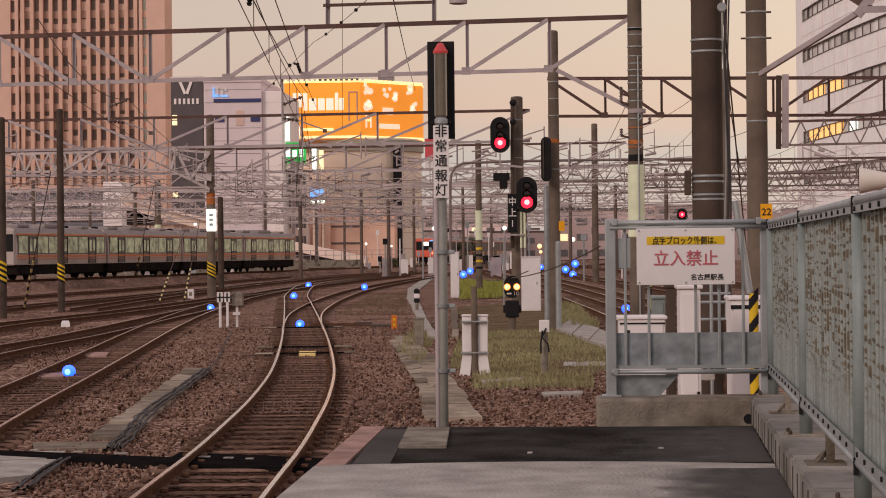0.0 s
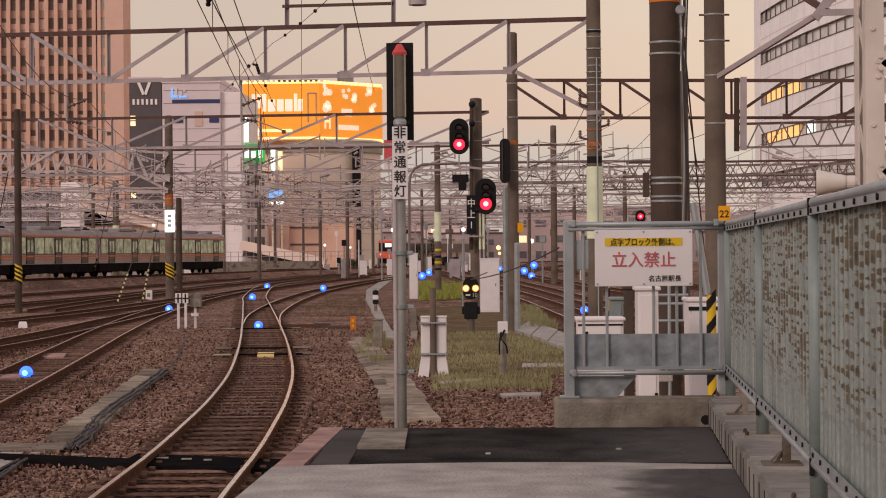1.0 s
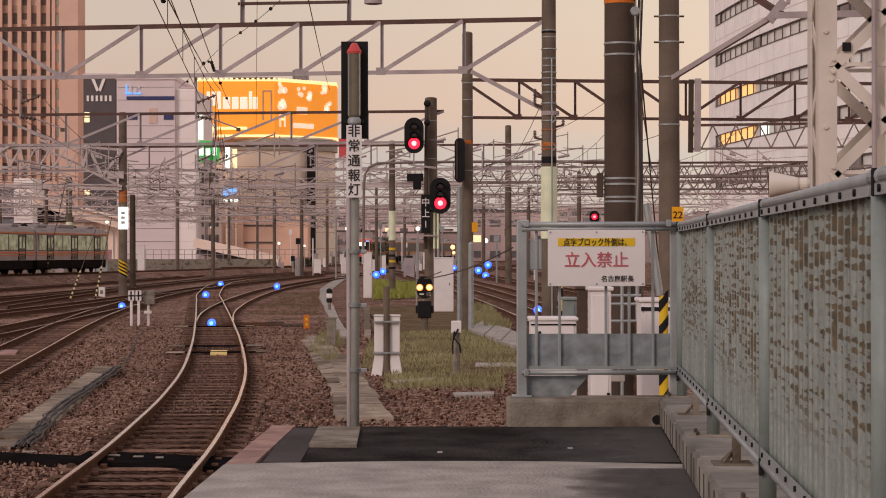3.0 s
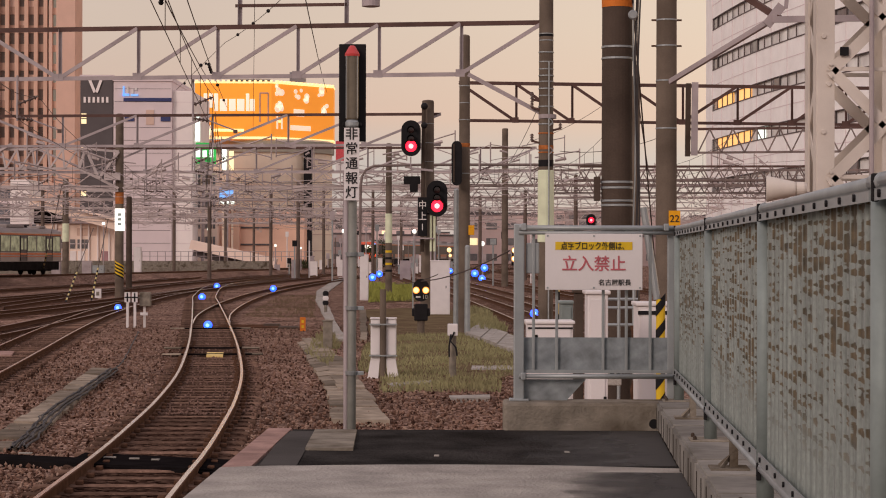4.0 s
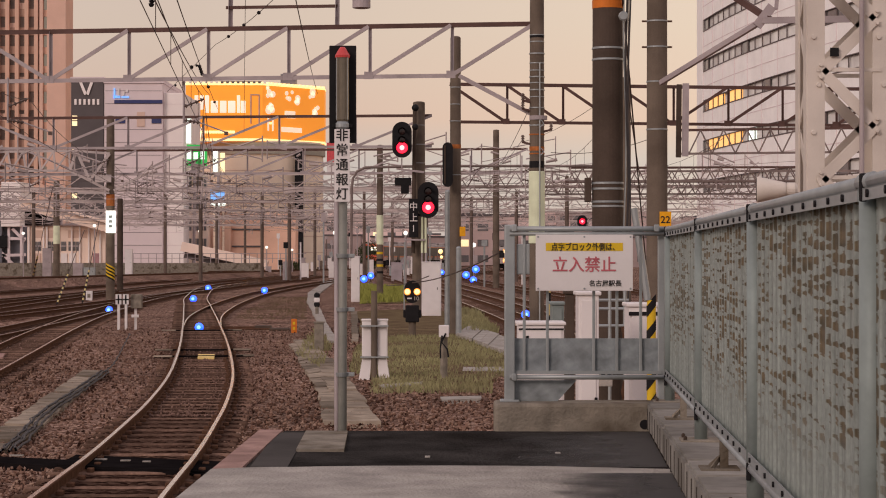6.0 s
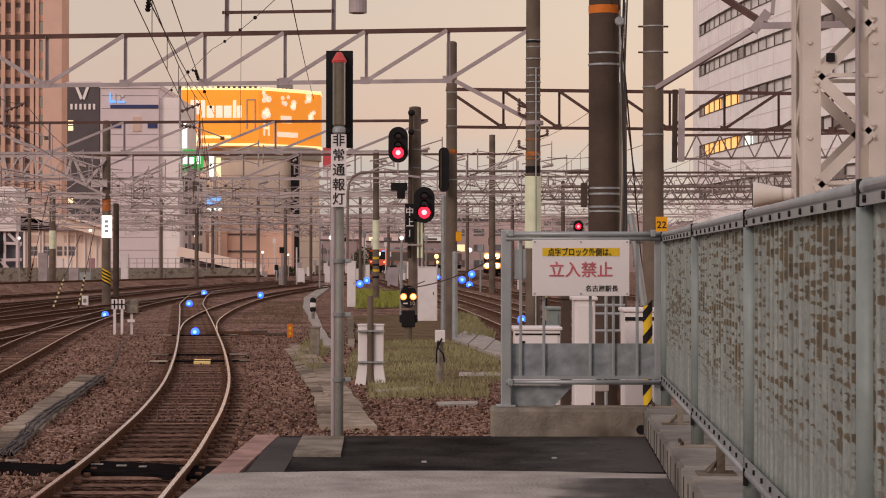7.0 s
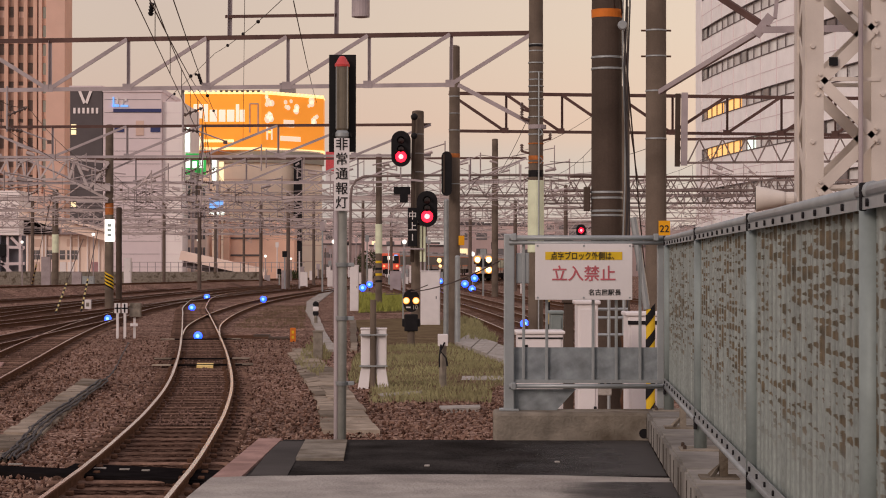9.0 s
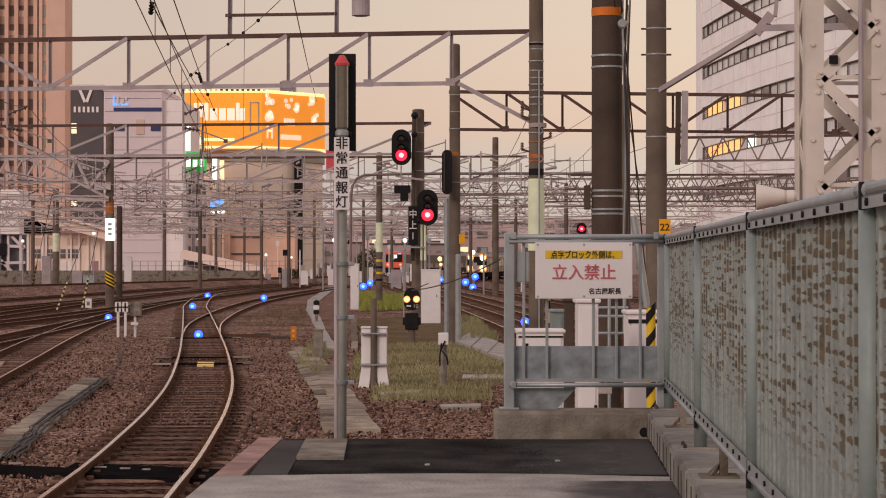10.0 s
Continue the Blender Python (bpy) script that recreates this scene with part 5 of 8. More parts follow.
def signal_head(name, label, at, w, h, lamps, parent=None):
    t = thing(name, label, "signal", "colour light signals", at=at)
    part("backboard", stadium(bmesh.new(), w, h, -0.02, 0.02), M["black"], t, "black oval backboard")
    part("housing", stadium(bmesh.new(), w * 0.6, h * 0.85, 0.02, 0.22), M["black"], t)
    for z, lit in lamps:
        # a lit lens is oversized: its red halo is painted as lens
        r = w * (0.29 if lit else 0.17)
        ln = part("lens", lathe(bmesh.new(), [(r, -0.03), (r * 0.9, -0.045), (r * 0.3, -0.055)], 18, axis="y", origin=(0, 0, z)), M["lamp_red" if lit else "lamp_dark"], t, "glowing red lens drawn large to hold its halo" if lit else "dark unlit lens", smooth=False)
        if lit:
            part("bright_core", lathe(bmesh.new(), [(r * 0.44, -0.053), (r * 0.34, -0.06)], 14, axis="y", origin=(0, 0, z)), M["lamp_red_core"], ln)
        bm = bmesh.new()
        rr, prev = r * 1.25, None
        for i in range(13):
            a = math.radians(-20 + 220 * i / 12)
            ring = [bm.verts.new((q * math.cos(a), y, z + q * math.sin(a))) for q, y in ((rr, -0.02), (rr, -0.20), (rr * 0.96, -0.20), (rr * 0.96, -0.02))]
            if prev:
                for k in range(4):
                    bm.faces.new((prev[k], ring[k], ring[(k + 1) % 4], prev[(k + 1) % 4]))
            prev = ring
        part("hood", bm, M["black"], t)
    return t


signal_head("colour_light_signal", "black oval colour light signal showing red on the mast", (-1.619, 81.000, 5.597), 0.76, 1.40, ((0.32, False), (-0.02, False), (-0.31, True)))
signal_head("colour_light_signal", "black oval colour light signal showing red on a bracket", (-0.597, 80.500, 3.245), 0.80, 1.40, ((0.33, False), (0.02, False), (-0.29, True)))
signal_head("colour_light_signal", "small far signal showing red", (3.988, 60.000, 2.070), 0.28, 0.36, ((-0.0, True),))
sb = thing("signal_bracket", "steel brackets and pipes that carry the signals on the mast", "bracket", at=(0, 0, 0))
part("pipe", rod(bmesh.new(), (-1.130, 81.500, 6.922), (-1.187, 81.500, 1.182), 0.08, seg=10), M["pole_dark"], sb)
part("arm", beam(bmesh.new(), (-1.637, 81.300, 4.447), (-0.757, 81.300, 4.348), 0.08), M["truss"], sb)
part("arm", beam(bmesh.new(), (-1.632, 81.300, 4.887), (-1.637, 81.300, 4.402), 0.05), M["truss"], sb)
part("platform", beam(bmesh.new(), (-1.554, 81.300, 1.714), (-0.717, 81.300, 1.705), 0.5, 0.06), M["truss"], sb)
part("arm", beam(bmesh.new(), (-1.192, 81.300, 2.679), (-0.551, 81.000, 2.666), 0.08), M["black"], sb)
part("box", slab_box(*(-1.914, 81.600, 3.843), *(Vector((-1.270, 81.600, 4.145)) + Vector((0, 0.3, 0))), 0.02), M["black"], sb, "black equipment box")
part("box", slab_box(*(-1.674, 81.600, 3.531), *(Vector((-1.361, 81.600, 3.881)) + Vector((0, 0.3, 0))), 0.02), M["black"], sb, "black equipment box")
part("ball_lamp", ball(bmesh.new(), (-1.102, 81.000, 6.842), 0.14), M["black"], sb, "small round black fitting")
part("ball_lamp", ball(bmesh.new(), (-1.109, 81.000, 6.096), 0.13), M["black"], sb, "small round black fitting")
npl = part("name_plate", slab_box(*(-1.349, 81.000, 1.797), *(Vector((-0.984, 81.000, 3.307)) + Vector((0, 0.05, 0))), 0.01), M["black"], sb, "black plate with white marks")
for ch, z in (("中", 2.98), ("上", 2.55)):
    lettering("lettering", ch, 0.36, M["white"], npl, pose(-1.166, 80.985, z), 0.9)
part("mark", slab_box(-1.185, 80.97, 2.02, -1.150, 80.99, 2.28), M["white"], npl)
for x in (-0.84, -0.70):
    part("green_tube", rod(bmesh.new(), (x, 81.2, 2.60), (x, 81.2, 1.20), 0.045, seg=8), M["pale_green"], sb, "pale green cable tube")
    part("tube_foot", rod(bmesh.new(), (x, 81.2, 1.20), (x, 81.2, GROUND), 0.03, seg=8), M["truss"], sb)
part("ladder_rail", rod(bmesh.new(), (-1.505, 81.000, 1.623), (-1.531, 81.000, -1.010), 0.03, seg=6), M["galv"], sb)
rb = thing("repeater_signal", "black signal seen from behind on a slim post", "signal", at=(0.116, 60.000, 3.703))
part("casing", stadium(bmesh.new(), 0.30, 1.28, -0.06, 0.14), M["black"], rb)
part("rib", slab_box(-0.10, -0.09, -0.55, -0.06, -0.06, 0.55), M["pole_dark"], rb)

sh = thing("shunting_signal", "squat black shunting signal with two amber lights on a post", "signal", at=(-0.873, 58.194, -1.220))
D_SH = 58.194
k = D_SH / 3689.0
part("post", rod(bmesh.new(), (0, 0, 0), (0, 0, 35 * k), 6.5 * k, seg=14), M["pole"], sh)
part("lower_housing", slab_box(-12 * k, -0.14, 28 * k, 12 * k, 0.14, 58 * k, 0.03), M["black"], sh)
part("lug", slab_box(-16 * k, -0.10, 36 * k, 16 * k, 0.05, 50 * k, 0.03), M["black"], sh)
up = part("upper_housing", stadium(bmesh.new(), 28 * k, 40 * k, -0.10, 0.14), M["black"], sh)
up.matrix_basis = pose(0, 0, 82 * k)
for dx in (-8.5, 8.5):
    part("amber_lamp", lathe(bmesh.new(), [(4.6 * k, -0.12), (3.5 * k, -0.135)], 14, axis="y", origin=(dx * k, 0, 0)), M["lamp_amber"], up, "glowing amber lamp")
    part("amber_halo_disc", lathe(bmesh.new(), [(6.2 * k, -0.105), (6.0 * k, -0.115)], 14, axis="y", origin=(dx * k, 0, 0)), M["amber_halo"], up, "orange disc painted as the lamp's halo")
lettering("number", "10", 10 * k, M["concrete"], up, pose(7 * k, -0.105, -12 * k))
part("mark", slab_box(-9 * k, -0.106, -13 * k, -1 * k, -0.101, -10.5 * k), M["white"], up)


# ---- buildings ----
M["tower"] = mat("pink_brown_cladding", (0.71, 0.48, 0.38), 0.8, scale=0.3, vary=0.08, fine=4)
M["fin"] = mat("bronze_fins", (0.68, 0.44, 0.33), 0.7, scale=0.4, vary=0.10, fine=5)
M["tower_glass"] = mat("dark_office_glass", (0.14, 0.095, 0.075), 0.3, scale=0.25, vary=0.5, fine=0.8)
M["spandrel"] = mat("brown_spandrel", (0.42, 0.275, 0.21), 0.6, scale=0.4, vary=0.15, fine=3)
M["dark_wall"] = mat("charcoal_cladding", (0.12, 0.105, 0.105), 0.7, scale=0.4, vary=0.12, fine=4)
M["lilac_wall"] = mat("pale_lilac_tiles", (0.74, 0.64, 0.64), 0.8, scale=0.3, vary=0.06, fine=5)
M["white_wall"] = mat("white_tile_wall", (0.90, 0.83, 0.79), 0.8, scale=0.3, vary=0.06, fine=5)
M["tower_white"] = mat("white_tower_panels", (0.93, 0.895, 0.86), 0.6, scale=0.5, vary=0.09, fine=4)
M["beige_wall"] = mat("beige_drum_wall", (0.92, 0.78, 0.62), 0.8, scale=0.3, vary=0.08, fine=4)
M["orange_wall"] = mat("orange_brown_wall", (0.78, 0.50, 0.37), 0.8, scale=0.3, vary=0.1, fine=4)
M["peach_wall"] = mat("peach_concrete", (0.68, 0.50, 0.41), 0.85, scale=0.4, vary=0.1, fine=4)
M["grey_wall"] = mat("grey_blue_glass_wall", (0.20, 0.20, 0.22), 0.4, scale=0.3, vary=0.25, fine=3)
M["dusk_glass"] = mat("window_glass", (0.16, 0.15, 0.15), 0.15, scale=0.5, vary=0.4, fine=2)
# sky reflection put into the base colour; the glass itself hardly mirrors
M["painted_sky_glass"] = mat("glass_with_painted_sky", (0.80, 0.74, 0.70), 0.45, scale=0.4, vary=0.35, fine=1.5)
M["frame_dark"] = mat("dark_window_frame", (0.13, 0.105, 0.10), 0.6)
M["blue_band"] = mat("navy_band", (0.06, 0.07, 0.17), 0.7)
M["billboard"] = mat("lit_orange_billboard", (0.8, 0.3, 0.03), 0.6, scale=0.15, vary=0.15, emit=(1.0, 0.33, 0.045), power=0.56)
M["rim_grey"] = mat("grey_green_rim", (0.40, 0.37, 0.30), 0.7, scale=0.3, vary=0.2, fine=3)
M["bill_light"] = mat("billboard_edge_light", (1, 0.9, 0.6), 0.5, emit=(1.0, 0.60, 0.20), power=1.2)
M["bill_white"] = mat("white_billboard_shapes", (1, 0.95, 0.9), 0.5, emit=(1.0, 0.66, 0.40), power=0.6)
M["sign_green"] = mat("lit_green_sign", (0.05, 0.5, 0.1), 0.5, emit=(0.05, 0.45, 0.10), power=0.45)
M["sign_white"] = mat("lit_white_sign", (1, 1, 1), 0.5, emit=(0.85, 1.0, 0.86), power=1.3)
M["sign_blue"] = mat("lit_blue_sign", (0.2, 0.4, 0.8), 0.5, emit=(0.18, 0.45, 1.0), power=0.8)
M["sign_red"] = mat("red_board", (0.62, 0.10, 0.11), 0.6)
M["lit_pane"] = mat("glowing_window", (1, 0.85, 0.55), 0.5, emit=(1.0, 0.75, 0.38), power=0.9)
# emission that stands in for an orange reflection in the tower's panes
M["orange_reflection"] = mat("painted_orange_reflection", (1, 0.6, 0.3), 0.5, emit=(1.0, 0.48, 0.12), power=0.85)
M["faded_red"] = mat("faded_mauve_paint", (0.42, 0.24, 0.25), 0.7, scale=2, vary=0.2)
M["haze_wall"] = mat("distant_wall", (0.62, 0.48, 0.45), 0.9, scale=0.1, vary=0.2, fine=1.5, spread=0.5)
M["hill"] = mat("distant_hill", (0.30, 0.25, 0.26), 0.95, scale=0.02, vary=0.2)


M["ramp"] = mat("pale_peach_ramp", (0.91, 0.735, 0.62), 0.85, scale=0.4, vary=0.08, fine=4)


def wall_thing(name, label, at=(0, 0, 0)):
    return thing(name, label, "building", at=at)


# office tower with vertical fins
def office_tower():
    D = 400.0
    k = D / 3689.0
    x0 = -105.249
    t = wall_thing("office_tower", "tall pink-brown office tower with bronze vertical fins", (x0, D, GROUND))
    H = 95.0
    part("core", slab_box(-120 * k, 0.6, 0, 256 * k, 7.5, H), M["tower_glass"], t, "dark recessed glazing")
    part("corner_pier", slab_box(268 * k, -0.2, 0, 302 * k, 7.5, H, 0.1), M["tower"], t)
    part("corner_pier", slab_box(255 * k, -0.2, 0, 261 * k, 1.0, H), M["tower"], t)
    part("corner_pier", slab_box(-100 * k, -0.2, 0, 23 * k, 1.0, H), M["tower"], t)
    part("corner_pier", slab_box(31 * k, -0.2, 0, 37 * k, 1.0, H), M["tower"], t)
    for i in range(13):
        x = (45 + 17 * i) * k
        part("fin", slab_box(x - 0.36, -0.35, 16, x + 0.36, 0.62, H), M["fin"], t)
    for j in range(24):
        z = 16 + 3.6 * j
        part("spandrel", slab_box(37 * k, 0.35, z, 256 * k, 0.7, z + 1.5), M["spandrel"], t)
        part("spandrel", slab_box(261 * k, 0.3, z, 268 * k, 0.9, z + 1.3), M["fin"], t)
        part("spandrel", slab_box(23 * k, 0.3, z, 31 * k, 0.9, z + 1.3), M["fin"], t)
        for i in range(13):
            if random.random() < 0.22:
                x = (48 + 17 * i) * k
                part("blind", slab_box(x + 0.05, 0.5, z + 1.5, x + 1.0, 0.59, z + 1.5 + random.uniform(0.7, 2.0)), M["peach_wall"], t)
    part("base_wall", slab_box(-120 * k, -0.4, 0, 302 * k, 0.55, 16), M["tower"], t)


office_tower()

# charcoal block with a plain mark, and the white block beside it
D = 340.0
k = D / 3689.0
cb = wall_thing("charcoal_building", "charcoal-clad building block with a pale V-shaped mark", (-60.818, D, GROUND))
h_cb = 30.260 - GROUND
part("wall", slab_box(0, 0, 0, 58 * k, 20, h_cb, 0.1), M["dark_wall"], cb)
part("parapet", slab_box(-0.1, -0.15, h_cb - 0.6, 58 * k + 0.1, 20, h_cb + 0.1), M["lilac_wall"], cb)
zz = h_cb - 30 * k
mk = part("mark", beam(bmesh.new(), (17 * k, -0.15, zz + 22 * k), (26 * k, -0.15, zz), 0.1, 5 * k), M["white_wall"], cb, "pale sloping bar of the mark")
part("mark", beam(bmesh.new(), (37 * k, -0.15, zz + 22 * k), (29 * k, -0.15, zz), 0.1, 5 * k), M["white_wall"], cb, "pale sloping bar of the mark")
for i in range(6):
    part("mark_bar", slab_box((6 + 8 * i) * k, -0.12, zz - 18 * k, (10 + 8 * i) * k, 0, zz - 8 * k), M["white_wall"], cb)
for yy in (212, 222, 268, 350):
    part("glowing_window", slab_box(2 * k, -0.08, 22.393 - GROUND + (222 - yy) * k, 11 * k, 0.02, 22.393 - GROUND + (230 - yy) * k), M["lit_pane"], cb)
wb = wall_thing("white_building", "pale tiled windowless building with a navy band", (-55.397, D, GROUND))
h_wb = 29.853 - GROUND
part("front_wall", slab_box(0, 0, 0, 104 * k, 24, h_wb, 0.1), M["lilac_wall"], wb)
part("side_wall", slab_box(104 * k, 0.8, 0, 140 * k, 24, h_wb - 2, 0.1), M["white_wall"], wb)
part("parapet", slab_box(-0.1, -0.2, h_wb - 0.5, 104 * k + 0.15, 24, h_wb + 0.15), M["lilac_wall"], wb)
part("navy_band", slab_box(18 * k, -0.15, 26.064 - GROUND, 103 * k, 0, 26.620 - GROUND), M["blue_band"], wb)
for a, b in ((20, 37), (84, 101)):
    part("navy_panel", slab_box(a * k, -0.15, 22.818 - GROUND, b * k, 0, 23.653 - GROUND), M["blue_band"], wb)
part("red_panel", slab_box(58 * k, -0.12, 22.262 - GROUND, 72 * k, 0, 24.673 - GROUND), M["peach_wall"], wb)
for a, b, c, d in ((17, 19.5, 155, 172), (17, 28, 168, 172), (24, 27, 155, 170), (31, 44, 169, 172), (33, 36, 160, 168), (38, 42, 157, 162)):
    part("sign_bar", slab_box(a * k, -0.2, 26.936 - GROUND + (172 - d) * k, b * k, 0, 26.936 - GROUND + (172 - c) * k), M["sign_blue"] if d > 171 else M["white"], wb)
for i in range(14):
    z = 2 + i * 2.1
    part("joint", slab_box(0.2, -0.03, z, 104 * k - 0.2, 0.01, z + 0.06), M["dark_wall"], wb)
    part("joint", slab_box(104 * k + 0.2, 0.77, z, 140 * k - 0.2, 0.81, z + 0.06), M["lilac_wall"], wb)


# drum-shaped store with a lit billboard ring
def arc_shell(bm, cx, cy, r, a0, a1, z0, z1, thick=0.3, seg=32):
    prev = None
    for i in range(seg + 1):
        a = math.radians(a0 + (a1 - a0) * i / seg)
        ring = [bm.verts.new((cx + q * math.sin(a), cy - q * math.cos(a), z)) for q, z in ((r, z0), (r, z1), (r - thick, z1), (r - thick, z0))]
        if prev:
            for s in range(4):
                bm.faces.new((prev[s], ring[s], ring[(s + 1) % 4], prev[(s + 1) % 4]))
        else:
            bm.faces.new(ring)
        prev = ring
    bm.faces.new(prev[::-1])
    bmesh.ops.recalc_face_normals(bm, faces=bm.faces)
    return bm


D = 380.0
k = D / 3689.0
R = 121 * k
drum = wall_thing("drum_store", "round beige store building with a lit orange billboard ring", (-34.555, D + R, GROUND))
zb0, zb1 = 22.27 - GROUND, 32.46 - GROUND
part("drum_wall", arc_shell(bmesh.new(), 0, 0, R - 0.6, -100, 100, 0, zb0, 1.0, 40), M["beige_wall"], drum)
# folded hoarding: a broad flat face, a fold and a face that turns away
FOLD = [(-12.50, 0.5), (-12.50, -12.46), (1.49, -12.46), (12.15, -1.50), (12.15, 3.0)]
def hoarding(inset, z0, z1, thick):
    """A folded upright sheet along the hoarding's outline, pushed out by inset."""
    bm, prev = bmesh.new(), None
    P = [Vector((x, y, 0)) for x, y in FOLD]
    for i, q in enumerate(P):
        d0 = (P[i] - P[i - 1]).normalized() if i else (P[1] - P[0]).normalized()
        d1 = (P[i + 1] - P[i]).normalized() if i < len(P) - 1 else d0
        m = (Vector((d0.y, -d0.x, 0)) + Vector((d1.y, -d1.x, 0))).normalized()
        m /= max(0.5, m.dot(Vector((d0.y, -d0.x, 0))))
        ring = [bm.verts.new(q + m * o + Vector((0, 0, z))) for o, z in ((inset, z0), (inset, z1), (inset - thick, z1), (inset - thick, z0))]
        if prev:
            for n in range(4):
                bm.faces.new((prev[n], ring[n], ring[(n + 1) % 4], prev[(n + 1) % 4]))
        else:
            bm.faces.new(ring)
        prev = ring
    bm.faces.new(prev[::-1])
    bmesh.ops.recalc_face_normals(bm, faces=bm.faces)
    return bm
part("billboard", hoarding(0.0, zb0, zb1, 0.4), M["billboard"], drum, "glowing orange billboard folded round the corner")
part("rim", arc_shell(bmesh.new(), 0, 0, R - 0.2, -100, 100, zb0 - 2.4, zb0 - 0.3, 0.6, 40), M["rim_grey"], drum, "grey-green rim under the billboard")
part("roof", prism(bmesh.new(), [(x * 0.96, y * 0.96) for x, y in FOLD], zb1 - 1.2, zb1 - 0.8), M["beige_wall"], drum)
part("roof_shed", slab_box(-6.5, -9.0, zb1 - 1.0, 1.0, -4.0, zb1 + 0.9, 0.05), M["dark_wall"], drum, "dark low roof shed")
part("roof_tower", slab_box(4.2, -5.0, zb1 - 1.0, 7.0, -1.0, zb1 + 2.6, 0.05), M["grey_wall"], drum, "grey plant tower on the roof")
part("light_strip", hoarding(0.08, zb1 - 0.12, zb1 + 0.18, 0.2), M["bill_light"], drum, "glowing edge lights")
part("light_strip", hoarding(0.08, zb0 - 0.1, zb0 + 0.35, 0.2), M["bill_light"], drum, "glowing edge lights")
def face_pose(u, z, out=0.12):
    """A place on the two front faces, u metres along them from the outer edge."""
    a, c = (Vector((*FOLD[1], 0)), Vector((*FOLD[2], 0))) if u < 13.99 else (Vector((*FOLD[2], 0)), Vector((*FOLD[3], 0)))
    d = (c - a).normalized()
    q = a + d * (u if u < 13.99 else u - 13.99) + Vector((d.y, -d.x, 0)) * out
    return pose(q.x, q.y, z, 0, 0, math.degrees(math.atan2(d.y, d.x)))
for i in range(30):
    part("floodlight", slab_box(-0.2, -0.5, -0.1, 0.2, 0.1, 0.28), M["bill_light"], drum).matrix_basis = face_pose(0.4 + i * 0.97, zb1 + 0.15, 0.3)
for z in range(3, int(zb0), 3):
    part("joint", arc_shell(bmesh.new(), 0, 0, R - 0.56, -95, 95, z, z + 0.12, 0.3, 40), M["peach_wall"], drum)


def on_board(u, z, w, h, material=None, round_=False):
    """A flat plain shape on the billboard, by metres along it and height above its foot."""
    bm = stadium(bmesh.new(), w, max(h, w), -0.06, 0.05) if round_ else slab_box(-w / 2, -0.06, -h / 2, w / 2, 0.05, h / 2, 0.08)
    part("plain_shape", bm, material or M["bill_white"], drum, "pale plain shape on the billboard").matrix_basis = face_pose(u, zb0 + z)


# a row of plain blocks, then scattered blots
for u, z, w, h in ((2.0, 6.6, 0.75, 3.2), (2.95, 6.9, 0.75, 2.6), (3.9, 6.6, 0.75, 3.2), (5.25, 6.1, 1.35, 2.2), (6.85, 6.1, 1.2, 2.2), (8.4, 6.1, 1.35, 2.2), (9.65, 6.6, 0.6, 3.2), (10.5, 6.1, 0.9, 2.2)):
    on_board(u, z, w, h)
for u, z, w, h in ((5.5, 1.5, 7.0, 0.5), (2.2, 1.4, 1.7, 1.9), (15.3, 3.1, 0.35, 2.6), (16.4, 3.1, 0.35, 2.6), (15.85, 3.2, 0.9, 0.4), (21.0, 2.2, 5.0, 0.9), (20.6, 5.0, 2.6, 1.3)):
    on_board(u, z, w, h, None if h > 0.6 else M["bill_light"])
spots = random.Random(8)
for u, z, w, n in ((15.6, 9.0, 1.5, 6), (16.0, 5.9, 1.4, 5), (21.8, 8.0, 1.4, 5), (20.4, 8.6, 1.0, 4), (27.0, 6.0, 1.6, 5), (1.9, 1.4, 1.4, 4), (26.2, 9.2, 1.4, 4)):
    for _ in range(n):
        on_board(u + spots.uniform(-0.8, 0.8), z + spots.uniform(-0.8, 0.8), w * spots.uniform(0.4, 1.0), 0.1, None, True)
for u in (11.9, 13.4):
    on_board(u, 5.6, 0.22, 5.2, M["truss_far"])
on_board(12.65, 8.3, 1.7, 0.22, M["truss_far"])
part("dark_slot", slab_box((697 - 626) * k, -R * 0.80 - 1.2, 0, (711 - 626) * k, -R * 0.80 + 1, zb0 - 1), M["black"], drum, "dark vertical slot in the wall")

# lower blocks before the drum
lo = wall_thing("orange_block", "orange-brown low block with dark bands before the drum store", (-35.948, 352.0, GROUND))
k = 352 / 3689.0
part("wall", slab_box(0, 0, 0, 115 * k, 6, 8.382 - GROUND, 0.1), M["orange_wall"], lo)
for yy in (402, 432):
    part("dark_band", slab_box(2 * k, -0.15, 5.511 - GROUND - (yy - 402) * k, 58 * k, 0.05, 5.511 - GROUND - (yy - 405) * k), M["dark_wall"], lo)
for xx in (-26, -10):
    part("pillar", slab_box(xx * k, -1.2, 0, (xx + 11) * k, 0, 9.605 - GROUND, 0.05), M["orange_wall"], lo, "tall orange pillar")
fl = wall_thing("window_block", "narrow peach block with rows of dark windows", (-43.342, 348.0, GROUND))
part("wall", slab_box(0, 0, 0, 42 * k, 8, 14.773 - GROUND, 0.05), M["ramp"], fl)
for j in range(4):
    for i in range(3):
        z = 1.978 - GROUND + j * 36 * k
        w = part("window", slab_box((3 + 13 * i) * k, -0.06, z, (13 + 13 * i) * k, 0.04, z + 22 * k), M["dusk_glass"], fl)
        part("mullion", slab_box((7.5 + 13 * i) * k, -0.1, z, (8.5 + 13 * i) * k, 0.02, z + 22 * k), M["peach_wall"], w)
sg = thing("street_signs", "cluster of lit green, white and blue shop signs", "sign", at=(0, 0, 0))
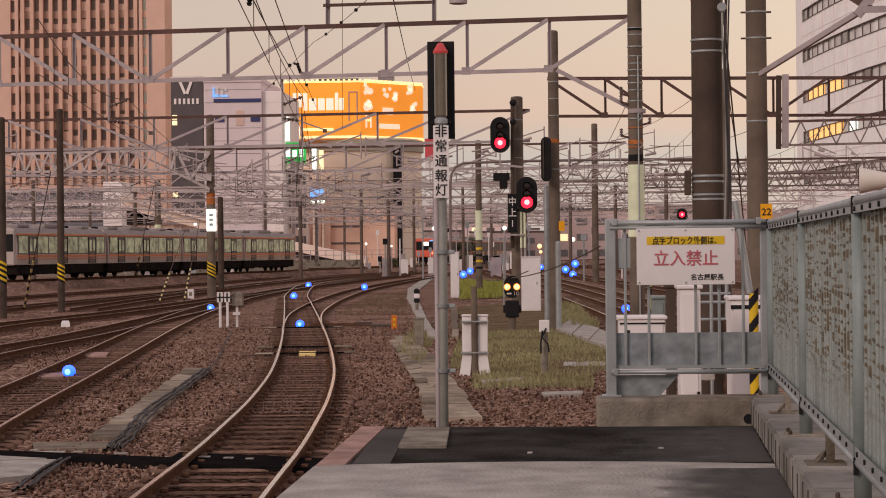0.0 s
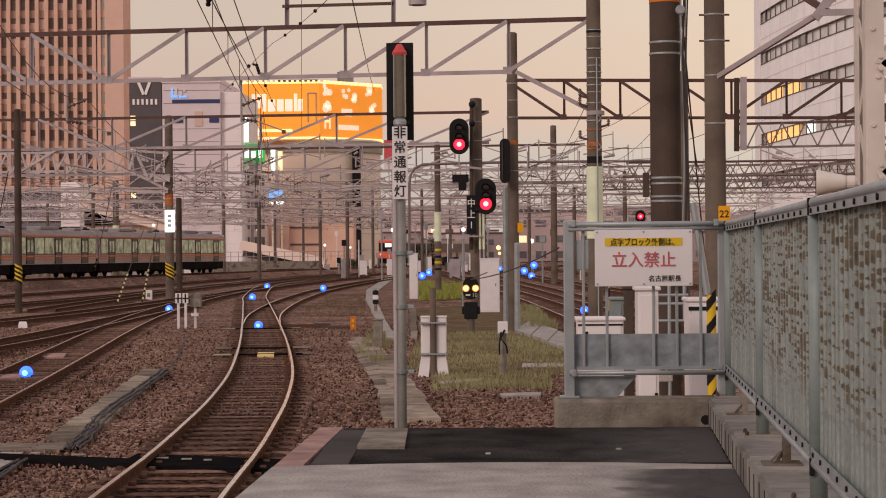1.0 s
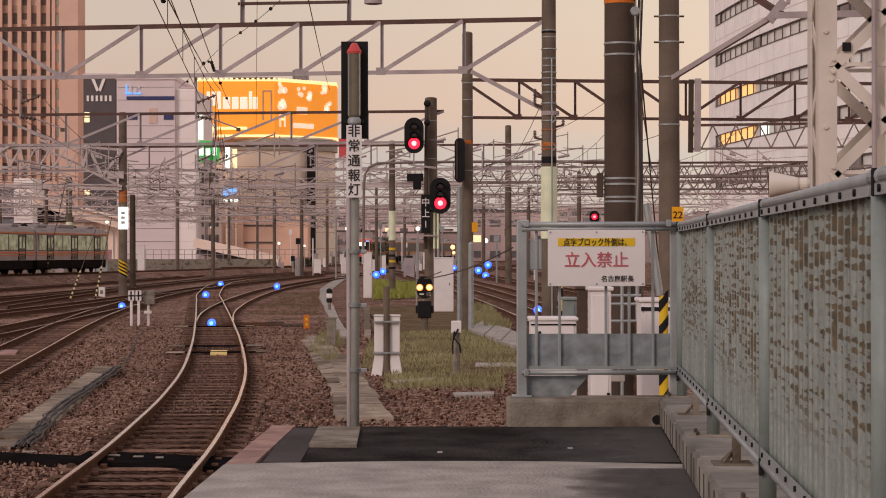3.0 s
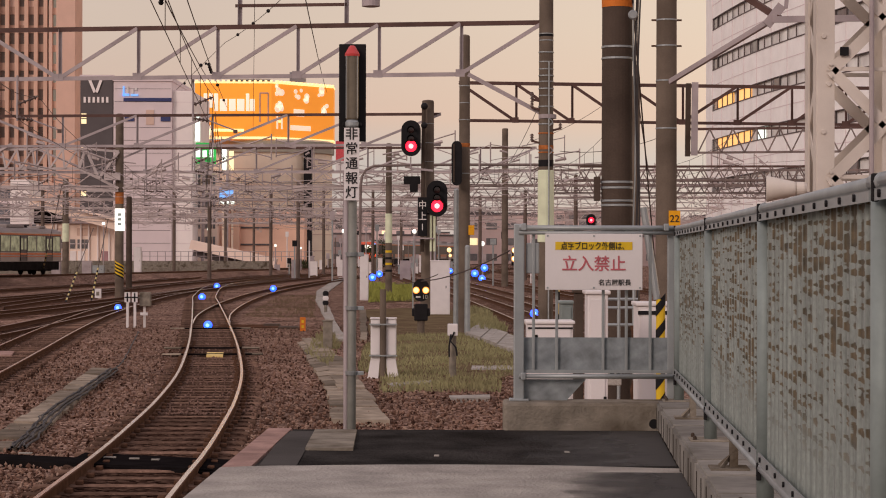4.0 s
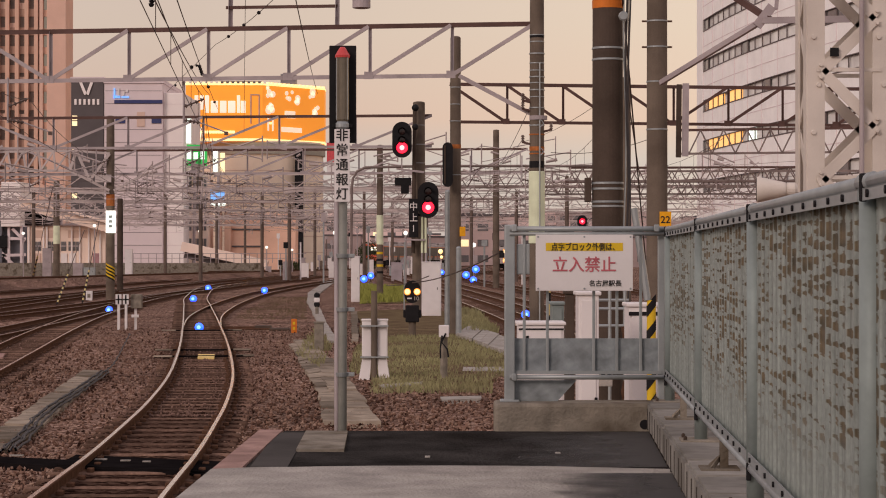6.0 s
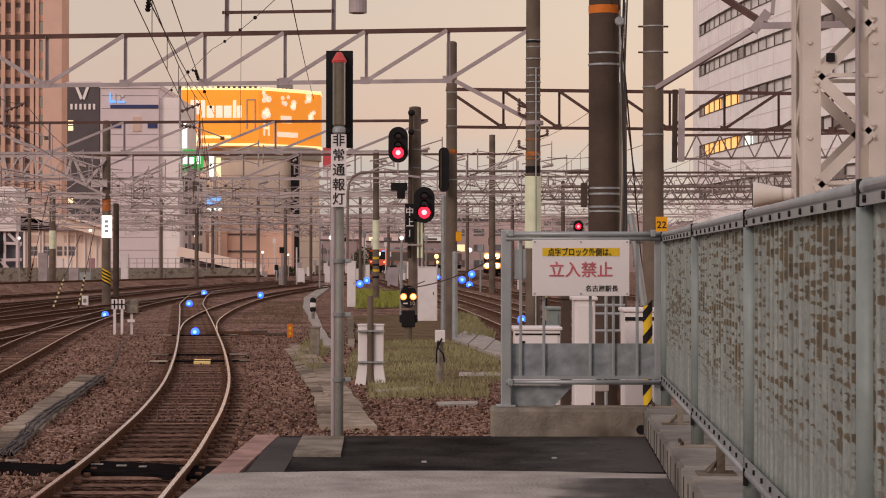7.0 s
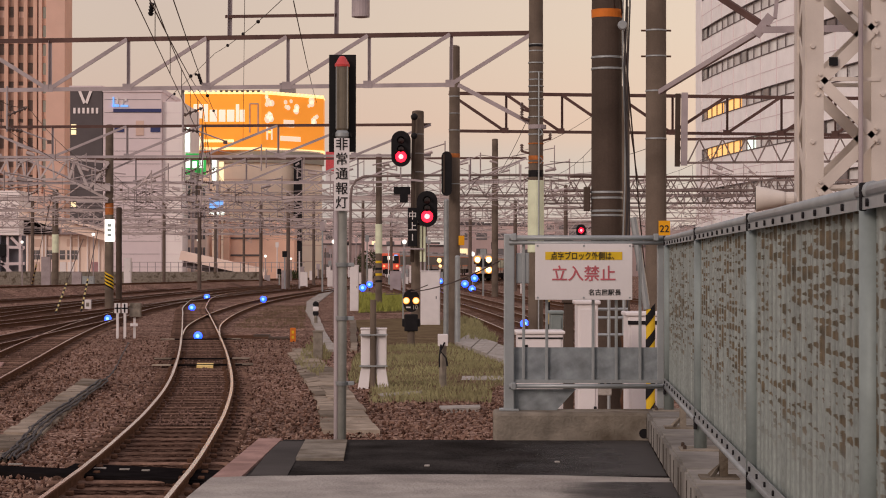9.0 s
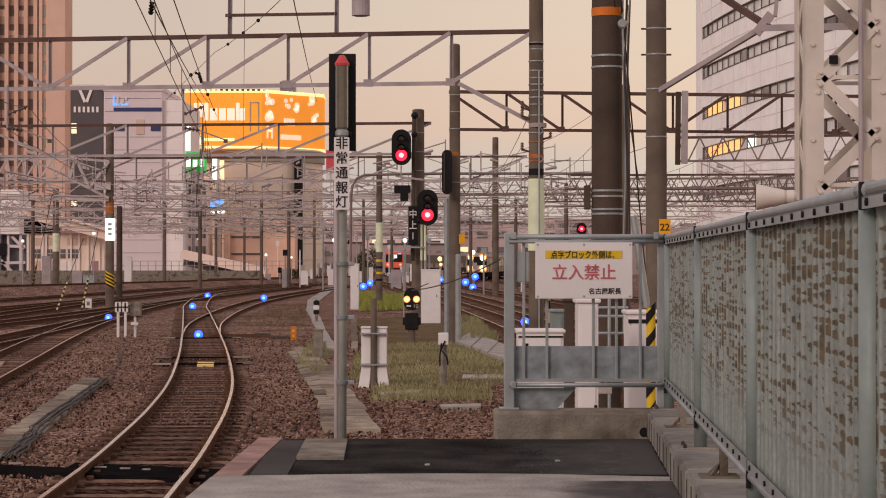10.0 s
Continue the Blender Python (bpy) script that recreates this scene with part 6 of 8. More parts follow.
part("green_sign", slab_box(*(-43.010, 345.000, 16.085), *(Vector((-39.199, 345.000, 19.610)) + Vector((0, 0.6, 0))), 0.1), M["sign_green"], sg)
for i in range(3):
    part("mark", slab_box(-42.5 + i * 1.1, 344.9, 17.2, -41.8 + i * 1.1, 344.98, 18.6 - 0.3 * (i % 2)), M["sign_white"], sg, "plain white mark")
part("white_sign", slab_box(*(-42.848, 344.000, 19.790), *(Vector((-41.772, 344.000, 23.900)) + Vector((0, 0.6, 0)))), M["sign_white"], sg)
part("white_sign", slab_box(*(-38.095, 344.000, 15.048), *(Vector((-37.402, 344.000, 18.598)) + Vector((0, 0.6, 0)))), M["sign_white"], sg)
part("white_sign", slab_box(*(-36.873, 344.000, 15.033), *(Vector((-36.184, 344.000, 18.209)) + Vector((0, 0.6, 0)))), M["lit_pane"], sg)
part("blue_sign", slab_box(*(-38.519, 344.000, 10.182), *(Vector((-36.241, 344.000, 12.404)) + Vector((0, 0.6, 0)))), M["sign_blue"], sg)
part("white_sign", slab_box(*(-38.527, 344.000, 9.433), *(Vector((-36.077, 344.000, 9.968)) + Vector((0, 0.6, 0)))), M["sign_white"], sg)
part("sign_post", rod(bmesh.new(), (-41.217, 345.300, 19.650), (-41.418, 345.300, -0.850), 0.25, seg=8), M["truss"], sg)
part("sign_post", rod(bmesh.new(), (-37.185, 344.600, 18.626), (-37.376, 344.600, -0.884), 0.25, seg=8), M["truss"], sg)
rs = thing("red_board", "red and white board on a post beyond the lamp", "sign", at=(-10.470, 200.000, 10.408))
part("board", slab_box(-0.75, 0, -0.3, 0.75, 0.1, 1.6, 0.03), M["sign_red"], rs)
part("lower_board", slab_box(-0.75, 0, -1.5, 0.75, 0.1, -0.33, 0.03), M["white"], rs)
part("post", rod(bmesh.new(), (0, 0.15, 1.5), (0, 0.15, GROUND - 10.408), 0.08, seg=8), M["truss"], rs)

# station annex, covered ramp and yard wall on the left
an = wall_thing("station_annex", "grey-blue glazed annex with floor bands and a white stair tower", (-73.300, 262.0, GROUND))
k = 262 / 3689.0
part("wall", slab_box(0, 0, 0, 250 * k, 10, 9.591 - GROUND, 0.05), M["grey_wall"], an)
for yy in (337, 362, 388):
    part("floor_band", slab_box(-0.1, -0.35, 9.447 - GROUND - (yy - 337) * k - 0.25, 250 * k, 0.05, 9.447 - GROUND - (yy - 337) * k + 0.2), M["lilac_wall"], an)
for i in range(24):
    part("mullion", slab_box((4 + 10.2 * i) * k, -0.12, 5.286 - GROUND, (4.8 + 10.2 * i) * k, 0.02, 9.376 - GROUND), M["truss"], an)
part("stair_tower", slab_box(250 * k, -0.5, 4.81 - GROUND, 284 * k, 8, 10.428 - GROUND, 0.05), M["white_wall"], an, "white stair tower")
for i in range(5):
    part("joint", slab_box(250 * k, -0.53, 6.6 + i * 0.95, 284 * k, -0.49, 6.68 + i * 0.95), M["lilac_wall"], an)
part("undercroft", slab_box(150 * k, 1.0, 0, 292 * k, 8, 4.80 - GROUND), M["grey_wall"], an, "dark open undercroft")
for x0_, z0_, x1_, z1_ in ((236, 3.4, 292, 3.3), (262, 0.0, 262, 4.8), (284, 0.0, 284, 5.0), (240, 2.2, 268, 0.2), (268, 4.6, 290, 3.0), (240, 1.2, 292, 1.3)):
    part("steel_brace", beam(bmesh.new(), (x0_ * k, 0.2, z0_ + 1.2), (x1_ * k, 0.2, z1_ + 1.2), 0.3, 0.35), M["lilac_wall"], an, "pale steel brace")
part("plant_box", slab_box(246 * k, -0.2, 3.4, 260 * k, 0.9, 4.9, 0.05), M["black"], an, "dark plant opening")
rm = wall_thing("covered_ramp", "peach concrete ramp sloping down behind the tracks", (0, 0, 0))
part("parapet", beam(bmesh.new(), (-50.10, 248.000, 7.35), (-39.756, 248.000, 4.55), 2.0, 1.25), M["ramp"], rm)
part("edge_beam", beam(bmesh.new(), (-50.25, 247.500, 7.98), (-39.670, 247.500, 5.10), 2.4, 0.3), M["ramp"], rm)
# black slab that stands in for shade beneath the ramp
part("shadow_gap", slab_box(*(-50.161, 249.500, 4.782), *(Vector((-45.943, 249.500, 7.328)) + Vector((0, 0.3, 0)))), M["pit"], rm, "black slab painted for the shade under the ramp")
part("parapet", beam(bmesh.new(), (-37.596, 300.000, 2.520), (-25.327, 300.000, -0.132), 3.0, 1.3), M["ramp"], rm)
# dark beam painted as the shade under the lower ramp
part("underside_shade", beam(bmesh.new(), (-37.320, 301.000, 1.373), (-29.520, 301.000, -0.342), 2.0, 1.0), M["dark_wall"], rm)
hs = wall_thing("yard_house", "low peach rail building with pilasters and windows", (-49.95, 250.0, GROUND))
k = 250 / 3689.0
h_hs = 4.70 - GROUND
part("wall", slab_box(0, 0, 0, 138 * k, 6, h_hs, 0.05), M["ramp"], hs)
part("roof", slab_box(-0.3, -0.3, h_hs, 139 * k, 6.3, h_hs + 0.18, 0.05), M["lilac_wall"], hs)
for a in (2, 28, 34, 54, 78, 92, 108, 128):
    part("pilaster", slab_box(a * k, -0.22, 0, (a + 2.5) * k, 0.03, h_hs), M["white_wall"], hs)
for a, w in ((10, 7), (18, 7), (37, 5), (43, 5), (60, 9), (73, 4), (80, 5.5), (86.5, 5.5)):
    f = part("window", slab_box(a * k, -0.05, 1.75 - GROUND, (a + w) * k, 0.04, 2.85 - GROUND), M["dusk_glass"], hs)
    part("frame", slab_box(a * k - 0.08, -0.10, 2.28 - GROUND, (a + w) * k + 0.08, -0.02, 2.36 - GROUND), M["lilac_wall"], f)
for a, w in ((9, 18), (36, 14), (72, 21), (96, 10)):
    part("panel_line", slab_box(a * k, -0.04, 3.3 - GROUND, (a + w) * k, 0.03, 4.2 - GROUND, 0.02), M["peach_wall"], hs, "recessed peach wall panel")
for a, w, m in ((32, 14, "lilac_wall"), (60, 11, "white_wall"), (74, 12, "white_wall"), (116, 12, "faded_red"), (14, 10, "peach_wall")):
    part("door", slab_box(a * k, -0.12, 0.1, (a + w) * k, 0.02, 1.45 - GROUND, 0.03), M[m], hs, "faded double door" if m == "faded_red" else "pale sliding door")
for a in (14, 24, 40, 52):
    part("roof_vent", slab_box(a * k, 0.4, h_hs + 0.1, (a + 7) * k, 1.6, h_hs + 0.8, 0.1), M["truss"], hs, "grey roof vent")
yw = tagged(part("wall_yard", bmesh.new(), M["concrete_old"]), "long low stained concrete wall behind the yard", "wall", kind="structure")
bm = bmesh.new()
box(bm, -77.131, 242.0, GROUND, -21.083, 242.4, 0.321)
bm.to_mesh(yw.data)
bm.free()
fe = thing("rail_fence", "thin grey rail fence on top of the yard wall", "fence", at=(-36.971, 242.2, 0.321))
for i in range(24):
    part("post", rod(bmesh.new(), (i * 0.9, 0, 0), (i * 0.9, 0, 1.1), 0.04, seg=6), M["truss"], fe)
for z in (0.55, 1.1):
    part("rail", rod(bmesh.new(), (0, 0, z), (21, 0, z), 0.035, seg=6), M["truss"], fe)


# curved white tower on the right
def curved_tower():
    corner = Vector((25.5, 205.0, 0))
    u = corner.normalized()
    n = Vector((u.y, -u.x, 0))
    R, A0 = 360.0, 9.8         # gentle curve, and the angle at which the front leaves its corner
    C = corner + n * (R * math.cos(math.radians(A0))) + u * (R * math.sin(math.radians(A0)))
    t = wall_thing("curved_tower", "white panelled office tower with a gently curved front and window strips", (0, 0, 0))
    def P(phi, r, z):
        a = math.radians(A0 + phi)
        q = C - n * (r * math.cos(a)) - u * (r * math.sin(a))
        return Vector((q.x, q.y, z))
    def strip(z0, z1, r0, r1, a0, a1, seg):
        bm, prev = bmesh.new(), None
        for i in range(seg + 1):
            a = a0 + (a1 - a0) * i / seg
            ring = [bm.verts.new(P(a, r, z)) for r, z in ((r0, z0), (r0, z1), (r1, z1), (r1, z0))]
            if prev:
                for s in range(4):
                    bm.faces.new((prev[s], ring[s], ring[(s + 1) % 4], prev[(s + 1) % 4]))
            else:
                bm.faces.new(ring)
            prev = ring
        bm.faces.new(prev[::-1])
        bmesh.ops.recalc_face_normals(bm, faces=bm.faces)
        return bm
    storey, high, end, bay = 3.95, 1.16, 12.0, 0.39
    for j in range(-4, 12):
        zb = 19.2 + storey * j
        part("panel_band", strip(zb + high, zb + storey, R, R - 6, 0, end, 12), M["tower_white"], t)
        g = part("glass_strip", strip(zb, zb + high, R - 0.22, R - 6, 0.02, end, 12), M["painted_sky_glass"], t, "pale window strip with the sky's reflection painted in")
        part("sill", strip(zb - 0.02, zb + 0.08, R + 0.04, R - 0.3, 0.05, end, 12), M["frame_dark"], g, "dark sill line")
        part("head", strip(zb + high - 0.06, zb + high + 0.01, R + 0.03, R - 0.3, 0.05, end, 12), M["frame_dark"], g, "dark head line")
        for i in range(30):
            a = 0.05 + i * bay
            part("mullion", beam(bmesh.new(), P(a, R - 0.05, zb), P(a, R - 0.05, zb + high), 0.10, 0.10), M["frame_dark"], g)
            pane = lambda: strip(zb + 0.09, zb + high - 0.07, R - 0.10, R - 0.2, a + 0.02, a + bay - 0.02, 1)
            if i == 0 or random.random() < 0.06 or i > 15 and random.random() < 0.35:
                part("dark_pane", pane(), M["dusk_glass"], g, "dark window pane")
            elif j in (-1, -2) and i < 7 and random.random() < 0.9:
                # not lit from inside: orange reflection painted as glow
                part("glowing_window", pane(), M["orange_reflection"], g, "window with an orange reflection painted as glow")
            elif j == -2 and i == 8:
                # white glow stands in for a bright light reflected in the pane
                part("glowing_window", pane(), M["sign_white"], g, "window with a white reflection painted as glow")
            if i % 2 == 0:
                part("panel_joint", beam(bmesh.new(), P(a, R + 0.01, zb + high + 0.05), P(a, R + 0.01, zb + storey - 0.05), 0.06, 0.06), M["lilac_wall"], t)
        part("panel_joint", strip(zb + 2.45, zb + 2.52, R + 0.02, R - 0.5, 0, end, 12), M["lilac_wall"], t)
    part("base", strip(GROUND, 19.2 - 4 * storey, R - 0.1, R - 6, 0, end, 12), M["tower_white"], t)
    back = [Vector((25.45, 205.02, 0)), Vector((25.75, 212.0, 0)), Vector((32.0, 215.0, 0)), Vector((34.0, 206.0, 0))]
    part("flank", prism(bmesh.new(), [tuple(q[:2]) for q in back], GROUND, 66), M["tower_white"], t)
    return t


curved_tower()

# distant town and hills
random.seed(11)
for i in range(130):
    D = random.uniform(420, 900)
    x = random.uniform(-0.10, 0.20) * D
    if x < 0.015 * D and D < 520:
        continue
    w, h = random.uniform(5, 17), random.uniform(6, 15) * (D / 600)
    if x / D > 0.13:
        h *= 1.3
    t = thing("town_house", "hazy distant town building", "building", "distant town buildings", at=(x, D, GROUND))
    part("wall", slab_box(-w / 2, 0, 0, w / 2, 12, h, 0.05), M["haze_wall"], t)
    part("roof", slab_box(-w / 2 - 0.2, -0.2, h, w / 2 + 0.2, 12.2, h + 0.4), M["dark_wall"], t)
    for r in range(int(h // 3.2)):
        for c in range(int(w // 4)):
            lit = random.random() < 0.02
            part("window", slab_box(-w / 2 + 1 + c * 4, -0.08, 1.2 + r * 3.2, -w / 2 + 3.2 + c * 4, 0.05, 2.6 + r * 3.2), M["lit_pane" if lit else "dusk_glass"], t)
hv, hf = [], []
for i in range(81):
    x = -1500 + i * 40
    z = 26 + 14 * noise.noise(Vector((i * 0.12, 0, 0))) + 6 * noise.noise(Vector((i * 0.5, 2, 0)))
    hv += [(x, 1900, GROUND - 2), (x, 1960, z * 0.7), (x, 2100, z), (x, 2400, GROUND - 2)]
for i in range(80):
    for s in range(3):
        hf.append((4 * i + s, 4 * i + 4 + s, 4 * i + 5 + s, 4 * i + 1 + s))
tagged(raw("backdrop_hill", hv, hf, M["hill"], smooth=True), "hazy low hills on the horizon", "hill", kind="structure")


# ---- trains ----
M["steel_body"] = mat("brushed_train_steel", (0.45, 0.385, 0.35), 0.5, 0.1, scale=0.6, vary=0.2)
M["train_roof"] = mat("grey_train_roof", (0.30, 0.26, 0.245), 0.7, scale=1, vary=0.15)
M["train_orange"] = mat("orange_stripe", (0.60, 0.20, 0.085), 0.5)
M["under"] = mat("dark_underframe", (0.02, 0.017, 0.016), 0.8, scale=2, vary=0.4)
M["train_window"] = mat("lit_train_window", (0.20, 0.20, 0.12), 0.2, scale=1.6, vary=0.95, fine=5, emit=(0.7, 0.66, 0.4), power=0.45)
_wn = M["train_window"].node_tree
_wn.links.new(_wn.nodes["Principled BSDF"].inputs["Base Color"].links[0].from_socket, _wn.nodes["Principled BSDF"].inputs["Emission Color"])
M["train_door"] = mat("train_door_steel", (0.13, 0.115, 0.105), 0.5, 0.1)
# cab paint with the red glow on it put in as emission
M["red_face"] = mat("red_cab_with_glow", (0.62, 0.13, 0.08), 0.4, emit=(1.0, 0.12, 0.05), power=0.12)
M["tail"] = mat("red_tail_lamp", (1, 0.1, 0.05), 0.4, emit=(1.0, 0.10, 0.04), power=6.0)
M["dest"] = mat("destination_display", (1, 0.95, 0.8), 0.4, emit=(1.0, 0.9, 0.66), power=1.6)


def car(parent, x, length, seed):
    """One car body along local x, wheels at z = 0 on the rail; 2.9 m wide."""
    w = 1.43
    prof = [(-w, 1.05), (-w - 0.03, 1.4), (-w - 0.03, 2.4), (-w + 0.05, 3.25), (-w + 0.35, 3.55), (0, 3.68), (w - 0.35, 3.55), (w - 0.05, 3.25), (w + 0.03, 2.4), (w + 0.03, 1.4), (w, 1.05)]
    bm = bmesh.new()
    rings = [[bm.verts.new((xx, y, z)) for y, z in prof] for xx in (x, x + length)]
    n = len(prof)
    for i in range(n):
        f = bm.faces.new((rings[0][i], rings[1][i], rings[1][(i + 1) % n], rings[0][(i + 1) % n]))
        f.material_index = 1 if 3 <= i <= 6 else 0
    bm.faces.new(rings[0][::-1])
    bm.faces.new(rings[1])
    bmesh.ops.recalc_face_normals(bm, faces=bm.faces)
    b = part("car_body", bm, [M["steel_body"], M["train_roof"]], parent, "stainless steel car with an orange stripe")
    for s in (-1, 1):
        y = s * (w + 0.035)
        part("window_band", slab_box(x + 0.25, y - 0.03, 1.76, x + length - 0.25, y + 0.010, 3.04), M["train_door"], b, "dark band round the windows")
        part("stripe", slab_box(x + 0.1, y - 0.014, 1.56, x + length - 0.1, y + 0.020, 1.70), M["train_orange"], b, "orange stripe")
        part("stripe", slab_box(x + 0.1, y - 0.014, 1.40, x + length - 0.1, y + 0.018, 1.46), M["train_orange"], b, "thin orange stripe")
        part("stripe", slab_box(x + 0.1, y - 0.03, 3.05, x + length - 0.1, y - 0.0 + 0.01, 3.16), M["train_orange"], b, "thin orange stripe")
        for i in range(3):
            c = x + length * (0.17 + 0.33 * i)
            d = part("door", slab_box(c - 0.65, y - 0.02, 1.1, c + 0.65, y + 0.018, 2.98, 0.01), M["train_door"], b, "closed double door")
            for o in (-0.33, 0.33):
                part("door_edge", slab_box(c + o * 2 - 0.04, y - 0.03, 1.1, c + o * 2 + 0.04, y + 0.03, 2.98), M["black"], d)
                part("door_window", slab_box(c + o - 0.2, y - 0.024, 1.95, c + o + 0.2, y + 0.024, 2.8), M["train_window"], d)
            gap = length * 0.33
            for o in (0.85, gap / 2 + 0.08):
                if i < 2:
                    part("window", slab_box(c + o, y - 0.02, 1.82, c + o + gap / 2 - 0.93, y + 0.016, 2.98, 0.02), M["train_window"], b, "lit saloon window")
        part("window", slab_box(x + 0.4, y - 0.02, 1.82, x + length * 0.17 - 0.85, y + 0.016, 2.98, 0.02), M["train_window"], b, "lit saloon window")
        part("window", slab_box(x + length * 0.83 + 0.85, y - 0.02, 1.82, x + length - 0.4, y + 0.016, 2.98, 0.02), M["train_window"], b, "lit saloon window")
    for c0, c1, hh in ((0.40, 0.62, 3.86), (0.12, 0.20, 3.80), (0.78, 0.90, 3.82)):
        part("air_conditioner", slab_box(x + length * c0, -0.9, 3.58, x + length * c1, 0.9, hh, 0.08), M["train_roof"], b, "grey roof unit")
    for c0 in (0.27, 0.34, 0.70, 0.94):
        part("roof_vent", lathe(bmesh.new(), [(0.30, 3.60), (0.26, 3.78), (0.10, 3.82)], 10, origin=(x + length * c0, 0, 0)), M["under"], b, "dark roof vent")
    for c0 in (0.30, 0.40, 0.50, 0.60, 0.70):
        part("equipment_box", slab_box(x + length * c0 - 0.6, -1.42, 0.30, x + length * c0 + 0.5, -1.30, 0.98, 0.03), M["pole_dark"], b, "equipment box under the floor")
    part("underframe", slab_box(x + 0.3, -1.38, 0.38, x + length - 0.3, 1.38, 1.06, 0.05), M["under"], b)
    for c in (0.16, 0.84):
        bg = part("bogie", slab_box(x + length * c - 1.4, -1.1, 0.3, x + length * c + 1.4, 1.1, 0.75, 0.05), M["under"], b)
        for o in (-1.0, 1.0):
            bm = bmesh.new()
            lathe(bm, [(0.43, -0.60), (0.43, -0.48), (0.40, -0.47), (0.08, -0.46), (0.08, 0.46), (0.40, 0.47), (0.43, 0.48), (0.43, 0.60)], 14, axis="y", origin=(x + length * c + o, 0, 0.43))
            part("wheelset", bm, M["under"], b)
    return b


def cab(parent, x, s, kind):
    """End wall with windscreen, display and lamps; s = 1 looks along +x."""
    b = part("cab_front", slab_box(min(x, x + s * 0.25), -1.40, 1.0, max(x, x + s * 0.25), 1.40, 3.5, 0.12), M["red_face"] if kind == "tail" else M["steel_body"], parent, "cab end of the train")
    f = x + s * 0.26
    part("windscreen", slab_box(f - 0.02, -1.3, 1.95, f + 0.02, 1.3, 3.12, 0.01), M["black"], b, "dark windscreen")
    part("display", slab_box(f - 0.03, -0.45, 2.55, f + 0.03, 0.45, 3.05), M["dest"] if kind == "tail" else M["black"], b, "lit destination display")
    part("roof_lamp", slab_box(f - 0.03, -1.1, 3.12, f + 0.03, -0.6, 3.3), M["sign_blue"], b) if kind == "tail" else None
    for y in (-1.0, 1.0):
        if kind == "tail":
            part("tail_lamp", lathe(bmesh.new(), [(0.16, 0.0), (0.12, s * 0.06)], 12, axis="x", origin=(f, y, 1.55)), M["tail"], b, "glowing red tail lamp")
        if kind == "head":
            for z in (1.55, 2.95):
                part("head_lamp", lathe(bmesh.new(), [(0.42, 0.0), (0.34, s * 0.06)], 14, axis="x", origin=(f, y * 0.78, z)), M["lamp_warm"], b, "glowing warm headlamp")
                # wider orange disc painted as the halo of the headlamp
                part("lamp_halo_disc", lathe(bmesh.new(), [(0.56, -s * 0.02), (0.54, s * 0.02)], 16, axis="x", origin=(f, y * 0.78, z)), M["amber_halo"], b, "orange disc painted as the headlamp's halo")


YARD_TRAIN_REAR, YARD_TRAIN_FRONT = Vector((*(-25.215, 207.000), RAIL)), Vector((*(-36.512, 141.000), RAIL))
CAR = ((YARD_TRAIN_FRONT - YARD_TRAIN_REAR).length - 0.6) / 4
yt = thing("yard_train", "four-car stainless steel commuter train with orange stripes", "train")
for i in range(4):
    car(yt, 0.3 + i * CAR, CAR - 0.4, i)
cab(yt, 0.3, -1, "plain")
cab(yt, 4 * CAR - 0.2, 1, "plain")
dt = thing("departing_train", "departing commuter train with a red-orange lit rear cab", "train")
for i in range(3):
    car(dt, 0.3 + i * 19.4, 19.0, i)
cab(dt, 0.3, -1, "tail")
at_ = thing("arriving_train", "arriving train with four bright warm headlamps", "train")
for i in range(3):
    car(at_, -19.3 - i * 19.4, 19.0, i)
cab(at_, 0.0, 1, "head")


# ---- lineside equipment ----
def cabinet(name, label, x, y, w, d, h, material="white", door=True, feet=0.0, z0=GROUND, rz=0):
    t = thing(name, label, "cabinet", at=(x, y, z0), rz=rz)
    part("body", slab_box(-w / 2, -d / 2, feet, w / 2, d / 2, h, 0.012), M[material], t)
    part("lid", slab_box(-w / 2 - 0.02, -d / 2 - 0.02, h, w / 2 + 0.02, d / 2 + 0.02, h + 0.035, 0.01), M[material], t)
    if door:
        dr = part("door", slab_box(-w / 2 + 0.025, -d / 2 - 0.012, feet + 0.05, w / 2 - 0.025, -d / 2 - 0.001, h - 0.04, 0.004), M[material], t)
        part("handle", slab_box(w * 0.28, -d / 2 - 0.035, h * 0.5, w * 0.28 + 0.025, -d / 2 - 0.013, h * 0.5 + 0.10, 0.004), M["black"], dr, "small dark handle")
    if feet:
        for sx in (-1, 1):
            part("foot", slab_box(sx * w * 0.38 - 0.03, -d / 2 + 0.02, 0, sx * w * 0.38 + 0.03, d / 2 - 0.02, feet), M["galv"], t)
    return t


# twin relay box on a flared stand with a tube post
D = 38.361
k = D / 3689.0
rx = thing("relay_box", "white relay box on a flared stand with a brown tube", "relay box", at=(-1.270, 38.361, -1.220))
part("left_box", slab_box(-22 * k, -0.1, 42 * k, -5 * k, 0.14, 105 * k, 0.015), M["white"], rx)
part("right_box", slab_box(5 * k, -0.1, 42 * k, 23 * k, 0.14, 105 * k, 0.015), M["white"], rx)
part("lid", slab_box(-23 * k, -0.12, 105 * k, 24 * k, 0.16, 108 * k, 0.01), M["white"], rx)
for s in (-1, 1):
    bm = prism(bmesh.new(), [(-8 * k, -0.12), (8 * k, -0.12), (8 * k, 0.12), (-8 * k, 0.12)], 0, 40 * k)
    for v in bm.verts:
        if v.co.z < 0.1:
            v.co.x = v.co.x * 1.2 + s * 5 * k
            v.co.y *= 1.5
    part("flared_foot", bm, M["white"], rx).matrix_basis = pose(s * 13 * k, 0, 0)
